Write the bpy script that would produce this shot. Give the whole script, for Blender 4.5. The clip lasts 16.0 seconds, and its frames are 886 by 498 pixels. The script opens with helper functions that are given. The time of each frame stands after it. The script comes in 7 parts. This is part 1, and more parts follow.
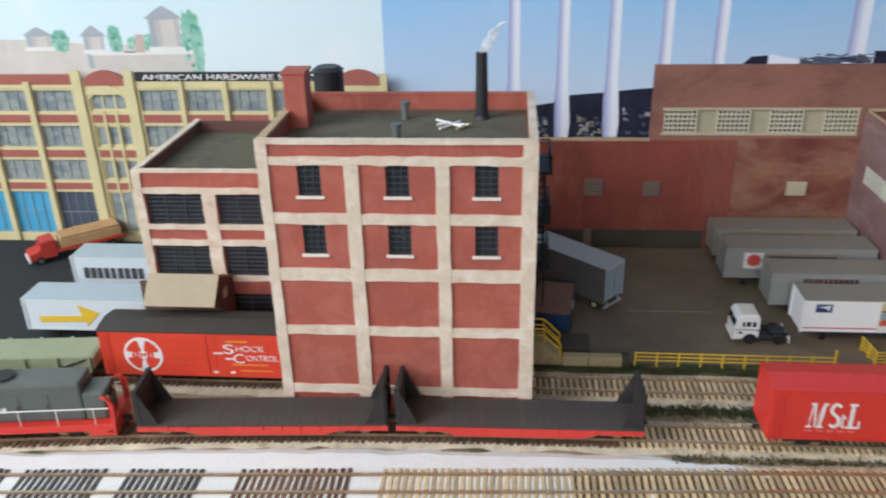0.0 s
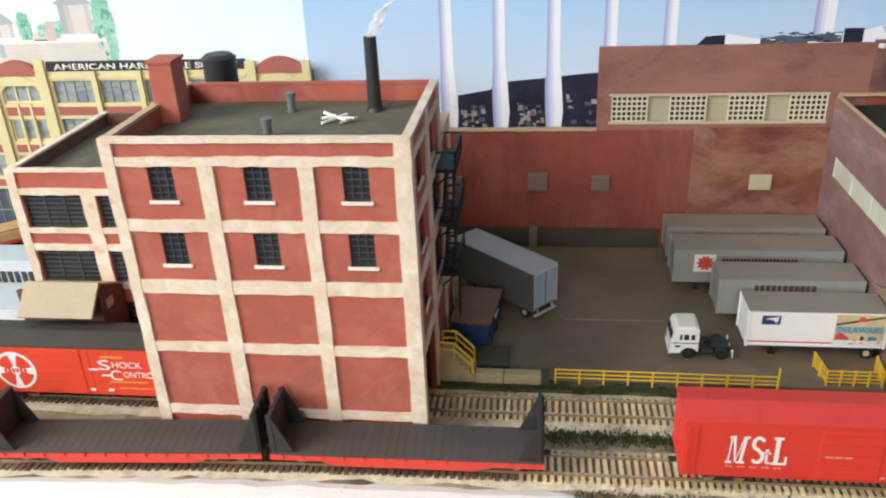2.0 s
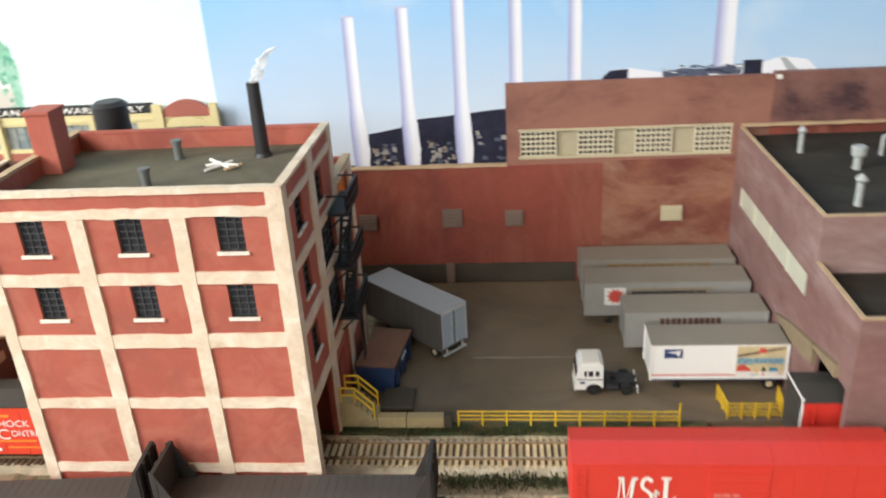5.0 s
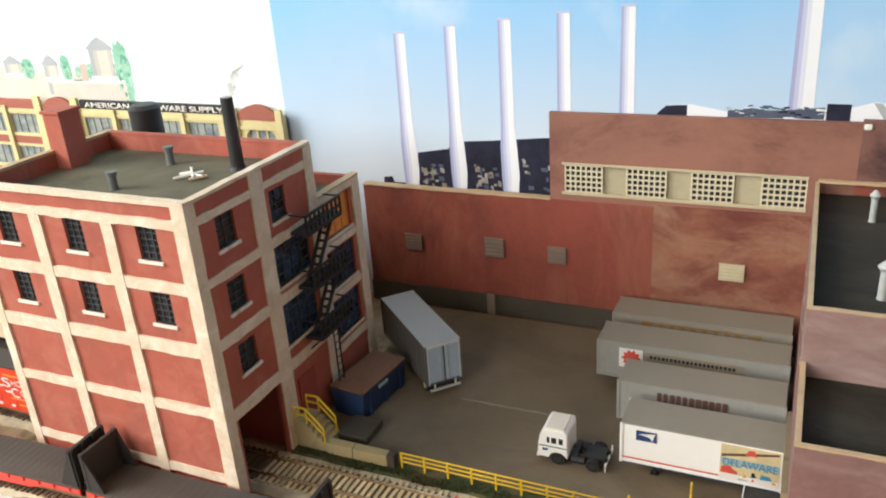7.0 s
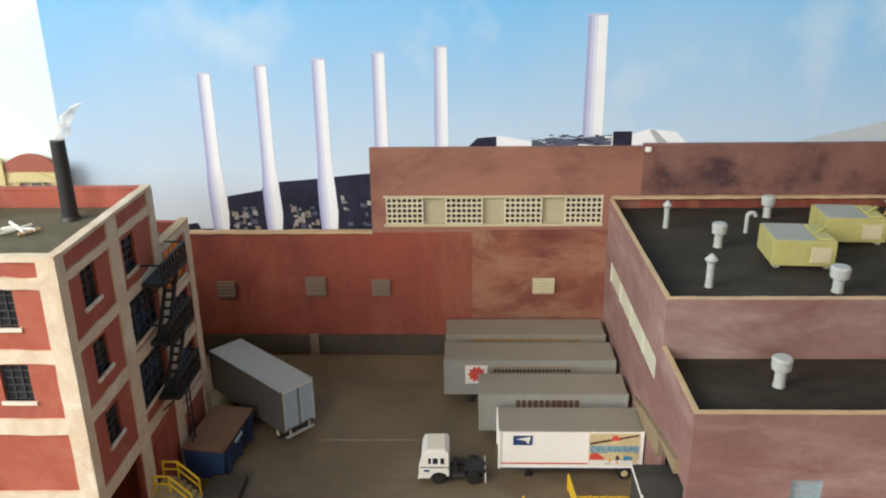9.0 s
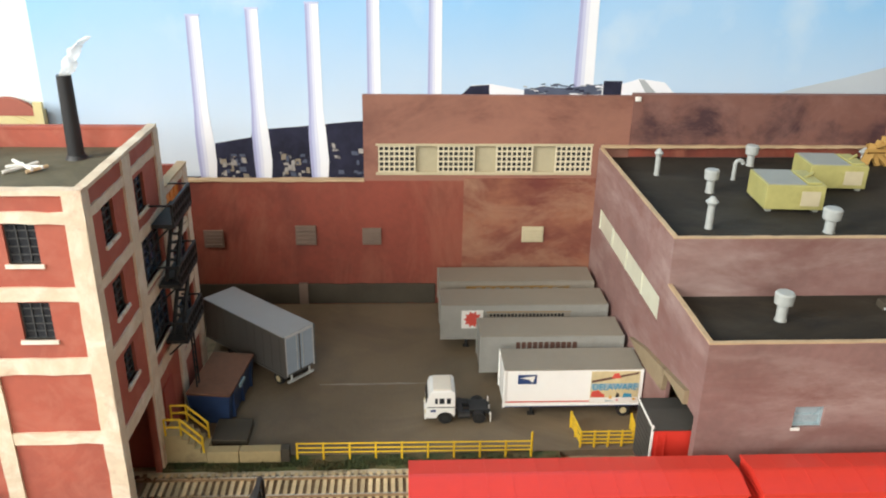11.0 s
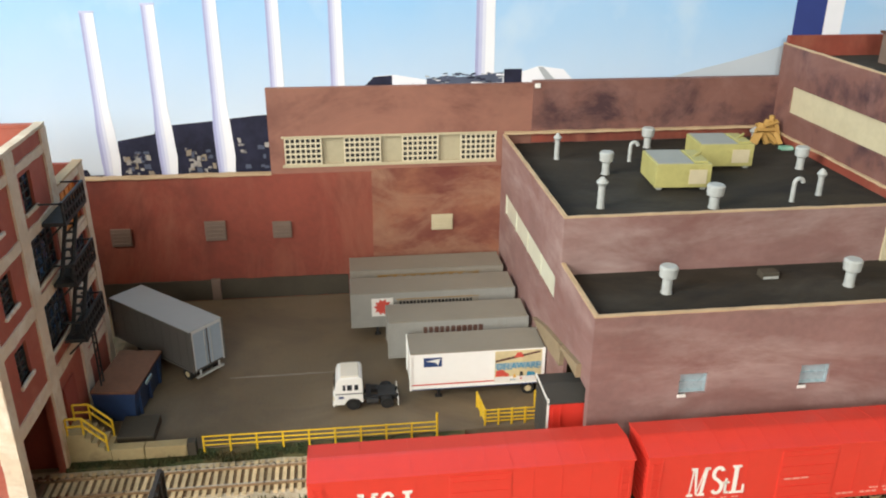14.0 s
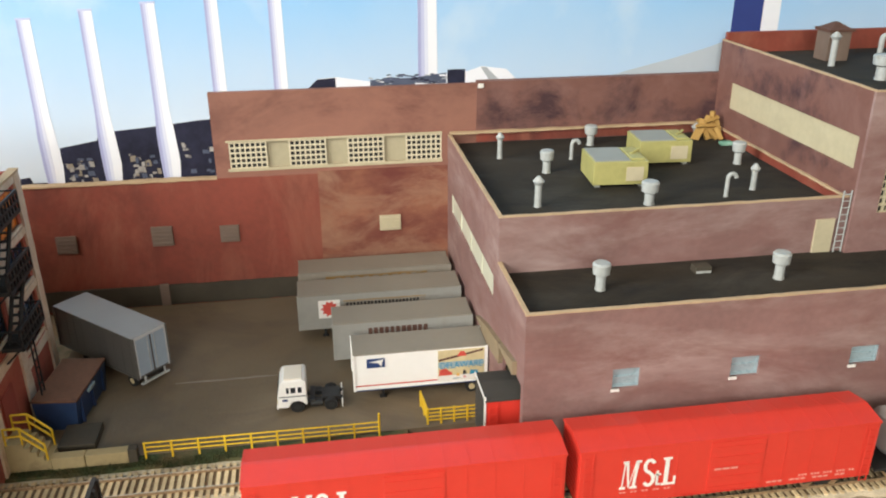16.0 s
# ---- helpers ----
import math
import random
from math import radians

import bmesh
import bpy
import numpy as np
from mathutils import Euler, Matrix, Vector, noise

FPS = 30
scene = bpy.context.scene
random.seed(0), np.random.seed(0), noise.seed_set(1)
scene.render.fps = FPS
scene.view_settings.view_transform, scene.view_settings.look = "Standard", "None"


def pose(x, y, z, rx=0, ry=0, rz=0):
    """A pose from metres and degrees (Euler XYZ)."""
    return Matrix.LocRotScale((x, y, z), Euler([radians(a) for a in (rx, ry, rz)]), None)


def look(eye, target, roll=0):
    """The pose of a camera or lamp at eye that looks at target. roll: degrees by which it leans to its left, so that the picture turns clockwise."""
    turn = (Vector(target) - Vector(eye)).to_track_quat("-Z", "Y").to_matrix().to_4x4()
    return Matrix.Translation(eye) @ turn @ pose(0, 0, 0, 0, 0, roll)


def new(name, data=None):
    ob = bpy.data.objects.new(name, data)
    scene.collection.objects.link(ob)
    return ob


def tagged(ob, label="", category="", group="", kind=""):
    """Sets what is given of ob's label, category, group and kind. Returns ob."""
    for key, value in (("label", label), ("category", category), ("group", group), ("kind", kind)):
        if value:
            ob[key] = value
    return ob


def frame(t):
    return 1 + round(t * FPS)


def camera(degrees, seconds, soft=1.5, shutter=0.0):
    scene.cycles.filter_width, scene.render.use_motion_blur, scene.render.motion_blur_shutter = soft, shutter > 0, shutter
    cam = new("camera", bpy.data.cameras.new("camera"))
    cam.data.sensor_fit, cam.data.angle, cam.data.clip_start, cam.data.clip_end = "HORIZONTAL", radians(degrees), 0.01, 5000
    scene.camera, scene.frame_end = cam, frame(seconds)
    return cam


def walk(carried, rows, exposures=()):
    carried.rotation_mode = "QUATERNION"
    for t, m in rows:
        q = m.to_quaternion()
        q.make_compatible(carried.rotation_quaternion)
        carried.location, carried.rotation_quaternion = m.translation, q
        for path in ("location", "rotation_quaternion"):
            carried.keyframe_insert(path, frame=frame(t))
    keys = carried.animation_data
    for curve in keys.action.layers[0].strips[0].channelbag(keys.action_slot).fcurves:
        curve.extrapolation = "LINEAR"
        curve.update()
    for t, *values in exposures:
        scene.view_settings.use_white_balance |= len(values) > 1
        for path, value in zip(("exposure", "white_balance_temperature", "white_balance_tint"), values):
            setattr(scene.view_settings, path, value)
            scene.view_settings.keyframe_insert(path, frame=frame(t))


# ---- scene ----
cam = camera(56.99, 16.0, soft=2.0, shutter=0.5)
# seconds, eye in metres, yaw, pitch and roll in degrees
ROWS = [
    (0, -0.0139, -0.0267, 0.3489, 5.00, -24.82, -1.32),
    (0.5, -0.0162, -0.0331, 0.3466, 1.14, -24.50, -0.99),
    (1, 0.0002, -0.0186, 0.3451, 1.96, -23.59, -1.41),
    (1.5, 0.0387, 0.0207, 0.3418, 7.38, -25.39, -1.21),
    (2, 0.0757, 0.0428, 0.3353, 7.82, -25.94, -2.66),
    (2.5, 0.0907, 0.0558, 0.3369, 8.81, -25.36, -3.24),
    (3, 0.1134, 0.0681, 0.3342, 11.69, -25.56, -3.58),
    (3.5, 0.1221, 0.0649, 0.3343, 11.31, -25.48, -3.79),
    (4, 0.1054, 0.0319, 0.3469, 3.78, -23.50, -4.41),
    (4.5, 0.1037, 0.0348, 0.3422, 0.37, -23.92, -3.15),
    (5, 0.1270, 0.0575, 0.3401, 5.66, -24.19, -3.45),
    (5.2, 0.1493, 0.0769, 0.3456, 9.27, -23.93, -1.78),
    (7.3, 0.3107, 0.1378, 0.3363, 25.77, -22.96, -4.52),
    (7.5, 0.3075, 0.1388, 0.3354, 25.25, -23.14, -4.36),
    (8, 0.2907, 0.1467, 0.3339, 17.87, -23.92, -3.52),
    (8.5, 0.2487, 0.1162, 0.3431, 9.20, -22.35, -3.41),
    (9, 0.1989, 0.0999, 0.3342, 1.82, -20.38, -0.79),
    (9.5, 0.1773, 0.0993, 0.3300, -0.94, -22.93, 0.03),
    (11.8, 0.1487, 0.0870, 0.3192, -4.47, -22.62, 1.00),
    (12, 0.1518, 0.0895, 0.3206, -5.03, -22.99, 1.00),
    (12.5, 0.1559, 0.0924, 0.3189, -5.70, -23.34, 1.36),
    (13, 0.1601, 0.0957, 0.3187, -5.81, -23.78, 0.90),
    (13.5, 0.1716, 0.0893, 0.3181, -6.74, -23.39, 0.71),
    (14, 0.1807, 0.0767, 0.3204, -7.20, -23.01, 0.32),
    (14.5, 0.1868, 0.0654, 0.3215, -6.80, -22.90, 0.43),
    (15, 0.1965, 0.0574, 0.3247, -7.63, -22.41, -0.13),
    (15.5, 0.2082, 0.0651, 0.3262, -8.96, -22.95, -0.51),
    (16, 0.2064, 0.0700, 0.3243, -8.82, -23.20, -0.25),
]
EXPOSURES = [(0, -0.25, 5600, 9), (0.5, -0.1, 5700, 9), (1, -0.03, 5800, 9), (1.5, 0.05, 5900, 9), (2.5, 0.27, 6200, 8), (3, 0.22, 6220, 8), (3.5, 0.32, 6250, 8), (4, 0.34, 6280, 8), (4.5, 0.29, 6300, 8), (5, 0.37, 6350, 8), (8, 0.43, 6500, 6), (8.5, 0.4, 6500, 6), (9, 0.28, 6500, 6), (9.5, 0.48, 6500, 6), (12, 0.54, 6550, 6), (16, 0.55, 6550, 6)]
walk(cam, [(t, pose(x, y, z, 90 + pitch, 0, yaw) @ pose(0, 0, 0, 0, 0, roll)) for t, x, y, z, yaw, pitch, roll in ROWS], EXPOSURES)


# ---- light ----
world = bpy.data.worlds.new("sky")
scene.world = world
world.use_nodes = True
_wn = world.node_tree.nodes
_sky = _wn.new("ShaderNodeTexSky")
_sky.sky_type = 'NISHITA'
_sky.sun_disc = False
_sky.sun_elevation, _sky.sun_rotation = radians(40), radians(235)
world.node_tree.links.new(_sky.outputs[0], _wn["Background"].inputs[0])
_wn["Background"].inputs[1].default_value = 0.1


def area_lamp(name, eye, target, sx, sy, watts, colour):
    """A soft rectangular lamp at one of the room's wall openings."""
    lamp = bpy.data.lights.new(name, 'AREA')
    lamp.shape, lamp.size, lamp.size_y, lamp.energy, lamp.color = 'RECTANGLE', sx, sy, watts, colour
    ob = new(name, lamp)
    ob.matrix_world = look(eye, target)
    return ob


area_lamp("daylight_left", (-1.46, -0.35, 1.02), (0.1, 0.55, 0.05), 1.0, 0.9, 38, (1.0, 0.965, 0.91))
# added fill from the front; its window is assumed, only the left one is inferred
area_lamp("added_front_fill", (-0.45, -1.95, 1.1), (0.15, 0.5, 0.1), 1.5, 0.8, 30, (1.0, 0.96, 0.90))

# ---- helpers for the build; all numbers below are centimetres ----
CM = 0.01
RND = random.Random(7)


def box(bm, x0, x1, y0, y1, z0, z1, bev=0.0):
    vs = [bm.verts.new((x, y, z)) for z in (z0, z1) for y in (y0, y1) for x in (x0, x1)]
    fs = [bm.faces.new([vs[i] for i in f]) for f in ((0, 2, 3, 1), (4, 5, 7, 6), (0, 1, 5, 4), (2, 6, 7, 3), (0, 4, 6, 2), (1, 3, 7, 5))]
    if bev:
        es = list({e for f in fs for e in f.edges})
        bmesh.ops.bevel(bm, geom=es, offset=bev, segments=2, affect='EDGES', profile=0.6)
    return bm


def cyl(bm, r0, r1, m, h, n=16, caps=True):
    """A frustum of height h along local z from the pose m."""
    bmesh.ops.create_cone(bm, cap_ends=caps, segments=n, radius1=r0, radius2=r1, depth=h, matrix=m @ Matrix.Translation((0, 0, h / 2)))
    return bm


def at(x, y, z, rx=0, ry=0, rz=0):
    return pose(x, y, z, rx, ry, rz)


def rod(bm, a, b, r, n=8):
    a, b = Vector(a), Vector(b)
    q = (b - a).to_track_quat('Z', 'Y').to_matrix().to_4x4()
    return cyl(bm, r, r, Matrix.Translation(a) @ q, (b - a).length, n)


def tube(bm, pts, r, n=10):
    """A bent pipe through points of the x, z plane."""
    rings = []
    for k, (x, z) in enumerate(pts):
        a, b = pts[max(k - 1, 0)], pts[min(k + 1, len(pts) - 1)]
        d = Vector((b[0] - a[0], 0, b[1] - a[1])).normalized()
        side = Vector((-d.z, 0, d.x))
        rings.append([bm.verts.new(Vector((x, 0, z)) + side * r * math.cos(2 * math.pi * i / n) + Vector((0, r * math.sin(2 * math.pi * i / n), 0))) for i in range(n)])
    for p, q in zip(rings, rings[1:]):
        for i in range(n):
            bm.faces.new((p[i], p[(i + 1) % n], q[(i + 1) % n], q[i]))
    bm.faces.new(rings[0])
    bm.faces.new(rings[-1][::-1])
    return bm


def prism(bm, pts, y0, y1):
    """A closed outline in x, z drawn out from y0 to y1."""
    a = [bm.verts.new((x, y0, z)) for x, z in pts]
    b = [bm.verts.new((x, y1, z)) for x, z in pts]
    n = len(pts)
    bm.faces.new(a)
    bm.faces.new(b[::-1])
    for i in range(n):
        bm.faces.new((a[i], b[i], b[(i + 1) % n], a[(i + 1) % n]))
    return bm


def prism_x(bm, pts, x0, x1):
    """A closed outline in y, z drawn out from x0 to x1."""
    a = [bm.verts.new((x0, y, z)) for y, z in pts]
    b = [bm.verts.new((x1, y, z)) for y, z in pts]
    n = len(pts)
    bm.faces.new(a[::-1])
    bm.faces.new(b)
    for i in range(n):
        bm.faces.new((a[i], a[(i + 1) % n], b[(i + 1) % n], b[i]))
    return bm


def B():
    return bmesh.new()


def mesh_of(name, bm, material, shift=None):
    if shift is not None:
        bmesh.ops.transform(bm, matrix=shift, verts=bm.verts)
    bmesh.ops.scale(bm, vec=(CM, CM, CM), verts=bm.verts)
    bmesh.ops.recalc_face_normals(bm, faces=bm.faces)
    me = bpy.data.meshes.new(name)
    bm.to_mesh(me)
    bm.free()
    me.materials.append(material)
    return me


def smooth(ob, angle=35):
    me = ob.data
    for p in me.polygons:
        p.use_smooth = True
    me.set_sharp_from_angle(angle=radians(angle))
    return ob


ORIGIN = {}


def thing(name, x, y, z, label, category, rz=0, group="", kind=""):
    """An Empty at the thing's base; its parts hang under it."""
    ob = new(name)
    ob.empty_display_size = 0.01
    ob.matrix_world = pose(x * CM, y * CM, z * CM, 0, 0, rz)
    ORIGIN[ob.name] = (x, y, z)
    return tagged(ob, label, category, group, kind)


def part(name, bm, material, parent, label="", local=True, soft=False):
    """One mesh under a thing or a part. local: its numbers count from the thing's base, else from the world's origin."""
    top = parent
    while top.parent:
        top = top.parent
    shift = None if local else Matrix.Translation([-v for v in ORIGIN[top.name]])
    ob = new(name, mesh_of(name, bm, material, shift))
    ob.parent = parent
    if soft:
        smooth(ob)
    return tagged(ob, label)


def setting(name, bm, material, label, category):
    ob = new(name, mesh_of(name, bm, material))
    return tagged(ob, label, category, kind="structure")


def lettering(name, text, material, parent, m, height, width=0.0, deep=0.02, label="", bold=0.0):
    """Raised letters of the built-in font at the pose m, in centimetres from the thing's base."""
    cu = bpy.data.curves.new(name, 'FONT')
    cu.body, cu.size, cu.extrude, cu.offset = text, 1.0, 0.0, bold
    cu.align_x = 'CENTER'
    tmp = bpy.data.objects.new(name, cu)
    scene.collection.objects.link(tmp)
    me = bpy.data.meshes.new_from_object(tmp.evaluated_get(bpy.context.evaluated_depsgraph_get()))
    bpy.data.objects.remove(tmp)
    bm = B()
    bm.from_mesh(me)
    bpy.data.meshes.remove(me)
    xs = [v.co.x for v in bm.verts]
    ys = [v.co.y for v in bm.verts]
    sy = height / (max(ys) - min(ys))
    sx = width / (max(xs) - min(xs)) if width else sy
    bmesh.ops.scale(bm, vec=(sx, sy, 1), verts=bm.verts)
    geo = bmesh.ops.extrude_face_region(bm, geom=bm.faces[:])
    bmesh.ops.translate(bm, vec=(0, 0, deep), verts=[g for g in geo["geom"] if isinstance(g, bmesh.types.BMVert)])
    bmesh.ops.transform(bm, matrix=m, verts=bm.verts)
    return part(name, bm, material, parent, label)


# ---- materials ----
def mat(name, colour, rough=0.7, vary=0.25, big=12.0, fine=140.0, bump=0.15, metal=0.0, stain=None, stain_at=(0.55, 0.7), stain_size=9.0, gloss=0.5, per_object=0.0, stretch=None, cloud=None):
    """Paint or plastic with variation at two scales, fine relief, and stains of another colour if given. Sizes are per metre."""
    m = bpy.data.materials.new(name)
    m.use_nodes = True
    nt = m.node_tree
    N, L = nt.nodes, nt.links
    bs = N["Principled BSDF"]
    tc = N.new("ShaderNodeTexCoord")

    def noise_node(scale, detail, rough_=0.6):
        n = N.new("ShaderNodeTexNoise")
        n.inputs["Scale"].default_value, n.inputs["Detail"].default_value, n.inputs["Roughness"].default_value = scale, detail, rough_
        L.new(tc.outputs["Object"], n.inputs["Vector"])
        return n

    def mixed(fac, a, b, kind='MIX'):
        x = N.new("ShaderNodeMix")
        x.data_type, x.blend_type = 'RGBA', kind
        if isinstance(fac, float):
            x.inputs[0].default_value = fac
        else:
            L.new(fac, x.inputs[0])
        for v, s in ((a, 6), (b, 7)):
            if isinstance(v, tuple):
                x.inputs[s].default_value = (*v[:3], 1)
            else:
                L.new(v, x.inputs[s])
        return x.outputs[2]

    def ramp(src, lo, hi):
        r = N.new("ShaderNodeMapRange")
        r.inputs["From Min"].default_value, r.inputs["From Max"].default_value = lo, hi
        L.new(src, r.inputs["Value"])
        return r.outputs[0]

    n1, n2 = noise_node(big, 4), noise_node(fine, 3)
    lo = tuple(c * (1 - vary) for c in colour)
    hi = tuple(min(1, c * (1 + vary * 0.8)) for c in colour)
    col = mixed(ramp(n1.outputs["Fac"], 0.3, 0.7), lo, hi)
    col2 = mixed(ramp(n2.outputs["Fac"], 0.3, 0.7), tuple(c * (1 - vary * 0.6) for c in colour), hi)
    col = mixed(0.4, col, col2)
    if stain:
        n3 = noise_node(stain_size, 5, 0.65)
        if stretch:
            mp = N.new("ShaderNodeMapping")
            mp.inputs["Scale"].default_value = stretch
            L.new(tc.outputs["Object"], mp.inputs["Vector"])
            L.new(mp.outputs[0], n3.inputs["Vector"])
        col = mixed(ramp(n3.outputs["Fac"], *stain_at), col, stain)
    if cloud:
        n4 = noise_node(cloud[1], 6, 0.7)
        n4.inputs["Distortion"].default_value = 1.2
        if stretch:
            mp2 = N.new("ShaderNodeMapping")
            mp2.inputs["Scale"].default_value = stretch
            mp2.inputs["Location"].default_value = (3.1, 1.7, 0.4)
            L.new(tc.outputs["Object"], mp2.inputs["Vector"])
            L.new(mp2.outputs[0], n4.inputs["Vector"])
        col = mixed(ramp(n4.outputs["Fac"], 0.46, 0.72), col, cloud[0])
    if per_object:
        oi = N.new("ShaderNodeObjectInfo")
        v = N.new("ShaderNodeMapRange")
        v.inputs["To Min"].default_value, v.inputs["To Max"].default_value = 1 - per_object, 1 + per_object
        L.new(oi.outputs["Random"], v.inputs["Value"])
        h = N.new("ShaderNodeHueSaturation")
        L.new(v.outputs[0], h.inputs["Value"])
        L.new(col, h.inputs["Color"])
        col = h.outputs[0]
    L.new(col, bs.inputs["Base Color"])
    rr = N.new("ShaderNodeMapRange")
    rr.inputs["To Min"].default_value, rr.inputs["To Max"].default_value = max(0.05, rough - 0.12), min(1, rough + 0.1)
    L.new(n2.outputs["Fac"], rr.inputs["Value"])
    L.new(rr.outputs[0], bs.inputs["Roughness"])
    bs.inputs["Metallic"].default_value = metal
    bs.inputs["Specular IOR Level"].default_value = gloss
    if bump:
        b = N.new("ShaderNodeBump")
        b.inputs["Strength"].default_value, b.inputs["Distance"].default_value = bump, 0.0008
        L.new(n2.outputs["Fac"], b.inputs["Height"])
        L.new(b.outputs[0], bs.inputs["Normal"])
    return m


def sky_print(name, low, high, mark):
    """A printed sky sheet that pales toward the horizon, with faint clouds. mark: colour of the haze patches."""
    m = bpy.data.materials.new(name)
    m.use_nodes = True
    N, L = m.node_tree.nodes, m.node_tree.links
    tc = N.new("ShaderNodeTexCoord")
    sp = N.new("ShaderNodeSeparateXYZ")
    L.new(tc.outputs["Object"], sp.inputs[0])
    n = N.new("ShaderNodeTexNoise")
    n.inputs["Scale"].default_value, n.inputs["Detail"].default_value = 5.0, 5.0
    L.new(tc.outputs["Object"], n.inputs["Vector"])
    ad = N.new("ShaderNodeMath")
    ad.operation = 'MULTIPLY_ADD'
    ad.inputs[1].default_value = 0.12
    L.new(n.outputs["Fac"], ad.inputs[0])
    L.new(sp.outputs["Z"], ad.inputs[2])
    cr = N.new("ShaderNodeValToRGB")
    mr = N.new("ShaderNodeMapRange")
    mr.inputs["From Min"].default_value, mr.inputs["From Max"].default_value = 0.20, 0.37
    L.new(ad.outputs[0], mr.inputs["Value"])
    L.new(mr.outputs[0], cr.inputs[0])
    cr.color_ramp.elements[0].color = (*low, 1)
    cr.color_ramp.elements[1].color = (*high, 1)
    n2 = N.new("ShaderNodeTexNoise")
    n2.inputs["Scale"].default_value, n2.inputs["Detail"].default_value = 9.0, 6.0
    L.new(tc.outputs["Object"], n2.inputs["Vector"])
    mk = N.new("ShaderNodeMapRange")
    mk.inputs["From Min"].default_value, mk.inputs["From Max"].default_value = 0.56, 0.8
    L.new(n2.outputs["Fac"], mk.inputs["Value"])
    mx = N.new("ShaderNodeMix")
    mx.data_type = 'RGBA'
    L.new(mk.outputs[0], mx.inputs[0])
    L.new(cr.outputs[0], mx.inputs[6])
    mx.inputs[7].default_value = (*mark, 1)
    bs = N["Principled BSDF"]
    L.new(mx.outputs[2], bs.inputs["Base Color"])
    bs.inputs["Roughness"].default_value = 0.75
    bs.inputs["Specular IOR Level"].default_value = 0.2
    return m


BRICK = mat("brick_red_paint", (0.40, 0.098, 0.064), 0.75, 0.16, 30, 260, 0.1, stain=(0.31, 0.085, 0.062), stain_at=(0.5, 0.72), stain_size=18, cloud=((0.45, 0.145, 0.10), 30))
BRICK_IN = mat("parapet_red", (0.33, 0.07, 0.05), 0.85, 0.2, 30, 260, 0.1)
CREAM = mat("cream_paint", (0.69, 0.56, 0.42), 0.75, 0.14, 60, 300, 0.25, stain=(0.54, 0.35, 0.25), stain_at=(0.56, 0.76), stain_size=70, cloud=((0.82, 0.74, 0.62), 45))
ROOF = mat("tar_roof", (0.105, 0.092, 0.058), 0.85, 0.28, 25, 500, 0.35, stain=(0.048, 0.046, 0.034), stain_size=16, cloud=((0.15, 0.13, 0.085), 18))
ROOF_DK = mat("black_felt_roof", (0.034, 0.028, 0.020), 0.85, 0.35, 20, 500, 0.35, stain=(0.060, 0.055, 0.046), stain_at=(0.5, 0.75), stain_size=13, stretch=(0.7, 1.3, 1.0), cloud=((0.013, 0.013, 0.012), 16), gloss=0.3)
OLDBRICK = mat("weathered_red_wall", (0.235, 0.052, 0.033), 0.6, 0.3, 14, 220, 0.15, stain=(0.085, 0.022, 0.017), stain_at=(0.46, 0.70), stain_size=8, stretch=(1.2, 1.0, 0.5), cloud=((0.31, 0.105, 0.065), 12))
OLDBRICK_LT = mat("patched_red_wall", (0.285, 0.112, 0.064), 0.7, 0.28, 16, 220, 0.15, stain=(0.155, 0.038, 0.028), stain_at=(0.43, 0.60), stain_size=16, stretch=(0.6, 1.0, 1.2), cloud=((0.34, 0.18, 0.115), 22))
PENT = mat("dull_rose_wall", (0.258, 0.116, 0.084), 0.75, 0.22, 16, 240, 0.12, stain=(0.13, 0.048, 0.038), stain_at=(0.53, 0.72), stain_size=13, stretch=(0.6, 1.0, 1.0), cloud=((0.31, 0.14, 0.10), 20))
BLOTCHED = mat("dark_blotched_wall", (0.175, 0.078, 0.062), 0.75, 0.22, 16, 240, 0.12, stain=(0.060, 0.026, 0.030), stain_at=(0.50, 0.64), stain_size=17, stretch=(0.8, 1.0, 1.0), cloud=((0.22, 0.11, 0.092), 20))
PINK = mat("chalky_mauve_wall", (0.24, 0.136, 0.124), 0.8, 0.28, 18, 240, 0.18, stain=(0.37, 0.265, 0.245), stain_at=(0.47, 0.70), stain_size=17, stretch=(0.5, 0.5, 1.5), cloud=((0.19, 0.085, 0.072), 13))
TRIMWOOD = mat("bare_tan_edge", (0.50, 0.36, 0.22), 0.8, 0.2, 60, 300, 0.1)
BEIGE = mat("beige_frosted_glazing", (0.52, 0.46, 0.31), 0.5, 0.15, 40, 200, 0.1)
GLAZE = mat("greenish_beige_glazing", (0.43, 0.385, 0.26), 0.5, 0.15, 40, 200, 0.1)
PALEGLASS = mat("pale_green_glazing", (0.60, 0.60, 0.48), 0.35, 0.14, 40, 160, 0.05)
DARKGLASS = mat("dark_window", (0.030, 0.033, 0.040), 0.25, 0.3, 60, 200, 0.0)
# dark panes with the bluish light on them put into the colour
LITGLASS = mat("dark_window_blue_light", (0.035, 0.070, 0.140), 0.25, 0.5, 50, 200, 0.0, stain=(0.012, 0.014, 0.02), stain_at=(0.45, 0.6), stain_size=60)
ORANGE = mat("orange_board", (0.78, 0.30, 0.07), 0.7, 0.25, 50, 200, 0.1)
SASH = mat("dark_sash", (0.055, 0.057, 0.06), 0.6, 0.2, 60, 200, 0.1)
VENTGREY = mat("grey_vent_cover", (0.18, 0.128, 0.100), 0.7, 0.15, 80, 260, 0.2)
BLUEGREY = mat("pale_blue_pane", (0.32, 0.42, 0.46), 0.3, 0.15, 80, 260, 0.05)
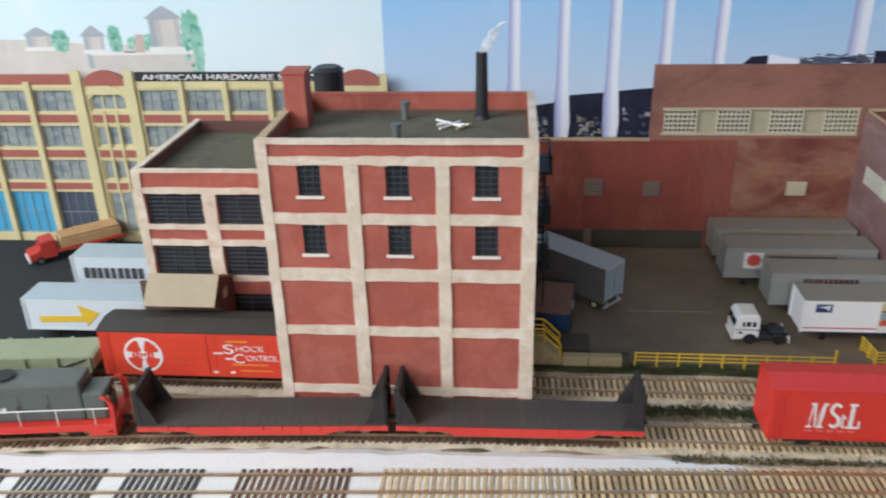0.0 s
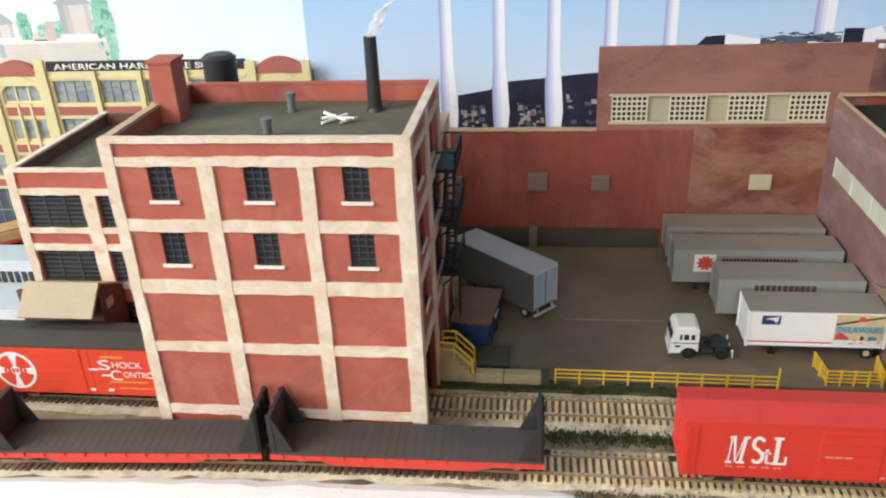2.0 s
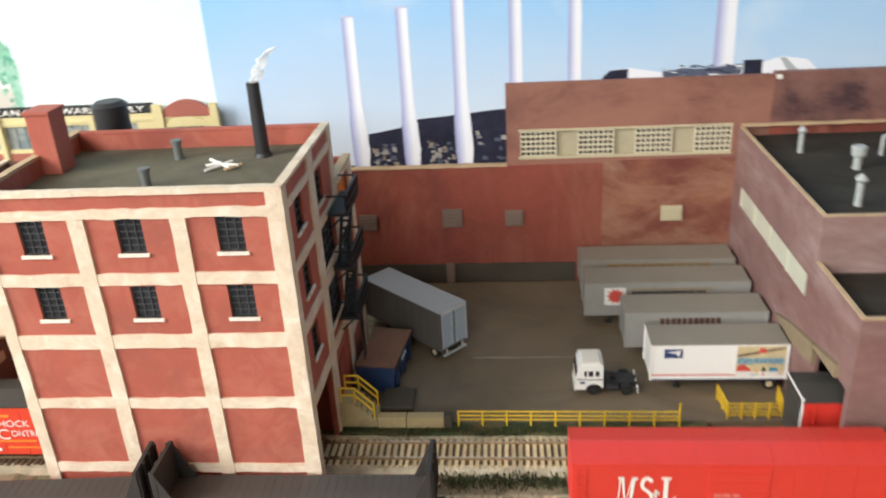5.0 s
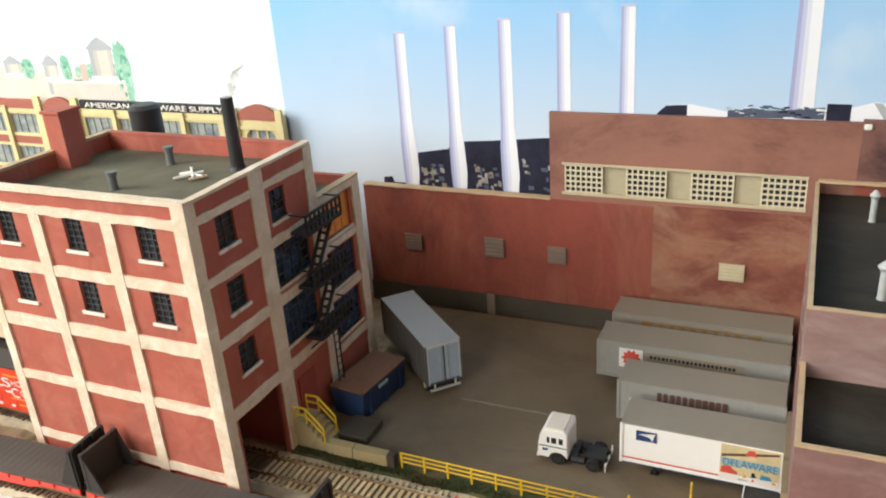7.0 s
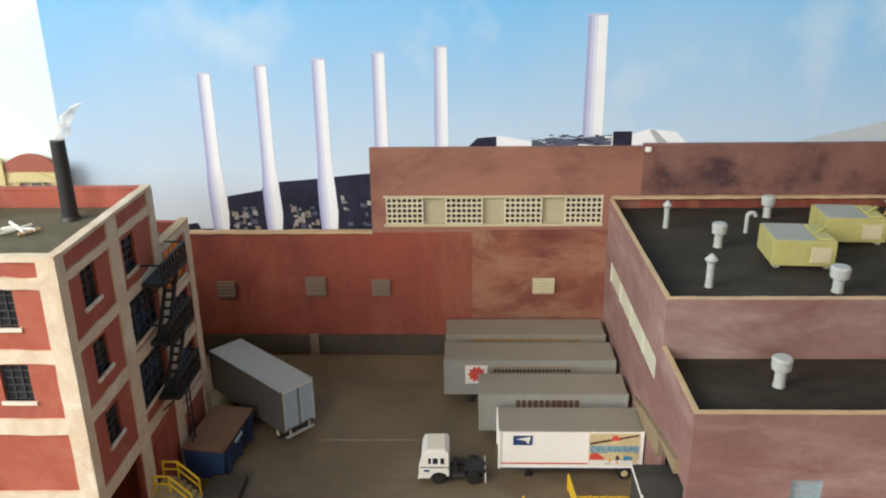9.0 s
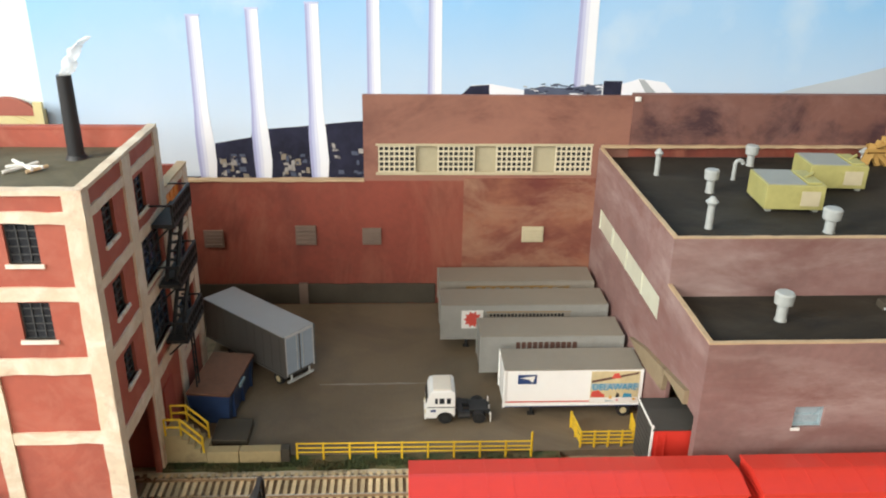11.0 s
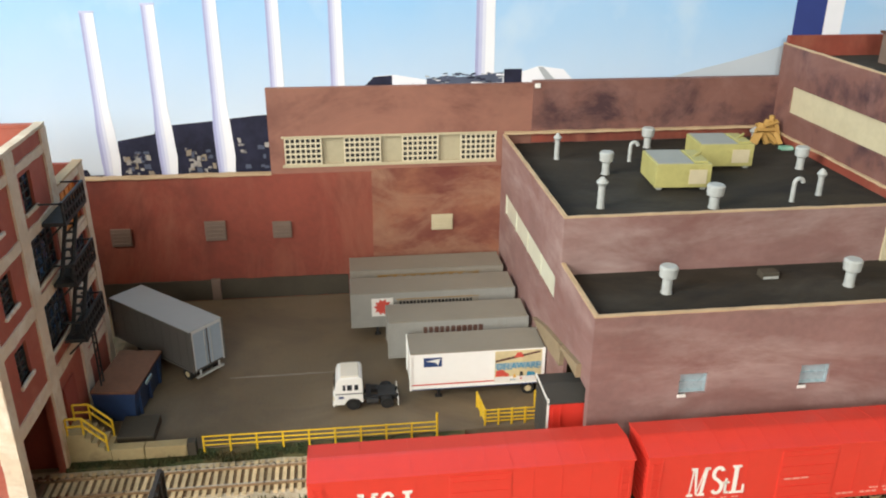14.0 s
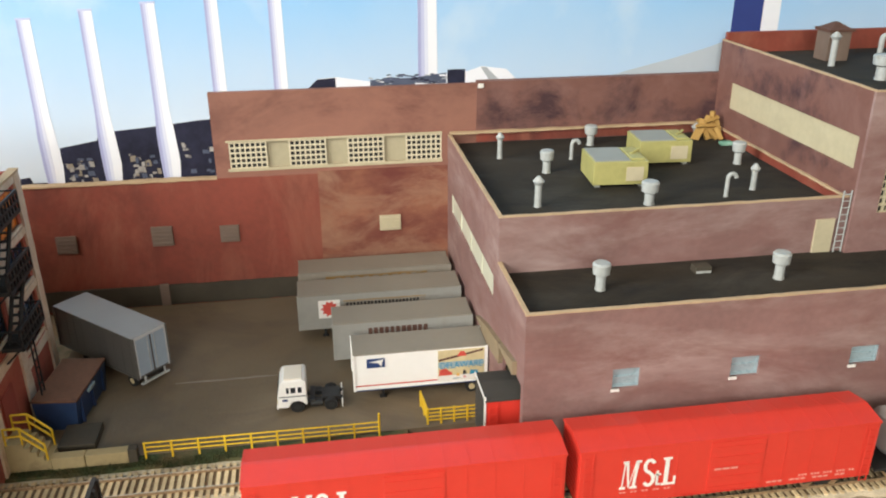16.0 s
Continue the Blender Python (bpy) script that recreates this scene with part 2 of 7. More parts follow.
ASPHALT = mat("grey_brown_yard", (0.172, 0.128, 0.078), 0.75, 0.22, 7, 420, 0.3, stain=(0.205, 0.160, 0.108), stain_at=(0.46, 0.72), stain_size=6, cloud=((0.115, 0.088, 0.060), 10))
BLACKTOP = mat("black_lot", (0.022, 0.024, 0.026), 0.85, 0.25, 9, 420, 0.3)
GROUND = mat("tan_ballast_ground", (0.37, 0.29, 0.185), 0.95, 0.38, 35, 520, 0.9, stain=(0.10, 0.11, 0.040), stain_at=(0.54, 0.64), stain_size=16)
PLASTER = mat("white_plaster_ground", (0.88, 0.87, 0.84), 0.9, 0.05, 20, 400, 0.4, stain=(0.60, 0.55, 0.47), stain_at=(0.64, 0.76), stain_size=30)
BALLAST = mat("cream_ballast_stone", (0.62, 0.53, 0.38), 0.95, 0.4, 60, 800, 1.0, stain=(0.30, 0.22, 0.13), stain_at=(0.54, 0.74), stain_size=40)
GAPBROWN = mat("brown_tie_ballast", (0.150, 0.098, 0.052), 0.95, 0.4, 60, 800, 0.8, stain=(0.34, 0.26, 0.16), stain_at=(0.56, 0.74), stain_size=30)
SILL = mat("chalky_white_sill", (0.80, 0.73, 0.64), 0.8, 0.15, 120, 400, 0.3, stain=(0.60, 0.42, 0.31), stain_at=(0.54, 0.7), stain_size=120)
TIE_TAN = mat("bleached_tie", (0.62, 0.48, 0.28), 0.9, 0.25, 120, 500, 0.3, per_object=0.3)
TIE_BROWN = mat("brown_tie", (0.15, 0.085, 0.05), 0.9, 0.25, 120, 500, 0.3, per_object=0.3)
TIE_GREY = mat("dark_grey_tie", (0.075, 0.072, 0.07), 0.9, 0.25, 120, 500, 0.3, per_object=0.3)
RAIL = mat("rusty_rail", (0.33, 0.225, 0.13), 0.5, 0.3, 60, 300, 0.1, metal=0.3)
RAILTOP = mat("polished_rail_head", (0.62, 0.50, 0.36), 0.3, 0.15, 60, 300, 0.0, metal=0.85)
GRASS = mat("dark_green_turf", (0.048, 0.062, 0.020), 0.95, 0.5, 60, 600, 1.0, stain=(0.11, 0.085, 0.035), stain_at=(0.48, 0.62), stain_size=45)
CARRED = mat("boxcar_red", (0.66, 0.045, 0.030), 0.34, 0.08, 14, 200, 0.05, gloss=0.5)
SFRED = mat("orange_red_boxcar", (0.70, 0.065, 0.030), 0.45, 0.08, 14, 200, 0.05)
CARBLACK = mat("black_car_roof", (0.045, 0.040, 0.034), 0.7, 0.3, 40, 300, 0.1)
BULKHEAD = mat("black_bulkhead_paint", (0.026, 0.022, 0.020), 0.7, 0.3, 25, 240, 0.2, stain=(0.06, 0.05, 0.042), stain_at=(0.6, 0.75), stain_size=30)
DECK = mat("weathered_dark_deck", (0.060, 0.050, 0.044), 0.75, 0.3, 25, 240, 0.2)
PLANK = mat("dark_deck_plank", (0.064, 0.053, 0.047), 0.75, 0.3, 25, 240, 0.2, per_object=0.04, stain=(0.095, 0.080, 0.070), stain_at=(0.55, 0.75), stain_size=14)
UNDER = mat("black_underframe", (0.018, 0.018, 0.018), 0.6, 0.3, 60, 300, 0.1)
WHITE = mat("white_enamel", (0.87, 0.86, 0.83), 0.4, 0.04, 20, 200, 0.02)
PALEBLUE = mat("pale_blue_white_side", (0.66, 0.71, 0.73), 0.45, 0.05, 20, 200, 0.02)
PALEBLUE_TOP = mat("pale_blue_grey_roof", (0.44, 0.52, 0.56), 0.5, 0.08, 20, 200, 0.02)
BONE = mat("bone_white_plastic", (0.74, 0.68, 0.58), 0.5, 0.06, 40, 200, 0.02)
LETTER = mat("white_lettering", (0.80, 0.78, 0.74), 0.5, 0.05, 40, 200, 0.0)
STENCIL = mat("faded_stencil", (0.72, 0.30, 0.25), 0.5, 0.1, 40, 200, 0.0)
TRGREY = mat("grey_trailer_roof", (0.252, 0.224, 0.180), 0.55, 0.14, 16, 200, 0.05, stain=(0.22, 0.19, 0.15), stain_size=14)
TRSIDE = mat("grey_trailer_side", (0.31, 0.305, 0.28), 0.55, 0.14, 16, 200, 0.05, stain=(0.25, 0.22, 0.18), stain_size=14)
TRTAN = mat("tan_grey_trailer", (0.30, 0.27, 0.225), 0.6, 0.15, 14, 200, 0.05)
TRDARK = mat("dark_grey_ribbed_side", (0.10, 0.094, 0.086), 0.6, 0.2, 16, 200, 0.05)
OCHRE = mat("faded_ochre", (0.33, 0.20, 0.07), 0.7, 0.25, 30, 200, 0.05, stain=(0.27, 0.22, 0.15), stain_at=(0.5, 0.65), stain_size=25)
TRSILVER = mat("silver_grey_trailer", (0.34, 0.34, 0.335), 0.45, 0.1, 16, 200, 0.05)
TRFRAME = mat("bright_silver_frame", (0.52, 0.53, 0.53), 0.4, 0.1, 40, 200, 0.05)
TRDOOR = mat("blue_grey_door", (0.31, 0.38, 0.46), 0.5, 0.12, 40, 200, 0.05)
TYRE = mat("black_tyre", (0.015, 0.015, 0.015), 0.8, 0.2, 80, 300, 0.1)
HUB = mat("cream_hub", (0.62, 0.52, 0.30), 0.4, 0.1, 80, 300, 0.0)
NAVY = mat("navy_blue", (0.02, 0.05, 0.16), 0.5, 0.1, 40, 200, 0.0)
YELLOW = mat("yellow_rail_paint", (0.72, 0.47, 0.02), 0.5, 0.12, 60, 260, 0.05)
CONCRETE = mat("tan_concrete", (0.42, 0.33, 0.17), 0.9, 0.2, 30, 350, 0.3, stain=(0.25, 0.19, 0.10), stain_size=30)
LEDGE = mat("dirty_tan_ledge", (0.27, 0.205, 0.125), 0.9, 0.25, 30, 350, 0.3, stain=(0.14, 0.10, 0.06), stain_size=30)
TIMBER = mat("dark_timber", (0.06, 0.05, 0.035), 0.9, 0.25, 50, 350, 0.3)
RUST = mat("rusty_brown_lid", (0.20, 0.095, 0.055), 0.85, 0.3, 40, 300, 0.3, stain=(0.10, 0.045, 0.03), stain_size=40)
SKIPBLUE = mat("dark_blue_steel", (0.02, 0.045, 0.12), 0.45, 0.25, 40, 260, 0.1)
PIPE = mat("pale_grey_pipe", (0.42, 0.44, 0.43), 0.55, 0.2, 60, 260, 0.1, stain=(0.25, 0.24, 0.21), stain_size=90)
PIPE_DK = mat("dark_grey_pipe", (0.13, 0.14, 0.135), 0.6, 0.2, 60, 260, 0.1)
ACYEL = mat("yellow_green_unit", (0.43, 0.40, 0.15), 0.5, 0.18, 40, 220, 0.1, stain=(0.30, 0.27, 0.10), stain_size=30)
ACGREY = mat("grey_unit_lid", (0.33, 0.34, 0.31), 0.6, 0.12, 40, 220, 0.1)
STACKBLK = mat("black_stack", (0.020, 0.021, 0.024), 0.55, 0.25, 40, 200, 0.1)
SMOKE = mat("white_cotton", (0.95, 0.95, 0.94), 1.0, 0.01, 40, 300, 0.0, gloss=0.0)
SMOKE.node_tree.nodes["Principled BSDF"].inputs["Alpha"].default_value = 0.42
ESCAPE = mat("black_iron_stair", (0.016, 0.015, 0.015), 0.6, 0.3, 60, 200, 0.1)
SKY_B = sky_print("printed_blue_sky", (0.60, 0.68, 0.78), (0.20, 0.50, 0.86), (0.64, 0.74, 0.84))
SKY_W = sky_print("printed_pale_sky", (0.80, 0.86, 0.87), (0.62, 0.82, 0.86), (0.85, 0.88, 0.88))
ST_WHITE = mat("printed_white_stack", (0.80, 0.82, 0.88), 0.75, 0.03, 20, 100, 0.0, gloss=0.2)
ST_SHADE_B = mat("printed_pale_lilac", (0.50, 0.53, 0.73), 0.75, 0.05, 20, 100, 0.0, gloss=0.2)
ST_SHADE_C = mat("printed_faint_lilac", (0.66, 0.69, 0.82), 0.75, 0.04, 20, 100, 0.0, gloss=0.2)
PR_SLATE = mat("printed_slate_blue", (0.085, 0.10, 0.15), 0.75, 0.2, 40, 160, 0.0, gloss=0.2)
PR_TAN = mat("printed_tan_masonry", (0.26, 0.22, 0.17), 0.75, 0.3, 60, 200, 0.0, gloss=0.2)
ST_SHADE = mat("printed_lilac_shade", (0.36, 0.38, 0.60), 0.75, 0.06, 20, 100, 0.0, gloss=0.2)
ST_NAVY = mat("printed_navy", (0.020, 0.021, 0.042), 0.75, 0.5, 40, 160, 0.0, gloss=0.2, stain=(0.20, 0.18, 0.17), stain_at=(0.66, 0.72), stain_size=60)
ST_RUIN = mat("printed_grey_works", (0.36, 0.34, 0.32), 0.75, 0.5, 90, 260, 0.0, gloss=0.2, stain=(0.04, 0.04, 0.06), stain_at=(0.50, 0.58), stain_size=110)
ST_HILL = mat("printed_far_hill", (0.46, 0.52, 0.58), 0.75, 0.05, 20, 100, 0.0, gloss=0.2)
ST_BLUE = mat("printed_deep_blue", (0.035, 0.055, 0.22), 0.75, 0.1, 20, 100, 0.0, gloss=0.2)
PR_STONE = mat("printed_cream_stone", (0.64, 0.60, 0.54), 0.75, 0.12, 20, 100, 0.0, gloss=0.2)
PR_ROOF = mat("printed_grey_slate", (0.40, 0.43, 0.46), 0.75, 0.12, 20, 100, 0.0, gloss=0.2)
PR_SHADOW = mat("printed_warm_grey", (0.52, 0.50, 0.47), 0.75, 0.1, 20, 100, 0.0, gloss=0.2)
PR_CLAY = mat("printed_clay", (0.60, 0.47, 0.42), 0.75, 0.1, 20, 100, 0.0, gloss=0.2)
PR_LEAF = mat("printed_pale_leaf", (0.40, 0.62, 0.50), 0.75, 0.2, 60, 200, 0.0, gloss=0.2)
PR_LEAF_DK = mat("printed_deep_leaf", (0.13, 0.36, 0.26), 0.75, 0.2, 60, 200, 0.0, gloss=0.2)
PR_TREE = mat("printed_green_tree", (0.24, 0.50, 0.37), 0.75, 0.35, 60, 200, 0.0, gloss=0.2, stain=(0.50, 0.68, 0.60), stain_at=(0.5, 0.7), stain_size=50)
YB = mat("lemon_cream_stone", (0.66, 0.58, 0.31), 0.75, 0.10, 40, 260, 0.1)
YB_BRICK = mat("brown_red_brick", (0.36, 0.115, 0.085), 0.8, 0.14, 40, 260, 0.1)
YB_GLASS = mat("grey_curtained_glass", (0.34, 0.37, 0.35), 0.35, 0.3, 60, 160, 0.0, stain=(0.20, 0.24, 0.26), stain_at=(0.48, 0.6), stain_size=60)
YB_BLUE = mat("sky_blue_shopfront", (0.10, 0.38, 0.60), 0.4, 0.1, 40, 200, 0.0)
YB_NIGHT = mat("slate_blue_shopfront", (0.075, 0.095, 0.13), 0.4, 0.15, 40, 200, 0.0)
SIGNBLK = mat("black_signboard", (0.02, 0.02, 0.022), 0.6, 0.2, 40, 200, 0.0)
AWNING = mat("tan_canvas_roof", (0.44, 0.365, 0.245), 0.85, 0.12, 40, 260, 0.2)
BROWN = mat("brown_timber", (0.115, 0.055, 0.040), 0.85, 0.25, 40, 260, 0.2)
LOCO = mat("grey_green_loco", (0.115, 0.130, 0.115), 0.5, 0.15, 20, 200, 0.05)
PALEGREEN = mat("pale_green_car", (0.32, 0.36, 0.22), 0.6, 0.15, 20, 200, 0.05)
TRUCKRED = mat("truck_red", (0.55, 0.055, 0.035), 0.45, 0.1, 40, 200, 0.0)
LOAD = mat("orange_tan_load", (0.58, 0.36, 0.17), 0.8, 0.2, 60, 300, 0.2)
ARROW = mat("golden_yellow", (0.75, 0.50, 0.03), 0.5, 0.08, 40, 200, 0.0)
MURAL = mat("mural_sand", (0.62, 0.52, 0.30), 0.5, 0.2, 120, 260, 0.0)
MURAL_R = mat("mural_red", (0.60, 0.08, 0.06), 0.5, 0.1, 60, 200, 0.0)
MURAL_B = mat("mural_blue", (0.04, 0.26, 0.42), 0.5, 0.1, 60, 200, 0.0)
MURAL_O = mat("mural_orange", (0.68, 0.38, 0.08), 0.5, 0.15, 60, 200, 0.0)
# colour of the unseen added walls, kept dark to limit their bounced fill
ROOMWALL = mat("tan_bounce_wall", (0.38, 0.33, 0.27), 0.85, 0.08, 3, 60, 0.05)
ROOMFLOOR = mat("grey_carpet", (0.22, 0.21, 0.20), 0.95, 0.15, 6, 120, 0.2)


def wall_grid(bm, a0, a1, c0, c1, z0, z1, openings, along):
    """One closed wall with its openings cut through, reveals included."""
    us = sorted({a0, a1, *[v for o in openings for v in o[:2] if a0 < v < a1]})
    ws = sorted({z0, z1, *[v for o in openings for v in o[2:4] if z0 < v < z1]})
    seen = {}

    def vert(i, j, c):
        if (i, j, c) not in seen:
            seen[i, j, c] = bm.verts.new((us[i], (c0, c1)[c], ws[j]) if along == 'x' else ((c0, c1)[c], us[i], ws[j]))
        return seen[i, j, c]

    def solid(i, j):
        if not (0 <= i < len(us) - 1 and 0 <= j < len(ws) - 1):
            return False
        u, w = (us[i] + us[i + 1]) / 2, (ws[j] + ws[j + 1]) / 2
        return not any(o[0] < u < o[1] and o[2] < w < o[3] for o in openings)

    for i in range(len(us) - 1):
        for j in range(len(ws) - 1):
            if solid(i, j):
                q = ((i, j), (i + 1, j), (i + 1, j + 1), (i, j + 1))
                bm.faces.new([vert(*k, 0) for k in q])
                bm.faces.new([vert(*k, 1) for k in q[::-1]])
                for (a, b), (di, dj) in (((q[0], q[1]), (0, -1)), ((q[1], q[2]), (1, 0)), ((q[2], q[3]), (0, 1)), ((q[3], q[0]), (-1, 0))):
                    if not solid(i + di, j + dj):
                        bm.faces.new((vert(*a, 0), vert(*a, 1), vert(*b, 1), vert(*b, 0)))
    return bm


def wall_x(bm, x0, x1, y0, y1, z0, z1, openings=()):
    """A wall that runs along x, from y0 to y1 thick; openings are (x0, x1, z0, z1)."""
    return wall_grid(bm, x0, x1, y0, y1, z0, z1, openings, 'x')


def wall_y(bm, y0, y1, x0, x1, z0, z1, openings=()):
    """A wall that runs along y, from x0 to x1 thick; openings are (y0, y1, z0, z1)."""
    return wall_grid(bm, y0, y1, x0, x1, z0, z1, openings, 'y')


def strip(bm, along, a0, a1, c0, c1, z0, z1, wob=0.05, step=0.7):
    """A hand-painted band with slightly wavering edges. along 'x' or 'y' for level bands, 'z' for uprights (a: width, z: length)."""
    upright = along in ('zx', 'zy')
    length = (z1 - z0) if upright else (a1 - a0)
    n = max(2, int(length / step))
    ring = []
    for i in range(n + 1):
        f = i / n
        j0, j1 = RND.uniform(-wob, wob), RND.uniform(-wob, wob)
        if upright:
            z, lo, hi = z0 + f * (z1 - z0), a0 + j0, a1 + j1
            pts = [(lo, c0, z), (hi, c0, z), (hi, c1, z), (lo, c1, z)]
        else:
            a, lo, hi = a0 + f * (a1 - a0), z0 + j0, z1 + j1
            pts = [(a, c0, lo), (a, c0, hi), (a, c1, hi), (a, c1, lo)]
        if along in ('y', 'zy'):
            pts = [(q, p, r) for p, q, r in pts]
        ring.append([bm.verts.new(p) for p in pts])
    bm.faces.new(ring[0])
    bm.faces.new(ring[-1][::-1])
    for r, s in zip(ring, ring[1:]):
        for k in range(4):
            bm.faces.new((r[k], s[k], s[(k + 1) % 4], r[(k + 1) % 4]))
    return bm


def window(parent, along, a0, a1, z0, z1, face, inward, nx, nz, glass, bar_mat, sill_mat=None, bar=0.07, label=""):
    """A window set into an opening: pane (the thing), bars, sill. face: the wall's outer plane; inward: +1 or -1 along the wall's normal axis."""
    def bx(bm, u0, u1, d0, d1, w0, w1):
        c = sorted((face + inward * d0, face + inward * d1))
        if along == 'x':
            box(bm, u0, u1, c[0], c[1], w0, w1)
        else:
            box(bm, c[0], c[1], u0, u1, w0, w1)
    bm = B()
    bx(bm, a0, a1, 0.26, 0.32, z0, z1)
    win = part("window", bm, glass, parent, label, local=False)
    for i in range(nx + 1):
        u = a0 + (a1 - a0) * i / nx
        u = min(max(u, a0 + bar / 2), a1 - bar / 2)
        bm = B(); bx(bm, u - bar / 2, u + bar / 2, 0.17, 0.26, z0, z1)
        part("glazing_bar", bm, bar_mat, win, local=False)
    for k in range(nz + 1):
        w = z0 + (z1 - z0) * k / nz
        w = min(max(w, z0 + bar / 2), z1 - bar / 2)
        bm = B(); bx(bm, a0, a1, 0.18, 0.255, w - bar / 2, w + bar / 2)
        part("glazing_bar", bm, bar_mat, win, local=False)
    if sill_mat:
        bm = B()
        bx(bm, a0 - 0.16, a1 + 0.16, -0.13, 0.2, z0 - 0.2, z0)
        part("sill", bm, sill_mat, win, local=False)
    return win


# ================= unseen room round the layout, added to bounce and frame the light ===
bm = B(); box(bm, -160, 175, -210, 82, -101, -100)
setting("floor", bm, ROOMFLOOR, "unseen plain grey carpet floor added under the layout", "floor")
bm = B(); box(bm, -160, 175, -210, 82, 160, 162)
setting("ceiling", bm, ROOMWALL, "unseen plain tan ceiling added to bounce light", "ceiling")
bm = B(); wall_y(bm, -210, 82, -160, -150, -100, 160, [(-90, 20, 55, 150)])
setting("wall_west", bm, ROOMWALL, "unseen tan room wall, added, with the left window's opening", "wall")
bm = B(); wall_y(bm, -210, 82, 165, 175, -100, 160)
setting("wall_east", bm, ROOMWALL, "unseen plain tan room wall added to bounce light", "wall")
bm = B(); wall_x(bm, -150, 165, -210, -200, -100, 160, [(-125, 35, 66, 153)])
setting("wall_south", bm, ROOMWALL, "unseen tan room wall, added, opened for the front lamp", "wall")
bm = B(); box(bm, -150, 165, 78, 82, -100, 160)
setting("wall_north", bm, ROOMWALL, "unseen tan room wall added behind the layout", "wall")

# layout base: one sheet of scenery ground
bm = B()
nx, ny = 150, 60
X0, X1, Y0, Y1 = -120.0, 120.0, 26.0, 78.0
grid = []
for j in range(ny + 1):
    row = []
    for i in range(nx + 1):
        x, y = X0 + (X1 - X0) * i / nx, Y0 + (Y1 - Y0) * j / ny
        h = -0.48 + 0.12 * noise.noise(Vector((x * 0.5, y * 0.5, 0))) + 0.07 * noise.noise(Vector((x * 1.7, y * 1.7, 3)))
        row.append(bm.verts.new((x, y, h)))
    grid.append(row)
for j in range(ny):
    for i in range(nx):
        bm.faces.new((grid[j][i], grid[j][i + 1], grid[j + 1][i + 1], grid[j + 1][i]))
setting("ground", bm, GROUND, "tan ballast and dirt scenery ground with green tufts", "ground")
bm = B(); box(bm, -120, 120, 26, 78, -14, -0.9)
setting("benchwork", bm, TIMBER, "plain wooden table that carries the layout", "table")

YM, YB_T, YF = 43.4, 49.1, 37.95


def main_bend(x):
    """The main track swings toward the room's side west of the yard."""
    return -0.00135 * (4 - x) ** 2 if x < 4 else 0.0


def main_turn(x):
    return math.degrees(math.atan(0.0027 * (4 - x))) if x < 4 else 0.0


def front_bend(x):
    return 0.055 * x if x < 14 else 0.77 + 0.49 * (1 - math.exp(-(x - 14) / 9))


# bright plaster bed beside the front track
bm = B()
ring = []
for i in range(61):
    x = -60 + 78 * i / 60
    f = min(1, max(0, (x - 7) / 11))
    lo = 33.0 + 0.4 * noise.noise(Vector((x * 0.4, 1, 0))) - 0.0
    hi = 41.8 + main_bend(x) + 0.3 * noise.noise(Vector((x * 0.5, 7, 0))) - 1.6 * f
    if x > 5:
        lo = min(hi - 0.2, 33.0 + (x - 5) * 0.55)
    ring.append([bm.verts.new((x, lo + (hi - lo) * k / 8, -0.27 + 0.05 * noise.noise(Vector((x, k, 2))) - (0.32 if k in (0, 8) else 0))) for k in range(9)])
for r, s in zip(ring, ring[1:]):
    for k in range(8):
        bm.faces.new((r[k], s[k], s[k + 1], r[k + 1]))
setting("plaster_bed", bm, PLASTER, "bright white plaster roadbed beside the front track", "ground")

# truck yard and black lot
bm = B(); box(bm, 0.4, 31.4, 52.1, 73.4, -1.2, 0.0)
setting("pavement", bm, ASPHALT, "grey-brown paved truck yard behind the tracks", "yard")
bm = B(); box(bm, -70, -30.2, 52.8, 73.3, -1.2, 0.0)
setting("pavement_lot", bm, BLACKTOP, "black paved parking lot beside the factory", "parking lot")
bm = B(); strip(bm, 'x', 9.1, 17.0, -0.02, 0.02, 60.25, 60.42, 0.05)
for v in bm.verts:
    v.co = Vector((v.co.x, v.co.z, 0.006 + v.co.y * 0.2))
setting("yard_line", bm, mat("worn_pale_line", (0.27, 0.235, 0.19), 0.9, 0.3, 80, 400, 0.1), "worn pale line across the yard paving", "line")

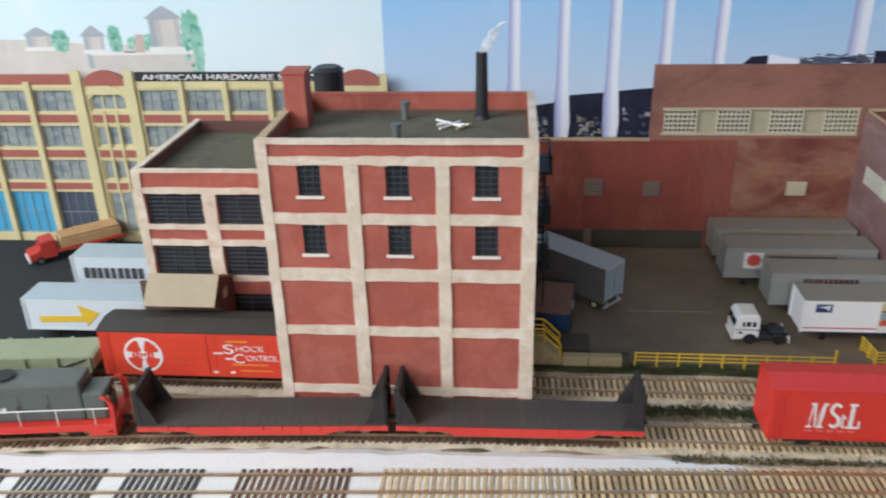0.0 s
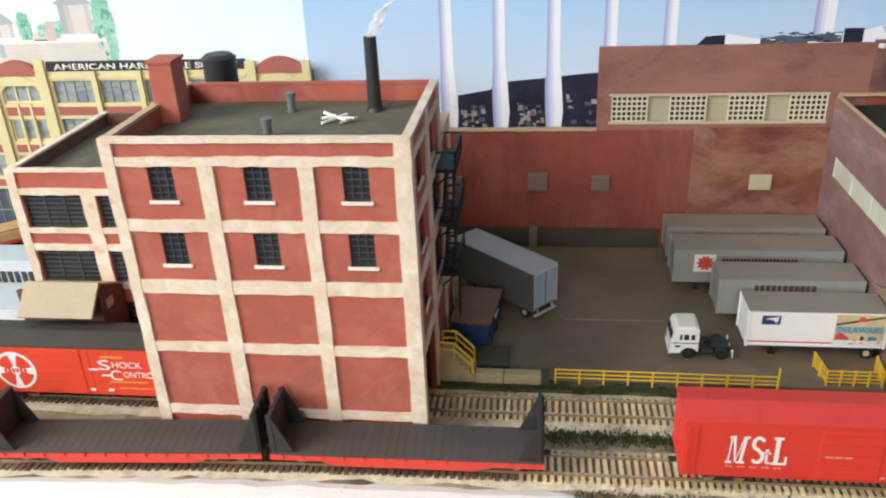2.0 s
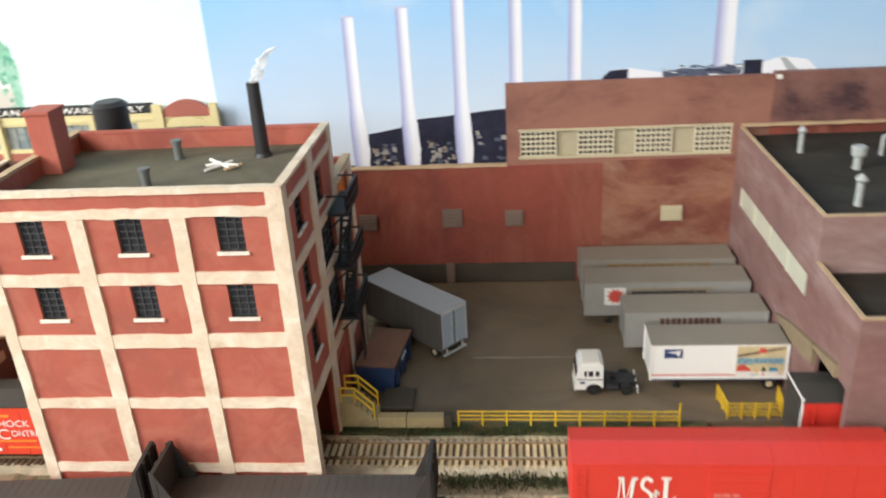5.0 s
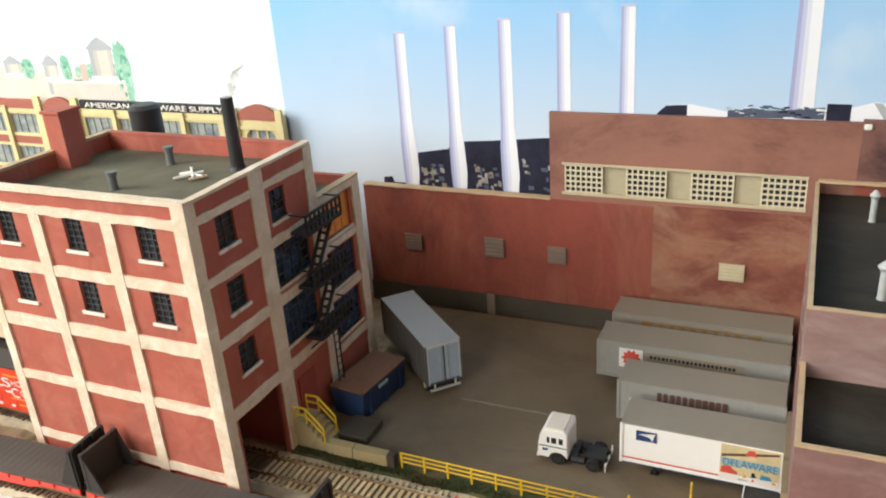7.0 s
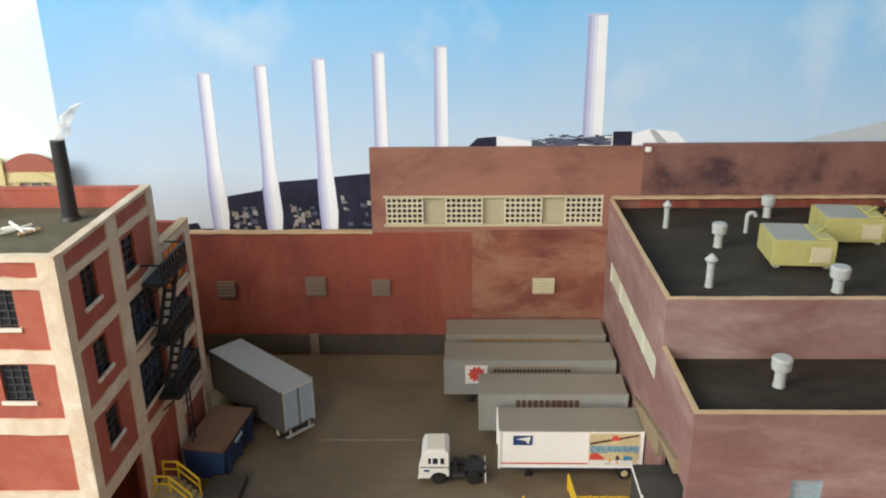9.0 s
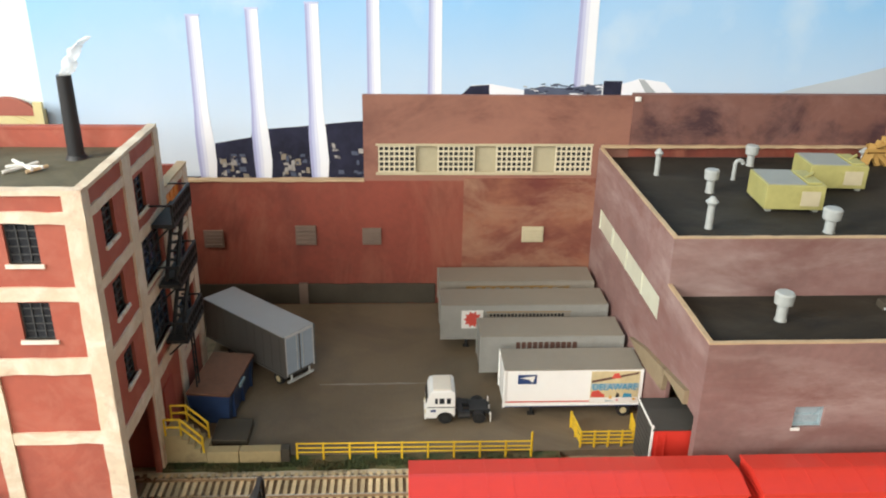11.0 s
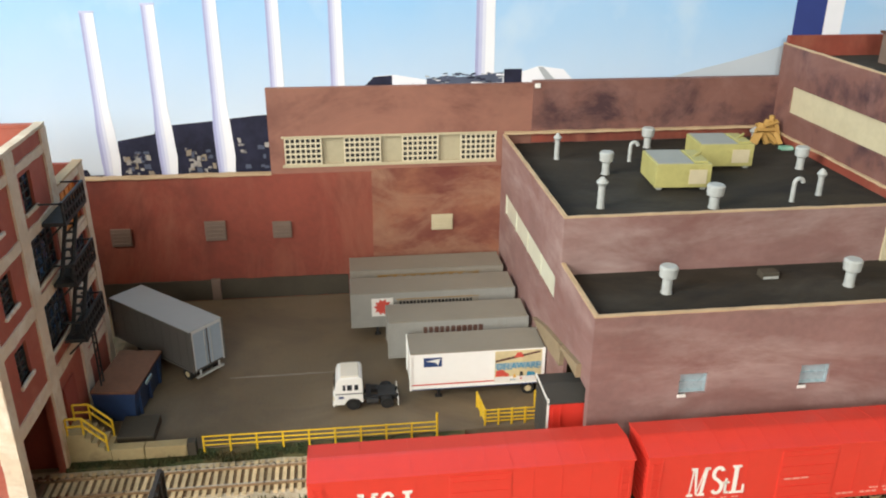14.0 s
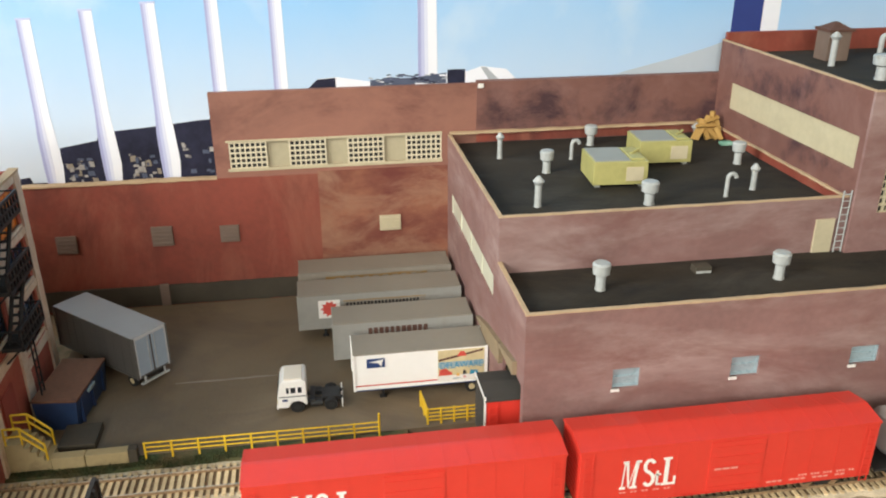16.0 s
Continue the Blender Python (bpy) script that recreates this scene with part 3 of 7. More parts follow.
# ================= tracks =================
def track(label, yc, x0, x1, tie_of, bend, group, pitch=0.46, top=-0.02, bed_from=None, bed_w=1.75):
    """A track along x. tie_of(x): the ties' material; bend(x): the sideways shift of the centre line."""
    t = thing("railway_track", (x0 + x1) / 2, yc, -0.4, label, "railway track", group=group, kind="structure")
    cx = (x0 + x1) / 2
    n = max(2, int((x1 - x0) / 2.0))
    bm = B()                                        # roadbed
    ring = []
    for i in range(n * 2 + 1):
        x = x0 + (x1 - x0) * i / (n * 2)
        if bed_from is not None and x < bed_from:
            continue
        y = bend(x)
        w = bed_w + 0.25 * noise.noise(Vector((x * 0.9, yc, 0)))
        ring.append([bm.verts.new((x - cx, y + o, z)) for o, z in ((-w - 0.5, -0.1), (-w, 0.12), (w, 0.12), (w + 0.5, -0.1))])
    for r, s in zip(ring, ring[1:]):
        for k in range(3):
            bm.faces.new((r[k], s[k], s[k + 1], r[k + 1]))
    part("roadbed", bm, BALLAST, t, "cream ballast roadbed")
    bm = B()                                        # darker ballast between the ties
    lo = x0 if bed_from is None else bed_from
    ring = []
    for i in range(n + 1):
        x = lo + (x1 - lo) * i / n
        w = 1.3 + 0.22 * noise.noise(Vector((x * 1.3, yc, 4)))
        ring.append([bm.verts.new((x - cx, bend(x) + o, 0.145)) for o in (-w, -0.4, 0.4, w)])
    for r, s in zip(ring, ring[1:]):
        for k in range(3):
            bm.faces.new((r[k], s[k], s[k + 1], r[k + 1]))
    part("ballast_fill", bm, GAPBROWN, t, "brown ballast between the ties")
    for side in (-0.825, 0.825):
        for nm, w, z0, z1, m in (("rail", 0.065, 0.2, 0.37, RAIL), ("rail_head", 0.05, 0.37, 0.4 + top + 0.02, RAILTOP)):
            bm = B()
            ring = []
            for i in range(n + 1):
                x = x0 + (x1 - x0) * i / n
                y = bend(x) + side
                ring.append([bm.verts.new((x - cx, y + o, z)) for o, z in ((-w, z0), (-w, z1), (w, z1), (w, z0))])
            for r, s in zip(ring, ring[1:]):
                for k in range(4):
                    bm.faces.new((r[k], r[(k + 1) % 4], s[(k + 1) % 4], s[k]))
            part(nm, bm, m, t)
    me = {}
    x = x0 + 0.3
    k = 0
    while x < x1:
        m = tie_of(x)
        if m:
            if m.name not in me:
                bm = B(); box(bm, -0.125, 0.125, -1.5, 1.5, 0.1, 0.215, 0.02)
                me[m.name] = mesh_of("tie", bm, m)
            ob = new("tie", me[m.name])
            ob.parent = t
            ob.matrix_basis = pose((x - cx) * CM, (bend(x) + RND.uniform(-0.06, 0.06)) * CM, RND.uniform(-0.0002, 0.0002), 0, 0, RND.uniform(-2, 2))
            k += 1
        x += pitch
    return t


# ================= railway cars =================
def bogie(parent, x):
    bm = B()
    for s in (-1, 1):
        prism(bm, [(x - 1.45, 0.62), (x - 1.2, 0.8), (x - 0.5, 0.85), (x, 0.9), (x + 0.5, 0.85), (x + 1.2, 0.8), (x + 1.45, 0.62), (x + 1.2, 0.42), (x + 0.6, 0.5), (x + 0.35, 0.25), (x - 0.35, 0.25), (x - 0.6, 0.5), (x - 1.2, 0.42)], s * 1.02 - 0.1, s * 1.02 + 0.1)
    box(bm, x - 0.3, x + 0.3, -1.0, 1.0, 0.55, 0.98)
    t = part("bogie", bm, UNDER, parent)
    for dx in (-0.85, 0.85):
        for s in (-1, 1):
            bm = B()
            cyl(bm, 0.47, 0.47, at(x + dx, s * 0.82 - 0.07, 0.47, -90), 0.14, 18)
            cyl(bm, 0.15, 0.15, at(x + dx, s * 0.82 - 0.12, 0.47, -90), 0.24, 10)
            part("wheel", bm, RAIL, t, soft=True)


def slab_marks(parent, x, z, h, mat_, y):
    """Four tall white slab-shaped initials, drawn as plain bars with serifs."""
    w = h * 0.150
    def bars(pieces):
        bm = B()
        for (px0, px1, pz0, pz1) in pieces:
            box(bm, px0, px1, y - 0.02, y + 0.01, pz0, pz1)
        part("painted_mark", bm, mat_, parent, "white painted initial")
    s = h * 0.08
    a = x
    bm = B()
    e = w * 0.42                                    # the whole mark leans a little to the right
    for pts in ([(a, z), (a + w * 1.25, z), (a + w * 1.25, z + s), (a, z + s)],
                [(a + w * 0.42, z + s), (a + w * 0.66, z + s), (a + w * 0.66 + e, z + h), (a + w * 0.42 + e, z + h)],
                [(a + w * 0.05 + e, z + h), (a + w * 0.05 + e, z + h - s), (a + w * 0.5 + e, z + h - s), (a + w * 0.5 + e, z + h)],
                [(a + w * 0.6 + e, z + h), (a + w * 1.2 + e, z + h), (a + w * 2.0, z + h * 0.12), (a + w * 1.78, z + h * 0.02)],
                [(a + w * 1.78, z + h * 0.02), (a + w * 2.02, z + h * 0.1), (a + w * 2.95 + e, z + h), (a + w * 2.72 + e, z + h)],
                [(a + w * 2.6, z + s), (a + w * 3.2, z + s), (a + w * 3.4 + e, z + h), (a + w * 2.8 + e, z + h)],
                [(a + w * 2.1, z), (a + w * 3.65, z), (a + w * 3.65, z + s), (a + w * 2.1, z + s)],
                [(a + w * 3.3 + e, z + h - s), (a + w * 3.8 + e, z + h - s), (a + w * 3.8 + e, z + h), (a + w * 3.3 + e, z + h)]):
        prism(bm, pts, y - 0.02, y + 0.01)
    part("painted_mark", bm, mat_, parent, "white painted initial")
    a = x + w * 4.7
    bm = B()
    rx, ry = w * 0.95, h * 0.21
    path = [(a + w * 1.3 + rx * math.cos(radians(g)), z + h * 0.75 + ry * math.sin(radians(g))) for g in range(25, 271, 15)]
    path += [(a + w * 1.3 + rx * math.cos(radians(g)), z + h * 0.27 + ry * math.sin(radians(g))) for g in range(75, -156, -15)]
    prev = None
    for k, (px, pz) in enumerate(path):
        q = path[min(k + 1, len(path) - 1)]
        o = path[max(k - 1, 0)]
        d = Vector((q[0] - o[0], q[1] - o[1])).normalized() * w * 0.36
        ring = [bm.verts.new(v) for v in ((px - d.y, y - 0.02, pz + d.x), (px + d.y, y - 0.02, pz - d.x), (px + d.y, y + 0.01, pz - d.x), (px - d.y, y + 0.01, pz + d.x))]
        if prev:
            for e in range(4):
                bm.faces.new((prev[e], ring[e], ring[(e + 1) % 4], prev[(e + 1) % 4]))
        prev = ring
    part("painted_mark", bm, mat_, parent, "white painted initial")
    a = x + w * 7.2
    bars([(a + w * 0.3, a + w * 0.8, z + h * 0.05, z + h * 0.55), (a, a + w * 1.3, z + h * 0.38, z + h * 0.45), (a + w * 0.4, a + w * 1.3, z + h * 0.02, z + h * 0.09)])
    a = x + w * 8.7
    bars([(a, a + w * 1.8, z + h - s, z + h), (a + w * 0.45, a + w * 1.3, z + s, z + h - s), (a, a + w * 2.9, z, z + s), (a + w * 2.45, a + w * 2.9, z + s, z + h * 0.3)])


def boxcar(x0, length, yc, body, roof, end, label, group="", seam_roof=True, door=0.3):
    """A boxcar whose near end stands at x0, on a track with its centre line at yc."""
    L2 = length / 2
    t = thing("boxcar", x0 + L2, yc, -0.01, label, "boxcar", group=group)
    W = 1.58
    bm = B()
    box(bm, -L2, L2, -W, W, 0.95, 4.72, 0.04)
    part("body", bm, body, t)
    bm = B()
    prism_x(bm, [(-W - 0.05, 4.66), (-W - 0.05, 4.78), (-0.12, 5.06), (0.12, 5.06), (W + 0.05, 4.78), (W + 0.05, 4.66)], -L2 - 0.06, L2 + 0.06)
    rf = part("roof", bm, roof, t)
    if seam_roof:
        n = 13
        bm = B(); prism_x(bm, [(-W - 0.07, 4.68), (-W - 0.06, 4.795), (-0.12, 5.075), (0.12, 5.075), (W + 0.06, 4.795), (W + 0.06, 4.68)], -0.035, 0.035)
        me = mesh_of("roof_rib", bm, roof)
        for i in range(n + 1):
            ob = new("roof_rib", me)
            ob.parent = rf
            ob.matrix_basis = pose((-L2 + length * i / n) * CM, 0, 0)
    bm = B(); box(bm, -0.035, 0.035, -W - 0.02, W + 0.02, 1.0, 4.6)
    me = mesh_of("seam", bm, body)
    for i in range(11):                              # side panels' rivet seams
        x = -L2 + length * (i + 0.5) / 11
        if abs(x - door) > 2.0:
            ob = new("seam", me)
            ob.parent = t
            ob.matrix_basis = pose(x * CM, 0, 0)
    for s in (-1, 1):
        bm = B()
        box(bm, door - 1.65, door + 1.65, s * W - 0.05, s * W + 0.05, 1.12, 4.5, 0.02)
        dr = part("door", bm, body, t)
        for k in range(5):
            bm = B(); box(bm, door - 1.55, door + 1.55, s * (W + 0.06) - 0.03, s * (W + 0.06) + 0.03, 1.4 + k * 0.68, 1.46 + k * 0.68)
            part("door_rib", bm, body, dr)
        bm = B(); box(bm, door - 3.2, door + 1.8, s * (W + 0.06) - 0.03, s * (W + 0.06) + 0.03, 1.05, 1.11)
        part("door_track", bm, body, dr)
    for s in (-1, 1):
        bm = B(); box(bm, s * L2 - 0.03, s * L2 + 0.03, -1.48, 1.48, 1.05, 4.6, 0.01)
        ep = part("end_panel", bm, end, t)
        for k in range(9):
            bm = B(); box(bm, s * L2 - 0.07, s * L2 + 0.07, -1.4, 1.4, 1.2 + k * 0.38, 1.35 + k * 0.38, 0.02)
            part("end_rib", bm, end, ep)
    for sx in (-1, 1):
        for sy in (-1, 1):
            bm = B()
            xx = sx * (L2 - 0.45)
            for dx in (-0.22, 0.22):
                rod(bm, (xx + dx, sy * (W + 0.1), 0.7), (xx + dx, sy * (W + 0.1), 4.4), 0.025, 6)
            for k in range(8):
                rod(bm, (xx - 0.22, sy * (W + 0.1), 0.8 + k * 0.5), (xx + 0.22, sy * (W + 0.1), 0.8 + k * 0.5), 0.02, 6)
            part("ladder", bm, body, t)
    bm = B()
    box(bm, -L2 + 0.1, L2 - 0.1, -0.4, 0.4, 0.65, 0.96)
    box(bm, -L2 + 0.2, L2 - 0.2, -W + 0.1, W - 0.1, 0.86, 0.96)
    part("underframe", bm, UNDER, t)
    for s in (-1, 1):
        bogie(t, s * (L2 - 2.6))
        bm = B(); box(bm, min(s * L2, s * (L2 + 0.42)), max(s * L2, s * (L2 + 0.42)), -0.12, 0.12, 0.62, 0.86, 0.03)
        part("coupler", bm, UNDER, t)
    return t


def flatcar(x0, x1, yc, label):
    L2 = (x1 - x0) / 2
    xm = (x0 + x1) / 2
    t = thing("bulkhead_flatcar", xm, yc + main_bend(xm), -0.01, label, "flatcar", main_turn(xm), group="coupled bulkhead flatcars")
    W = 1.6
    bm = B(); box(bm, -L2, L2, -W, W, 1.12, 1.27, 0.02)
    dk = part("deck", bm, DECK, t, "dark weathered plank deck")
    bm = B(); box(bm, -0.266, 0.266, -W + 0.03, W - 0.03, -0.01, 0.006, 0.006)
    me = mesh_of("plank", bm, PLANK)
    for i in range(int((L2 * 2 - 0.9) / 0.55)):
        ob = new("plank", me)
        ob.parent = dk
        ob.matrix_basis = pose((-L2 + 0.75 + i * 0.55) * CM, 0, 1.275 * CM)
    for s in (-1, 1):
        bm = B()
        y0, y1 = sorted((s * W, s * (W - 0.12)))
        prism(bm, [(-L2, 1.15), (L2, 1.15), (L2, 0.78), (L2 * 0.62, 0.78), (L2 * 0.5, 0.48), (-L2 * 0.5, 0.48), (-L2 * 0.62, 0.78), (-L2, 0.78)], y0 - 0.03 * (s < 0), y1 + 0.03 * (s > 0))
        part("side_sill", bm, CARRED, t, "bright red side sill")
        for k in range(13):
            xs = -L2 + 0.8 + k * (2 * L2 - 1.6) / 12
            bm = B(); box(bm, xs - 0.06, xs + 0.06, s * (W + 0.07) - 0.06, s * (W + 0.07) + 0.06, 0.95, 1.2)
            part("stake_pocket", bm, CARRED, t)
    for s in (-1, 1):
        bm = B()
        xa, xb = sorted((s * (L2 - 0.12), s * (L2 - 0.38)))
        box(bm, xa, xb, -W + 0.05, W - 0.05, 1.2, 3.95, 0.03)
        for yy in (-1.35, -0.45, 0.45, 1.35):
            box(bm, min(s * L2, s * (L2 - 0.14)), max(s * L2, s * (L2 - 0.14)), yy - 0.09, yy + 0.09, 1.2, 3.9)
        bk = part("bulkhead", bm, BULKHEAD, t, "black end bulkhead")
        for yy in (-W + 0.08, W - 0.22):
            bm = B(); prism(bm, [(s * (L2 - 0.36), 1.28), (s * (L2 - 1.5), 1.28), (s * (L2 - 0.36), 3.75)], yy, yy + 0.14)
            part("brace", bm, BULKHEAD, bk)
    bm = B()
    box(bm, -L2 + 0.1, L2 - 0.1, -0.4, 0.4, 0.6, 1.13)
    part("underframe", bm, UNDER, t)
    for s in (-1, 1):
        bogie(t, s * (L2 - 2.5))
        bm = B(); box(bm, min(s * L2, s * (L2 + 0.42)), max(s * L2, s * (L2 + 0.42)), -0.12, 0.12, 0.62, 0.86, 0.03)
        part("coupler", bm, UNDER, t)
    return t



ft1 = flatcar(-26.4, -9.35, YM, "black bulkhead flatcar with bright red side sills, empty")
ft2 = flatcar(-8.75, 7.75, YM, "black bulkhead flatcar with bright red side sills, coupled and empty")
mk1 = boxcar(15.5, 17.3, YM, CARRED, CARRED, CARRED, "bright red boxcar with tall white painted initials", "red boxcars on the main track")
mk2 = boxcar(33.6, 17.9, YM, CARRED, CARRED, CARRED, "bright red boxcar with white initials, coupled behind its twin", "red boxcars on the main track")
for t, L2 in ((mk1, 8.65), (mk2, 8.95)):
    slab_marks(t, -L2 + 2.35, 1.95, 1.9, LETTER, -1.60)
    bm = B()
    for k in range(3):
        box(bm, -1.0 + k * 0.5, -0.6 + k * 0.5, -1.665, -1.63, 2.62, 2.74)
    for k in range(14):
        if k % 3 != 2:
            box(bm, -L2 + 2.4 + k * 0.22, -L2 + 2.55 + k * 0.22, -1.605, -1.57, 1.66, 1.75)
    for k in range(18):
        if k % 4 != 3:
            box(bm, L2 - 8.0 + k * 0.36, L2 - 7.74 + k * 0.36, -1.605, -1.57, 1.25, 1.36)
            box(bm, L2 - 4.6 + k * 0.2, L2 - 4.48 + k * 0.2, -1.605, -1.57, 1.5, 1.62)
    part("small_markings", bm, STENCIL, t, "rows of small faded stencil bars")

sf = boxcar(-31.55, 17.5, YB_T - 0.3, SFRED, CARBLACK, SFRED, "orange-red boxcar with black roof and round white emblem", seam_roof=False, door=-2.2)
EMX, EMZ = 3.25 - 8.75, 2.75
bm = B(); cyl(bm, 1.48, 1.48, at(EMX, -1.59, EMZ, 90), 0.03, 40)
em = part("emblem", bm, LETTER, sf, "round white emblem with a red cross ring")
for a in range(4):
    bm = B()
    for q in range(7):
        r0 = radians(a * 90 + 14 + q * 8.8)
        r1 = radians(a * 90 + 14 + (q + 1) * 8.8)
        vs = [bm.verts.new((EMX + r * math.cos(g), -1.634, EMZ + r * math.sin(g))) for r, g in ((0.36, r0), (1.28, r0), (1.28, r1), (0.36, r1))]
        bm.faces.new(vs)
    bmesh.ops.remove_doubles(bm, verts=bm.verts, dist=0.0005)
    geo = bmesh.ops.extrude_face_region(bm, geom=bm.faces[:])
    bmesh.ops.translate(bm, vec=(0, 0.012, 0), verts=[g for g in geo["geom"] if isinstance(g, bmesh.types.BMVert)])
    part("emblem_quarter", bm, SFRED, em)
bm = B()
for k in range(6):
    box(bm, EMX - 0.85 + k * 0.29, EMX - 0.65 + k * 0.29, -1.635, -1.62, EMZ - 0.16, EMZ + 0.16)
part("emblem_bars", bm, CARRED, em)
lettering("wording", "S", LETTER, sf, at(1.05, -1.585, 3.0, 90), 0.8, 0.8)
lettering("wording", "HOCK", LETTER, sf, at(2.65, -1.585, 3.2, 90), 0.48, 2.1)
lettering("wording", "C", LETTER, sf, at(1.75, -1.585, 2.2, 90), 0.8, 0.8)
lettering("wording", "ONTROL", LETTER, sf, at(3.5, -1.585, 2.42, 90), 0.48, 2.4)
bm = B()
box(bm, -0.1, 0.6, -1.61, -1.57, 2.95, 3.08); box(bm, 0.75, 1.3, -1.61, -1.57, 2.5, 2.62)
part("wording_bars", bm, LETTER, sf)
bm = B()
box(bm, 0.9, 2.5, -1.605, -1.57, 3.95, 4.1); box(bm, 1.2, 3.9, -1.605, -1.57, 2.0, 2.1); box(bm, 1.8, 4.2, -1.605, -1.57, 1.5, 1.58)
part("wording_bars", bm, mat("orange_marking", (0.75, 0.30, 0.04), 0.5, 0.1), sf, "orange stencil bars")
for x in (-0.3, 1.0, 5.0):
    bm = B(); box(bm, x, x + 0.35, -1.65, -1.57, 1.3, 1.45)
    part("white_placard", bm, LETTER, sf)

rc = boxcar(29.5, 17.5, YB_T, CARRED, CARBLACK, CARBLACK, "red boxcar with black roof and ends, half inside the warehouse", seam_roof=False)
bm = B(); box(bm, -8.86, -8.74, -1.62, -1.5, 1.0, 5.0); box(bm, -8.86, -8.80, -1.55, 1.5, 4.82, 4.96)
part("grab_iron", bm, LETTER, rc, "white edge strip")


def locomotive():
    t = thing("diesel_locomotive", -37.6, YM + main_bend(-37.6) + 0.15, -0.01, "grey-green diesel locomotive with red pilot and handrails", "locomotive", main_turn(-37.6))
    L2 = 9.6
    bm = B(); box(bm, -L2, L2, -1.62, 1.62, 1.0, 1.35, 0.03)
    box(bm, -L2, L2 - 0.2, -1.66, 1.66, 0.85, 1.02)
    part("walkway", bm, CARRED, t, "red walkway and sill")
    bm = B(); box(bm, -L2 + 0.3, L2 - 2.0, -1.1, 1.1, 1.35, 4.35, 0.22)
    part("hood", bm, LOCO, t, soft=False)
    for k in range(6):
        for s in (-1, 1):
            bm = B(); box(bm, -6 + k * 2.0, -4.6 + k * 2.0, s * 1.11 - 0.03, s * 1.11 + 0.03, 1.6, 3.6, 0.02)
            d = part("hood_door", bm, LOCO, t)
            bm = B(); box(bm, -4.8 + k * 2.0, -4.72 + k * 2.0, s * 1.15 - 0.02, s * 1.15 + 0.02, 2.4, 2.7)
            part("latch", bm, UNDER, d)
    for x in (-1, 2.2):
        bm = B(); cyl(bm, 0.75, 0.75, at(x, 0, 4.3), 0.25, 20)
        fan = part("fan", bm, UNDER, t, soft=True)
        bm = B(); cyl(bm, 0.82, 0.82, at(x, 0, 4.34), 0.08, 20)
        part("fan_ring", bm, LOCO, fan, soft=True)
    bm = B(); box(bm, L2 - 0.15, L2 + 0.08, -1.6, 1.6, 0.35, 1.5, 0.03)
    pl = part("pilot", bm, CARRED, t, "red end pilot")
    for yy in (-1.5, -1.2, 1.2, 1.5):
        bm = B(); rod(bm, (L2 - 0.1, yy, 1.35), (L2 - 0.1, yy, 3.2), 0.07)
        part("handrail_post", bm, CARRED, pl)
    bm = B()
    for s in (-1, 1):
        rod(bm, (-L2 + 0.3, s * 1.58, 2.6), (L2 - 0.15, s * 1.58, 2.6), 0.05)
        for k in range(8):
            rod(bm, (-L2 + 0.5 + k * 2.5, s * 1.58, 1.3), (-L2 + 0.5 + k * 2.5, s * 1.58, 2.6), 0.035)
    part("handrail", bm, LETTER, t, "white handrails")
    for s in (-1, 1):
        bm = B()
        for k in range(4):
            xa = L2 - 1.75 + 0.42 * k
            box(bm, xa, xa + 0.44, s * 1.35 - 0.3, s * 1.35 + 0.3, 0.45, 1.3 - 0.22 * k)
        part("step", bm, CARRED, t)
    bm = B(); box(bm, L2 - 2.0, L2 - 0.5, -1.05, 1.05, 1.35, 3.5, 0.2)
    nose = part("nose", bm, LOCO, t)
    bm = B(); box(bm, L2 - 0.52, L2 - 0.46, -0.4, 0.4, 2.7, 3.1, 0.02)
    part("number_board", bm, UNDER, nose)
    for s in (-1, 1):
        bm = B(); cyl(bm, 0.16, 0.16, at(L2 - 0.5, s * 0.62, 2.9, 0, 90), 0.08, 14)
        part("headlight", bm, HUB, nose)
    for s in (-1, 1):
        bm = B()
        for p, q in (((L2 + 0.05, s * 1.5, 1.4), (L2 + 0.12, s * 1.5, 2.8)), ((L2 + 0.12, s * 1.5, 2.8), (L2 - 0.25, s * 1.45, 3.3)), ((L2 - 0.25, s * 1.45, 3.3), (L2 - 0.6, s * 1.3, 3.3))):
            rod(bm, p, q, 0.11, 8)
        part("grab_rail", bm, CARRED, t, "thick red bent grab rail")
    bm = B(); box(bm, -L2 + 2, L2 - 3, -0.9, 0.9, 0.5, 1.0, 0.05)
    part("fuel_tank", bm, UNDER, t)
    bm = B()
    for k in range(4):
        box(bm, 0.9 + k * 0.42, 1.2 + k * 0.42, -1.15, -1.12, 2.2, 2.62)
    part("side_marking", bm, LETTER, t)
    for s in (-1, 1):
        bogie(t, s * (L2 - 3.0))
    bm = B(); box(bm, L2, L2 + 0.6, -0.14, 0.14, 0.62, 0.9, 0.03)
    part("coupler", bm, UNDER, t)


locomotive()


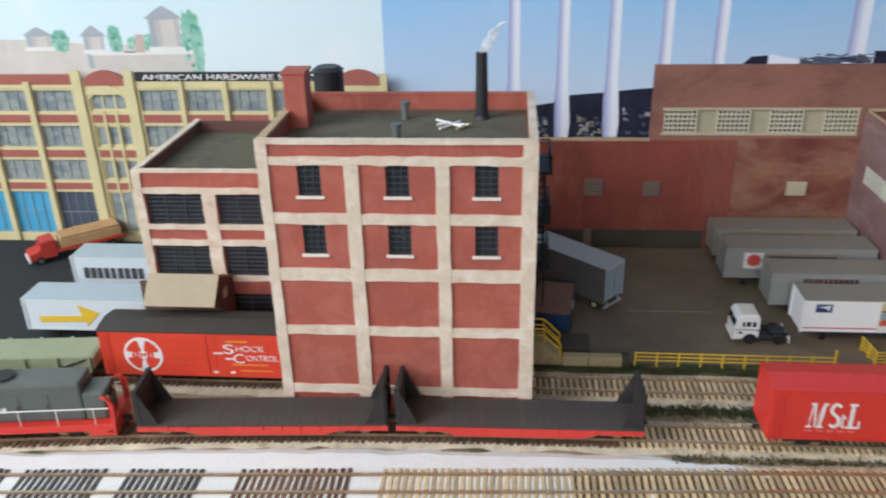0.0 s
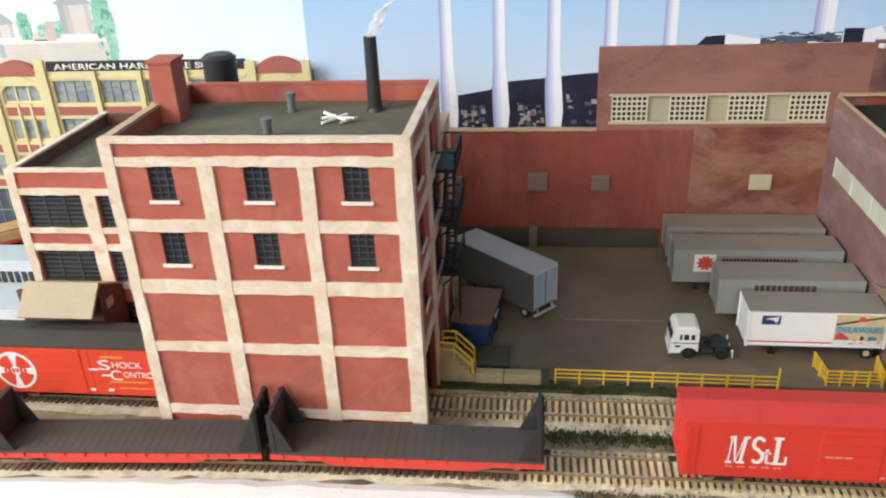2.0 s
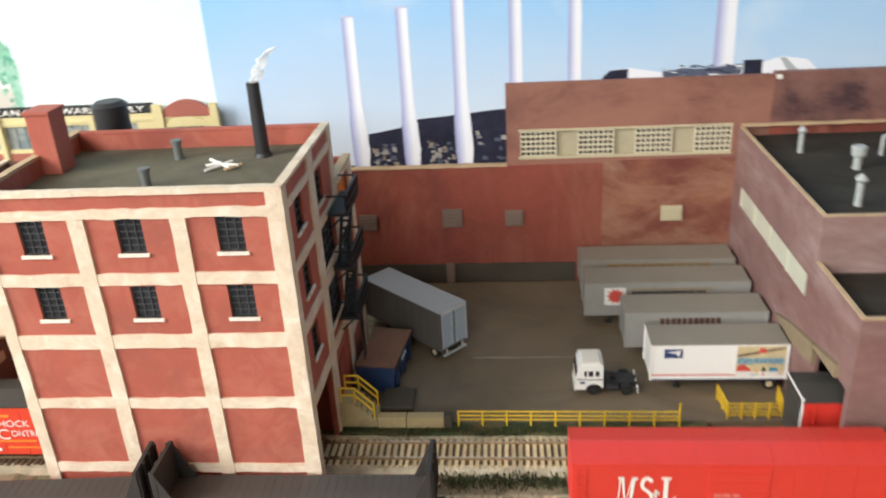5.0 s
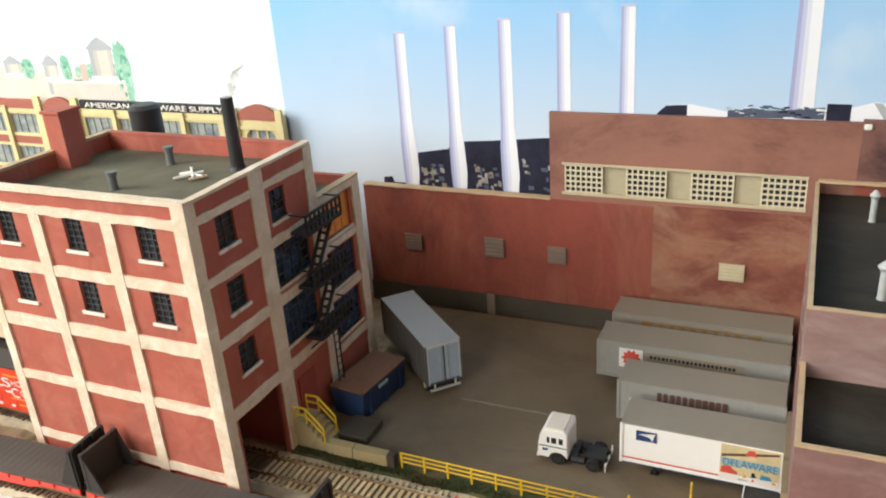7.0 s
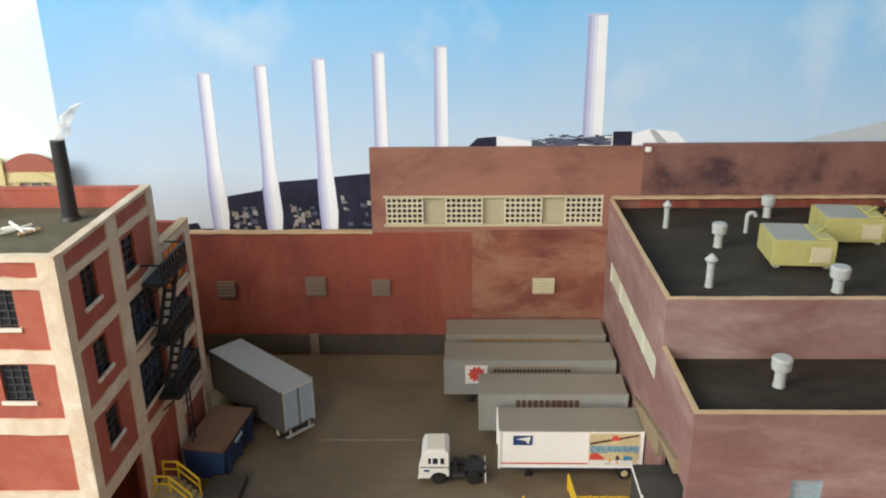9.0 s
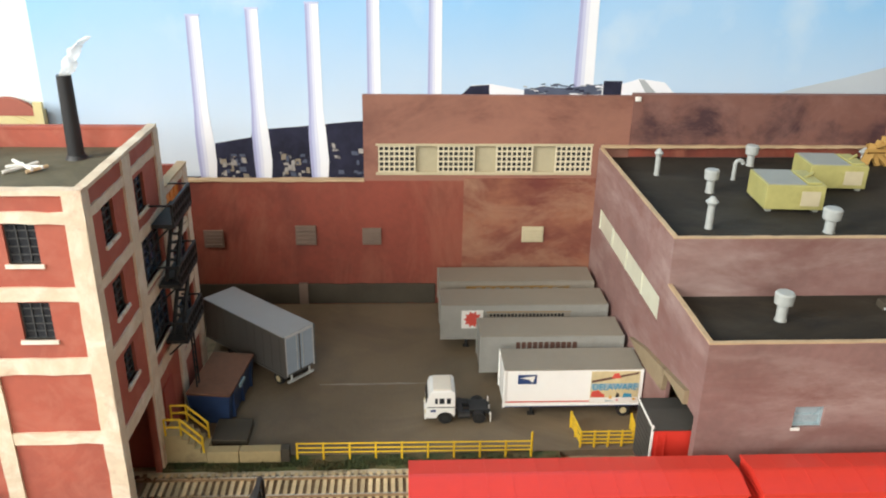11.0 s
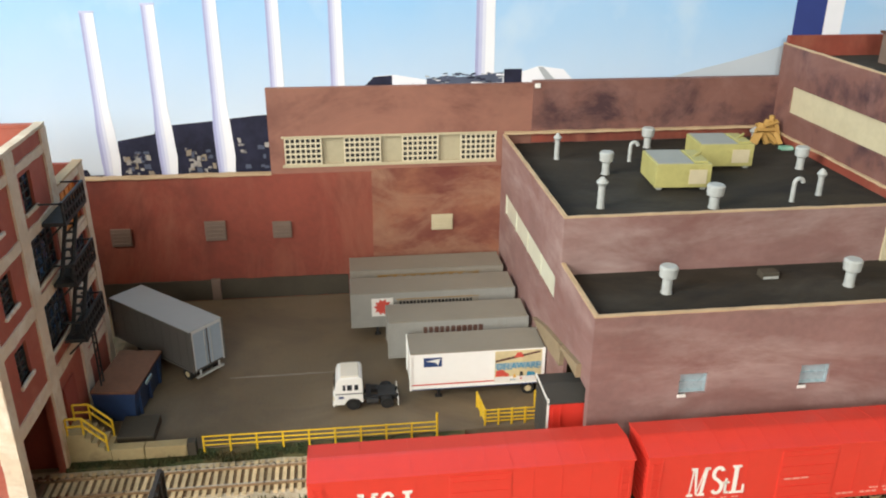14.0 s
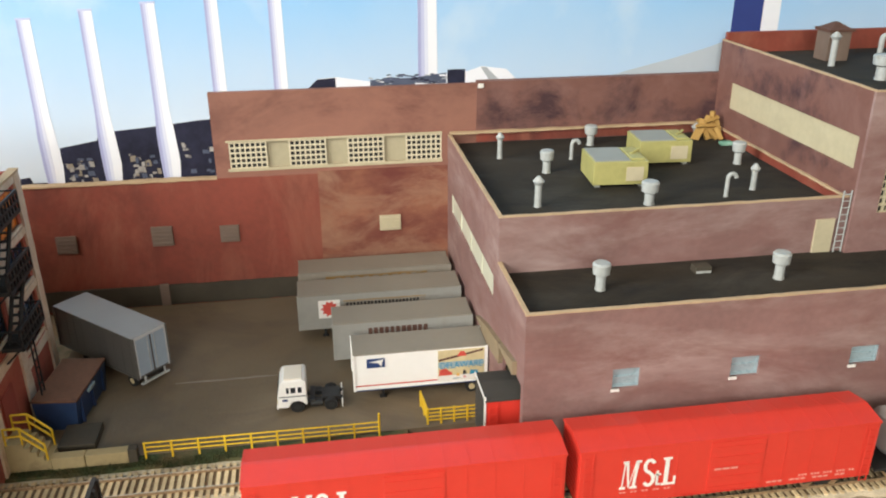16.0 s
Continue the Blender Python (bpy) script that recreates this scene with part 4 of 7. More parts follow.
def hopper():
    t = thing("hopper_car", -41.2, YB_T - 1.2, -0.01, "pale green open hopper car with diagonal braces", "hopper car", 5)
    L2 = 8.8
    bm = B()
    prism(bm, [(-L2, 2.4), (L2, 2.4), (L2, 1.4), (L2 - 2.0, 0.8), (-L2 + 2.0, 0.8), (-L2, 1.5)], -1.5, 1.5)
    part("body", bm, PALEGREEN, t)
    for s in (-1, 1):
        for k in range(8):
            bm = B(); x = -L2 + 0.3 + k * (2 * L2 - 0.6) / 7
            box(bm, x - 0.1, x + 0.1, s * 1.56 - 0.08, s * 1.56 + 0.08, 1.1, 2.46)
            part("side_post", bm, PALEGREEN, t)
        bm = B(); rod(bm, (L2 - 3.0, s * 1.56, 1.4), (L2 - 0.4, s * 1.56, 2.3), 0.06)
        part("brace", bm, UNDER, t)
    bm = B(); box(bm, -L2 + 0.2, L2 - 0.2, -1.38, 1.38, 2.34, 2.44)
    part("load", bm, PALEGREEN, t, "pale green cover")
    bm = B(); box(bm, -L2, L2, -0.4, 0.4, 0.62, 1.0)
    part("underframe", bm, UNDER, t)
    for s in (-1, 1):
        bogie(t, s * (L2 - 1.9))


hopper()


def tank_car():
    t = thing("tank_car", 60.6, YM, -0.01, "grey tank car coupled behind the red boxcars", "tank car")
    bm = B()
    cyl(bm, 1.55, 1.55, at(-7.2, 0, 2.75, 0, 90), 14.4, 32)
    cyl(bm, 1.05, 1.55, at(-7.65, 0, 2.75, 0, 90), 0.46, 32)
    cyl(bm, 1.55, 1.05, at(7.19, 0, 2.75, 0, 90), 0.46, 32)
    part("barrel", bm, TRSILVER, t, soft=True)
    bm = B(); cyl(bm, 0.6, 0.6, at(0, 0, 4.2), 0.6, 20)
    part("dome", bm, TRSILVER, t, soft=True)
    bm = B(); box(bm, -8.6, 8.6, -0.5, 0.5, 0.7, 1.1); box(bm, -8.6, -6.5, -1.4, 1.4, 1.0, 1.14); box(bm, 6.5, 8.6, -1.4, 1.4, 1.0, 1.14)
    for s in (-7.0, 7.0):
        box(bm, s - 0.3, s + 0.3, -1.1, 1.1, 1.1, 1.9)
    part("underframe", bm, UNDER, t)
    for s in (-1, 1):
        bogie(t, s * 6.2)


tank_car()


# ================= brick warehouse =================
BX0, BX1, BY0, BY1, BZ = -17.2, 0.3, 45.45, 57.8, 19.7
bw = thing("brick_warehouse", -8.4, 52, -0.4, "red brick warehouse with cream pilasters and a flat tar roof", "building")
FWIN = [(x, x + 1.5, z, z + 2.05) for x in (-14.8, -9.15, -3.5) for z in (16.2, 12.1)]
bm = B(); wall_x(bm, BX0, BX1, BY0, BY0 + 0.4, -0.4, BZ, FWIN)
part("front_wall", bm, BRICK, bw, "flat red painted brick front", local=False)
SWIN = [(47.7, 49.4, z, z + 2.0) for z in (16.2, 12.1, 7.9)]
SWIN2 = [(52.9, 54.6, 15.9, 18.0), (52.6, 56.6, 11.5, 14.3), (52.6, 56.6, 7.2, 10.2)]
DOOR = [(46.5, 51.0, -0.4, 5.35)]
bm = B(); wall_y(bm, BY0 + 0.4, BY1, BX1 - 0.4, BX1, -0.4, BZ, SWIN + SWIN2 + DOOR)
part("side_wall", bm, BRICK, bw, "flat red painted brick side", local=False)
bm = B(); wall_y(bm, BY0 + 0.4, BY1, BX0, BX0 + 0.4, -0.4, BZ, [(46.3, 51.4, -0.4, 6.0)])
part("side_wall", bm, BRICK, bw, local=False)
bm = B(); box(bm, BX0 + 0.4, BX1 - 0.4, BY1 - 0.4, BY1, -0.4, BZ)
part("back_wall", bm, BRICK_IN, bw, local=False)
bm = B(); box(bm, BX0 + 0.4, BX1 - 0.4, BY0 + 0.4, BY1 - 0.4, 18.3, 18.6)
part("roof", bm, ROOF, bw, "flat dark grey-green tar roof", local=False)
bm = B(); box(bm, BX0 + 0.4, BX1 - 0.4, 51.6, 51.8, -0.4, 6.4); box(bm, BX0 + 0.4, BX1 - 0.4, BY0 + 0.4, 51.6, 6.2, 6.4)
part("inner_wall", bm, BRICK_IN, bw, local=False)
for a, b in ((BX0 + 0.4, BX1 - 0.4),):
    bm = B(); strip(bm, 'x', a, b, BY1 - 0.45, BY1 - 0.395, 18.6, 19.66, 0.02)
    part("parapet_face", bm, BRICK, bw, local=False)
# parapet coping
bm = B()
strip(bm, 'x', BX0 - 0.12, BX1 + 0.12, BY0 - 0.14, BY0 + 0.45, BZ - 0.05, BZ + 0.22, 0.02)
part("coping", bm, CREAM, bw, "cream coping", local=False)
bm = B(); strip(bm, 'y', BY0 + 0.45, BY1 + 0.1, BX1 - 0.42, BX1 + 0.12, BZ, BZ + 0.2, 0.02)
part("coping", bm, CREAM, bw, local=False)
bm = B(); strip(bm, 'y', BY0 + 0.45, BY1 + 0.1, BX0 - 0.12, BX0 + 0.42, BZ, BZ + 0.2, 0.02)
part("coping", bm, TRIMWOOD, bw, local=False)
bm = B(); box(bm, BX0 + 0.42, BX1 - 0.42, BY1 - 0.42, BY1 + 0.1, BZ, BZ + 0.16)
part("coping", bm, BRICK, bw, local=False)
# pilasters and bands, front
F0, F1 = BY0 - 0.16, BY0 + 0.02
for a, b in ((-17.32, -16.6), (-11.75, -10.85), (-5.95, -5.1), (-0.52, 0.42)):
    bm = B(); strip(bm, 'zx', a, b, F0, F1, -0.4, BZ - 0.03 if a < -17 or b > 0 else 18.29, 0.035, 1.1)
    part("pilaster", bm, CREAM, bw, "cream painted pilaster", local=False)
for lo, hi in ((1.15, 1.8), (5.95, 6.65), (10.15, 11.05), (14.25, 15.0), (18.28, 18.85)):
    for a, b in ((-16.6, -11.75), (-10.85, -5.95), (-5.1, -0.52)) if lo < 18 else ((-16.6, -0.52),):
        bm = B(); strip(bm, 'x', a - 0.03, b + 0.03, F0 + 0.03, F1, lo, hi, 0.05, 0.8)
        part("band", bm, CREAM, bw, "cream painted floor band", local=False)
for a, b, c, d in FWIN:
    window(bw, 'x', a, b, c, d, BY0, 1, 3, 5, DARKGLASS, SASH, SILL, 0.06, "dark barred window")
# pilasters and bands, side
S0, S1 = BX1 - 0.02, BX1 + 0.14
for a, b in ((45.3, 46.15), (51.1, 52.4), (57.0, 57.95)):
    bm = B(); strip(bm, 'zy', a, b, S0, S1, -0.4, BZ - 0.03, 0.035, 1.1)
    part("pilaster", bm, CREAM, bw, local=False)
for lo, hi in ((5.4, 6.2), (10.3, 11.05), (14.4, 15.0), (18.3, 18.8)):
    for a, b in ((46.15, 51.1), (52.4, 57.0)):
        bm = B(); strip(bm, 'y', a - 0.03, b + 0.03, S0, S1 - 0.03, lo, hi, 0.05, 0.8)
        part("band", bm, CREAM, bw, local=False)
for a, b, c, d in SWIN:
    window(bw, 'y', a, b, c, d, BX1, -1, 2, 4, DARKGLASS, SASH, SILL, 0.06, "dark barred window")
for k, (a, b, c, d) in enumerate(SWIN2):
    window(bw, 'y', a, b, c, d, BX1, -1, 4 if k else 2, 4, LITGLASS, SASH, CREAM, 0.06, "wide dark window with bluish light painted in")
bm = B()
box(bm, BX1 + 0.0, BX1 + 0.12, 52.9, 54.9, 0.0, 4.4)
part("side_door", bm, BRICK_IN, bw, "dark red side door", local=False)
# rear block
bm = B(); RB = [(58.6, 62.3, 12.3, 15.0), (58.6, 62.3, 8.4, 11.3), (58.6, 62.3, 4.4, 7.4)]
wall_y(bm, BY1, 63.6, BX1 - 0.5, BX1 - 0.1, -0.4, 15.7, RB)
box(bm, BX0 + 0.4, BX1 - 0.5, 63.2, 63.6, -0.4, 15.7)
box(bm, BX0, BX0 + 0.4, BY1, 63.6, -0.4, 15.7)
part("rear_wall", bm, BRICK, bw, local=False)
bm = B(); box(bm, BX0 + 0.4, BX1 - 0.5, BY1, 63.2, 14.6, 14.9)
part("rear_roof", bm, ROOF, bw, local=False)
for k, (a, b, c, d) in enumerate(RB):
    window(bw, 'y', a, b, c, d, BX1 - 0.1, -1, 4, 3, (ORANGE, LITGLASS, LITGLASS)[k], SASH if k else ORANGE, CREAM, 0.07, ("orange boarded window" if k == 0 else "wide dark window with bluish light painted in"))
bm = B(); strip(bm, 'zy', 62.7, 63.7, BX1 - 0.12, BX1 + 0.06, -0.4, 15.7, 0.05)
part("pilaster", bm, CREAM, bw, local=False)
bm = B(); strip(bm, 'zy', 57.95, 58.4, BX1 - 0.12, BX1 + 0.03, -0.4, 15.7, 0.05)
part("pilaster", bm, CREAM, bw, local=False)
for lo, hi in ((3.3, 3.9), (7.6, 8.1), (11.5, 12.0), (15.2, 15.75)):
    bm = B(); strip(bm, 'y', 58.4, 62.7, BX1 - 0.12, BX1 + 0.03, lo, hi, 0.04, 0.8)
    part("band", bm, CREAM, bw, local=False)
bm = B(); strip(bm, 'y', BY1, 63.7, BX1 - 0.55, BX1 + 0.08, 15.7, 15.85, 0.02)
part("coping", bm, TRIMWOOD, bw, local=False)
# fire escape
fe = thing("fire_escape", 1.0, 57.4, 0.3, "black iron fire escape with platforms fixed to the brick wall", "fire escape")
for k, z in enumerate((14.6, 10.7, 6.9)):
    bm = B()
    box(bm, 0.45, 1.8, 54.4, 58.7, z - 0.1, z + 0.14)
    for i in range(9):
        box(bm, 1.66, 1.78, 54.4 + i * 0.53, 54.53 + i * 0.53, z, z + 1.3)
    box(bm, 1.65, 1.79, 54.4, 58.7, z + 1.2, z + 1.38)
    box(bm, 1.66, 1.78, 54.4, 58.7, z + 0.55, z + 0.72)
    for yy in (54.4, 58.62):
        box(bm, 0.45, 1.75, yy, yy + 0.08, z + 1.24, z + 1.34)
    part("platform", bm, ESCAPE, fe, local=False)
    if k < 2:
        bm = B()
        z2 = (10.7, 6.9)[k]
        for off in (0.75, 1.35):
            rod(bm, (off, 55.0, z2 + 0.1), (off, 58.2, z + 0.1), 0.13, 6)
        for q in range(9):
            f = (q + 0.5) / 9
            yy, zz = 55.0 + 3.2 * f, z2 + 0.1 + (z - z2) * f
            box(bm, 0.72, 1.38, yy - 0.16, yy + 0.16, zz - 0.03, zz + 0.03)
        part("stair", bm, ESCAPE, fe, local=False)
    for yy in (54.8, 58.3):
        bm = B(); rod(bm, (0.46, yy, z - 1.1), (1.6, yy, z), 0.06, 6)
        part("bracket", bm, ESCAPE, fe, local=False)
bm = B()
for yy in (56.2, 56.8):
    rod(bm, (1.5, yy, 2.5), (1.5, yy, 6.9), 0.06, 6)
for q in range(8):
    rod(bm, (1.5, 56.2, 2.7 + q * 0.58), (1.5, 56.8, 2.7 + q * 0.58), 0.04, 6)
part("ladder", bm, ESCAPE, fe, local=False)

# things on the brick warehouse roof
bm = B(); box(bm, -17.1, -15.55, 52.4, 54.2, 18.6, 22.4, 0.06)
ch = thing("brick_chimney", -16.3, 53.3, 18.6, "square red brick chimney with a pale cap", "chimney")
part("shaft", bm, BRICK, ch, local=False)
bm = B(); box(bm, -17.2, -15.45, 52.3, 54.3, 22.4, 22.62, 0.04)
part("cap", bm, BRICK, ch, local=False)
ss = thing("smokestack", -3.4, 55.0, 18.6, "slim black metal smokestack trailing white cotton smoke", "smokestack")
bm = B(); cyl(bm, 0.46, 0.40, at(0, 0, 0), 4.75, 24); cyl(bm, 0.6, 0.5, at(0, 0, 0), 0.25, 24)
part("pipe", bm, STACKBLK, ss, soft=True)
bm = B()
pr = random.Random(3)
rings = []
for i in range(40):                                 # one drawn-out tuft, teased thin toward its end
    f = i / 39
    cx = 0.04 + 1.5 * f ** 1.25 + 0.10 * math.sin(7 * f)
    r = 0.30 * (0.75 + 0.9 * f - 1.35 * f ** 2.2) + 0.03
    rings.append([bm.verts.new((cx + r * 1.15 * math.cos(a * math.pi / 10) * pr.uniform(0.75, 1.2), r * 0.8 * math.sin(a * math.pi / 10), 4.66 + 2.2 * f + 0.25 * r * math.cos(a * math.pi / 10 + 1))) for a in range(20)])
for p, q in zip(rings, rings[1:]):
    for a in range(20):
        bm.faces.new((p[a], p[(a + 1) % 20], q[(a + 1) % 20], q[a]))
for v in bm.verts:
    v.co += Vector((noise.noise(v.co * 2.2), noise.noise(v.co * 2.2 + Vector((5, 0, 0))), noise.noise(v.co * 2.2 + Vector((0, 9, 0))))) * 0.2
part("smoke_tuft", bm, SMOKE, ss, "wisp of white cotton smoke", soft=True)


def roof_pipe(x, y, z, h, r, material, label, cap='flat', group="roof vents"):
    t = thing("roof_vent", x, y, z, label, "roof vent", group=group)
    bm = B(); cyl(bm, r, r, at(0, 0, 0), h, 16); cyl(bm, r * 1.15, r * 1.15, at(0, 0, 0), 0.08, 16)
    part("pipe", bm, material, t, soft=True)
    bm = B()
    if cap == 'mushroom':
        cyl(bm, r * 1.7, r * 1.85, at(0, 0, h - 0.5), 0.62, 20); cyl(bm, r * 1.85, r * 1.5, at(0, 0, h + 0.12), 0.1, 20); cyl(bm, r * 1.05, r * 1.7, at(0, 0, h - 0.62), 0.12, 20)
    elif cap == 'disc':
        cyl(bm, r * 1.3, r * 1.3, at(0, 0, h - 0.1), 0.22, 16)
    elif cap == 'flat':
        cyl(bm, r * 1.75, r * 0.5, at(0, 0, h + 0.08), 0.35, 16); cyl(bm, r * 1.1, r * 1.75, at(0, 0, h - 0.16), 0.25, 16)
    else:
        tube(bm, [(0, h - 0.12)] + [(0.3 + 0.3 * math.cos(radians(180 - k * 18)), h + 0.3 * math.sin(radians(180 - k * 18))) for k in range(11)], r)
    part("cap", bm, material, t, soft=True)
    return t


roof_pipe(-8.9, 49.6, 18.6, 1.05, 0.27, PIPE_DK, "short dark grey roof vent with a cap", cap='disc', group="vents on the tar roof")
roof_pipe(-8.95, 54.9, 18.6, 1.15, 0.27, PIPE_DK, "short dark grey roof vent with a cap", cap='disc', group="vents on the tar roof")
sc = thing("scrap_lumber", -5.35, 52.7, 18.6, "bleached white crossed sticks lying on the tar roof", "debris")
for a, b in (((-1.25, 1.5), (0.65, -0.6)), ((-0.85, -0.75), (0.45, 0.7)), ((-0.1, 0.3), (1.1, -0.2)), ((0.35, -0.7), (1.25, 0.05)), ((-1.1, 0.2), (-0.2, 0.45))):
    bm = B(); rod(bm, (*a, 0.12), (*b, 0.24), 0.10, 6)
    part("stick", bm, TRIMWOOD if a[0] > 0.2 else LETTER, sc)
tk = thing("roof_water_tank", -15.6, 60.2, 14.9, "round black water tank on legs behind the parapet", "water tank")
bm = B(); cyl(bm, 1.18, 1.18, at(0, 0, 3.4), 2.75, 28); cyl(bm, 1.26, 0.9, at(0, 0, 6.13), 0.28, 28)
tub = part("tub", bm, STACKBLK, tk, soft=True)
for k in range(4):
    bm = B(); cyl(bm, 1.2, 1.2, at(0, 0, 3.6 + k * 0.75), 0.07, 28)
    part("hoop", bm, STACKBLK, tub, soft=True)
for sx in (-0.8, 0.8):
    for sy in (-0.8, 0.8):
        bm = B(); rod(bm, (sx, sy, 0), (sx * 0.9, sy * 0.9, 3.45), 0.1)
        part("leg", bm, STACKBLK, tk)

# ================= annex beside it =================
an = thing("brick_annex", -23.6, 60, -0.4, "low brick annex with wide dark windows and cream piers", "building")
AX0, AX1, AY0, AY1, AZ = -30.1, -17.2, 54.3, 68.5, 14.55
AW = [(-29.4, -24.9, 10.3, 12.8), (-23.75, -18.9, 10.3, 12.8), (-29.4, -24.9, 5.9, 8.5), (-23.75, -18.9, 5.9, 8.5), (-29.4, -24.9, 1.2, 4.2), (-23.75, -18.9, 1.2, 4.2)]
bm = B(); wall_x(bm, AX0, AX1, AY0, AY0 + 0.4, -0.4, AZ, AW)
part("front_wall", bm, BRICK, an, local=False)
for a, b, c, d in AW:
    window(an, 'x', a, b, c, d, AY0, 1, 3, 7, DARKGLASS, SASH, CREAM, 0.09, "wide dark slatted window")
bm = B(); box(bm, AX0, AX0 + 0.4, AY0 + 0.4, AY1, -0.4, AZ); box(bm, AX0 + 0.4, AX1, AY1 - 0.4, AY1, -0.4, AZ)
box(bm, AX1 - 0.4, AX1, 63.6, AY1 - 0.4, -0.4, AZ)
part("side_wall", bm, BROWN, an, local=False)
bm = B(); box(bm, AX0 + 0.4, AX1, AY0 + 0.4, AY1 - 0.4, 13.3, 13.6)
part("roof", bm, ROOF, an, local=False)
bm = B(); strip(bm, 'x', AX0 - 0.1, AX1, AY0 - 0.1, AY0 + 0.42, AZ, AZ + 0.2, 0.02)
part("coping", bm, CREAM, an, local=False)
bm = B(); strip(bm, 'y', AY0 + 0.42, AY1, AX0 - 0.1, AX0 + 0.42, AZ, AZ + 0.18, 0.02)
part("coping", bm, CREAM, an, local=False)
for a, b in ((-30.2, -29.5), (-24.85, -23.8), (-18.9, -17.4)):
    bm = B(); strip(bm, 'zx', a, b, AY0 - 0.14, AY0 + 0.02, -0.4, AZ if a < -30 else 12.86, 0.05)
    part("pier", bm, CREAM, an, local=False)
for lo, hi in ((12.85, 13.35), (9.85, 10.3), (8.5, 9.0), (5.4, 5.9)):
    for a, b in ((-29.5, -24.85), (-23.8, -18.9)) if lo < 12 else ((-29.5, -17.4),):
        bm = B(); strip(bm, 'x', a, b, AY0 - 0.12, AY0 + 0.02, lo, hi, 0.04, 0.8)
        part("band", bm, CREAM, an, local=False)
bm = B(); box(bm, -19.6, -18.0, 56.0, 57.2, 13.6, 14.3, 0.05)
part("roof_hatch", bm, BROWN, an, local=False)
# loading shed under the annex windows
sh = thing("loading_shed", -26, 52.5, -0.3, "brown timber loading shed with a tan canvas roof", "shed")
bm = B(); prism_x(bm, [(49.3, 5.7), (51.1, 7.55), (51.25, 7.42), (49.45, 5.55)], -28.7, -23.2)
part("front_slope", bm, AWNING, sh, "tan canvas slope", local=False)
bm = B(); prism_x(bm, [(51.1, 7.55), (54.2, 6.0), (54.2, 5.85), (51.1, 7.4)], -28.7, -23.2)
part("back_slope", bm, AWNING, sh, local=False)
bm = B(); prism_x(bm, [(50.9, 0.0), (50.9, 6.9), (51.2, 7.3), (54.1, 5.85), (54.1, -0.3), (50.9, -0.3)], -23.6, -23.3)
box(bm, -29.4, -23.6, 50.9, 51.2, -0.3, 6.9); box(bm, -29.4, -29.1, 51.2, 54.1, -0.3, 5.9)
part("wall", bm, BROWN, sh, local=False)
bm = B(); box(bm, -23.3, -23.2, 51.6, 52.4, 5.2, 5.9)
part("hatch", bm, AWNING, sh, local=False)

# ================= lemon-coloured factory front =================
yb = thing("factory_front", -36, 74.6, -0.4, "lemon-cream and red brick factory front with rows of curtained windows", "building")
YY = 74.05
cols = [(-58.5, -54.3), (-53.7, -49.4), (-48.7, -44.6), (-43.0, -39.2), (-37.7, -33.8), (-33.1, -29.4), (-28.7, -25.0), (-24.3, -20.6), (-17.4, -14.1)]
rows = [(13.9, 16.0), (10.2, 12.4), (6.6, 8.8), (0.6, 5.3)]
ops = [(a, b, c, d) for a, b in cols for c, d in rows]
bm = B(); wall_x(bm, -60, -13.1, YY, YY + 0.5, -0.4, 16.9, ops)
part("wall", bm, YB, yb, "lemon-cream stone front", local=False)
bm = B(); box(bm, -60, -13.1, YY + 0.5, YY + 0.6, -0.4, 16.9)
part("backing", bm, SIGNBLK, yb, local=False)
for a, b in cols:
    for k, (c, d) in enumerate(rows):
        g = YB_GLASS if k < 3 else (YB_BLUE if a < -50 else YB_NIGHT if a < -46 else YB_GLASS)
        tower = a in (-43.0, -17.4)
        window(yb, 'x', a, b, c, d, YY, 1, 3 if tower else 4, 1 if tower else 2, g, YB if tower else YB_GLASS, None, 0.2 if tower else 0.06)
        if tower and k == 0:
            for s_ in (-1, 1):
                e = a if s_ < 0 else b
                bm = B(); prism(bm, [(e, d)] + [(e - s_ * (b - a) / 2 * q / 6, d - 0.95 * (1 - q / 6) ** 2) for q in range(7)][:-1] + [(e - s_ * (b - a) / 2, d)], YY - 0.02, YY + 0.12)
                part("arch_corner", bm, YB, yb, local=False)
    for lo, hi in ((12.75, 13.55), (9.1, 9.85), (5.6, 6.3)):
        bm = B(); box(bm, a, b, YY - 0.06, YY + 0.02, lo, hi)
        part("brick_panel", bm, YB_BRICK, yb, "brown-red brick panel", local=False)
    if a in (-43.0, -17.4):
        for q in (1, 2):
            bm = B(); box(bm, a + (b - a) * q / 3 - 0.12, a + (b - a) * q / 3 + 0.12, YY - 0.1, YY + 0.02, 5.4, 13.9)
            part("mullion", bm, YB, yb, "slim cream mullion", local=False)
for x, w, top in ((-60, 0.5, 16.9), (-54.0, 0.55, 16.9), (-49.05, 0.6, 16.9), (-43.85, 0.95, 18.0), (-38.5, 0.95, 18.0), (-33.45, 0.5, 16.9), (-29.05, 0.5, 16.9), (-24.65, 0.5, 16.9), (-18.5, 0.9, 17.6), (-13.4, 0.7, 17.6)):
    bm = B(); strip(bm, 'zx', x - w / 2, x + w / 2, YY - 0.3, YY + 0.02, -0.4, top, 0.02)
    part("pilaster", bm, YB, yb, local=False)
for a, b in ((-59.5, -44.4), (-37.9, -19.1)):
    bm = B(); box(bm, a, b, YY - 0.1, YY + 0.02, 16.2, 16.45)
    part("cornice", bm, YB, yb, local=False)
bm = B(); box(bm, -59.5, -44.35, YY - 0.05, YY + 0.4, 16.6, 17.55)
part("parapet", bm, YB_BRICK, yb, "brick parapet", local=False)
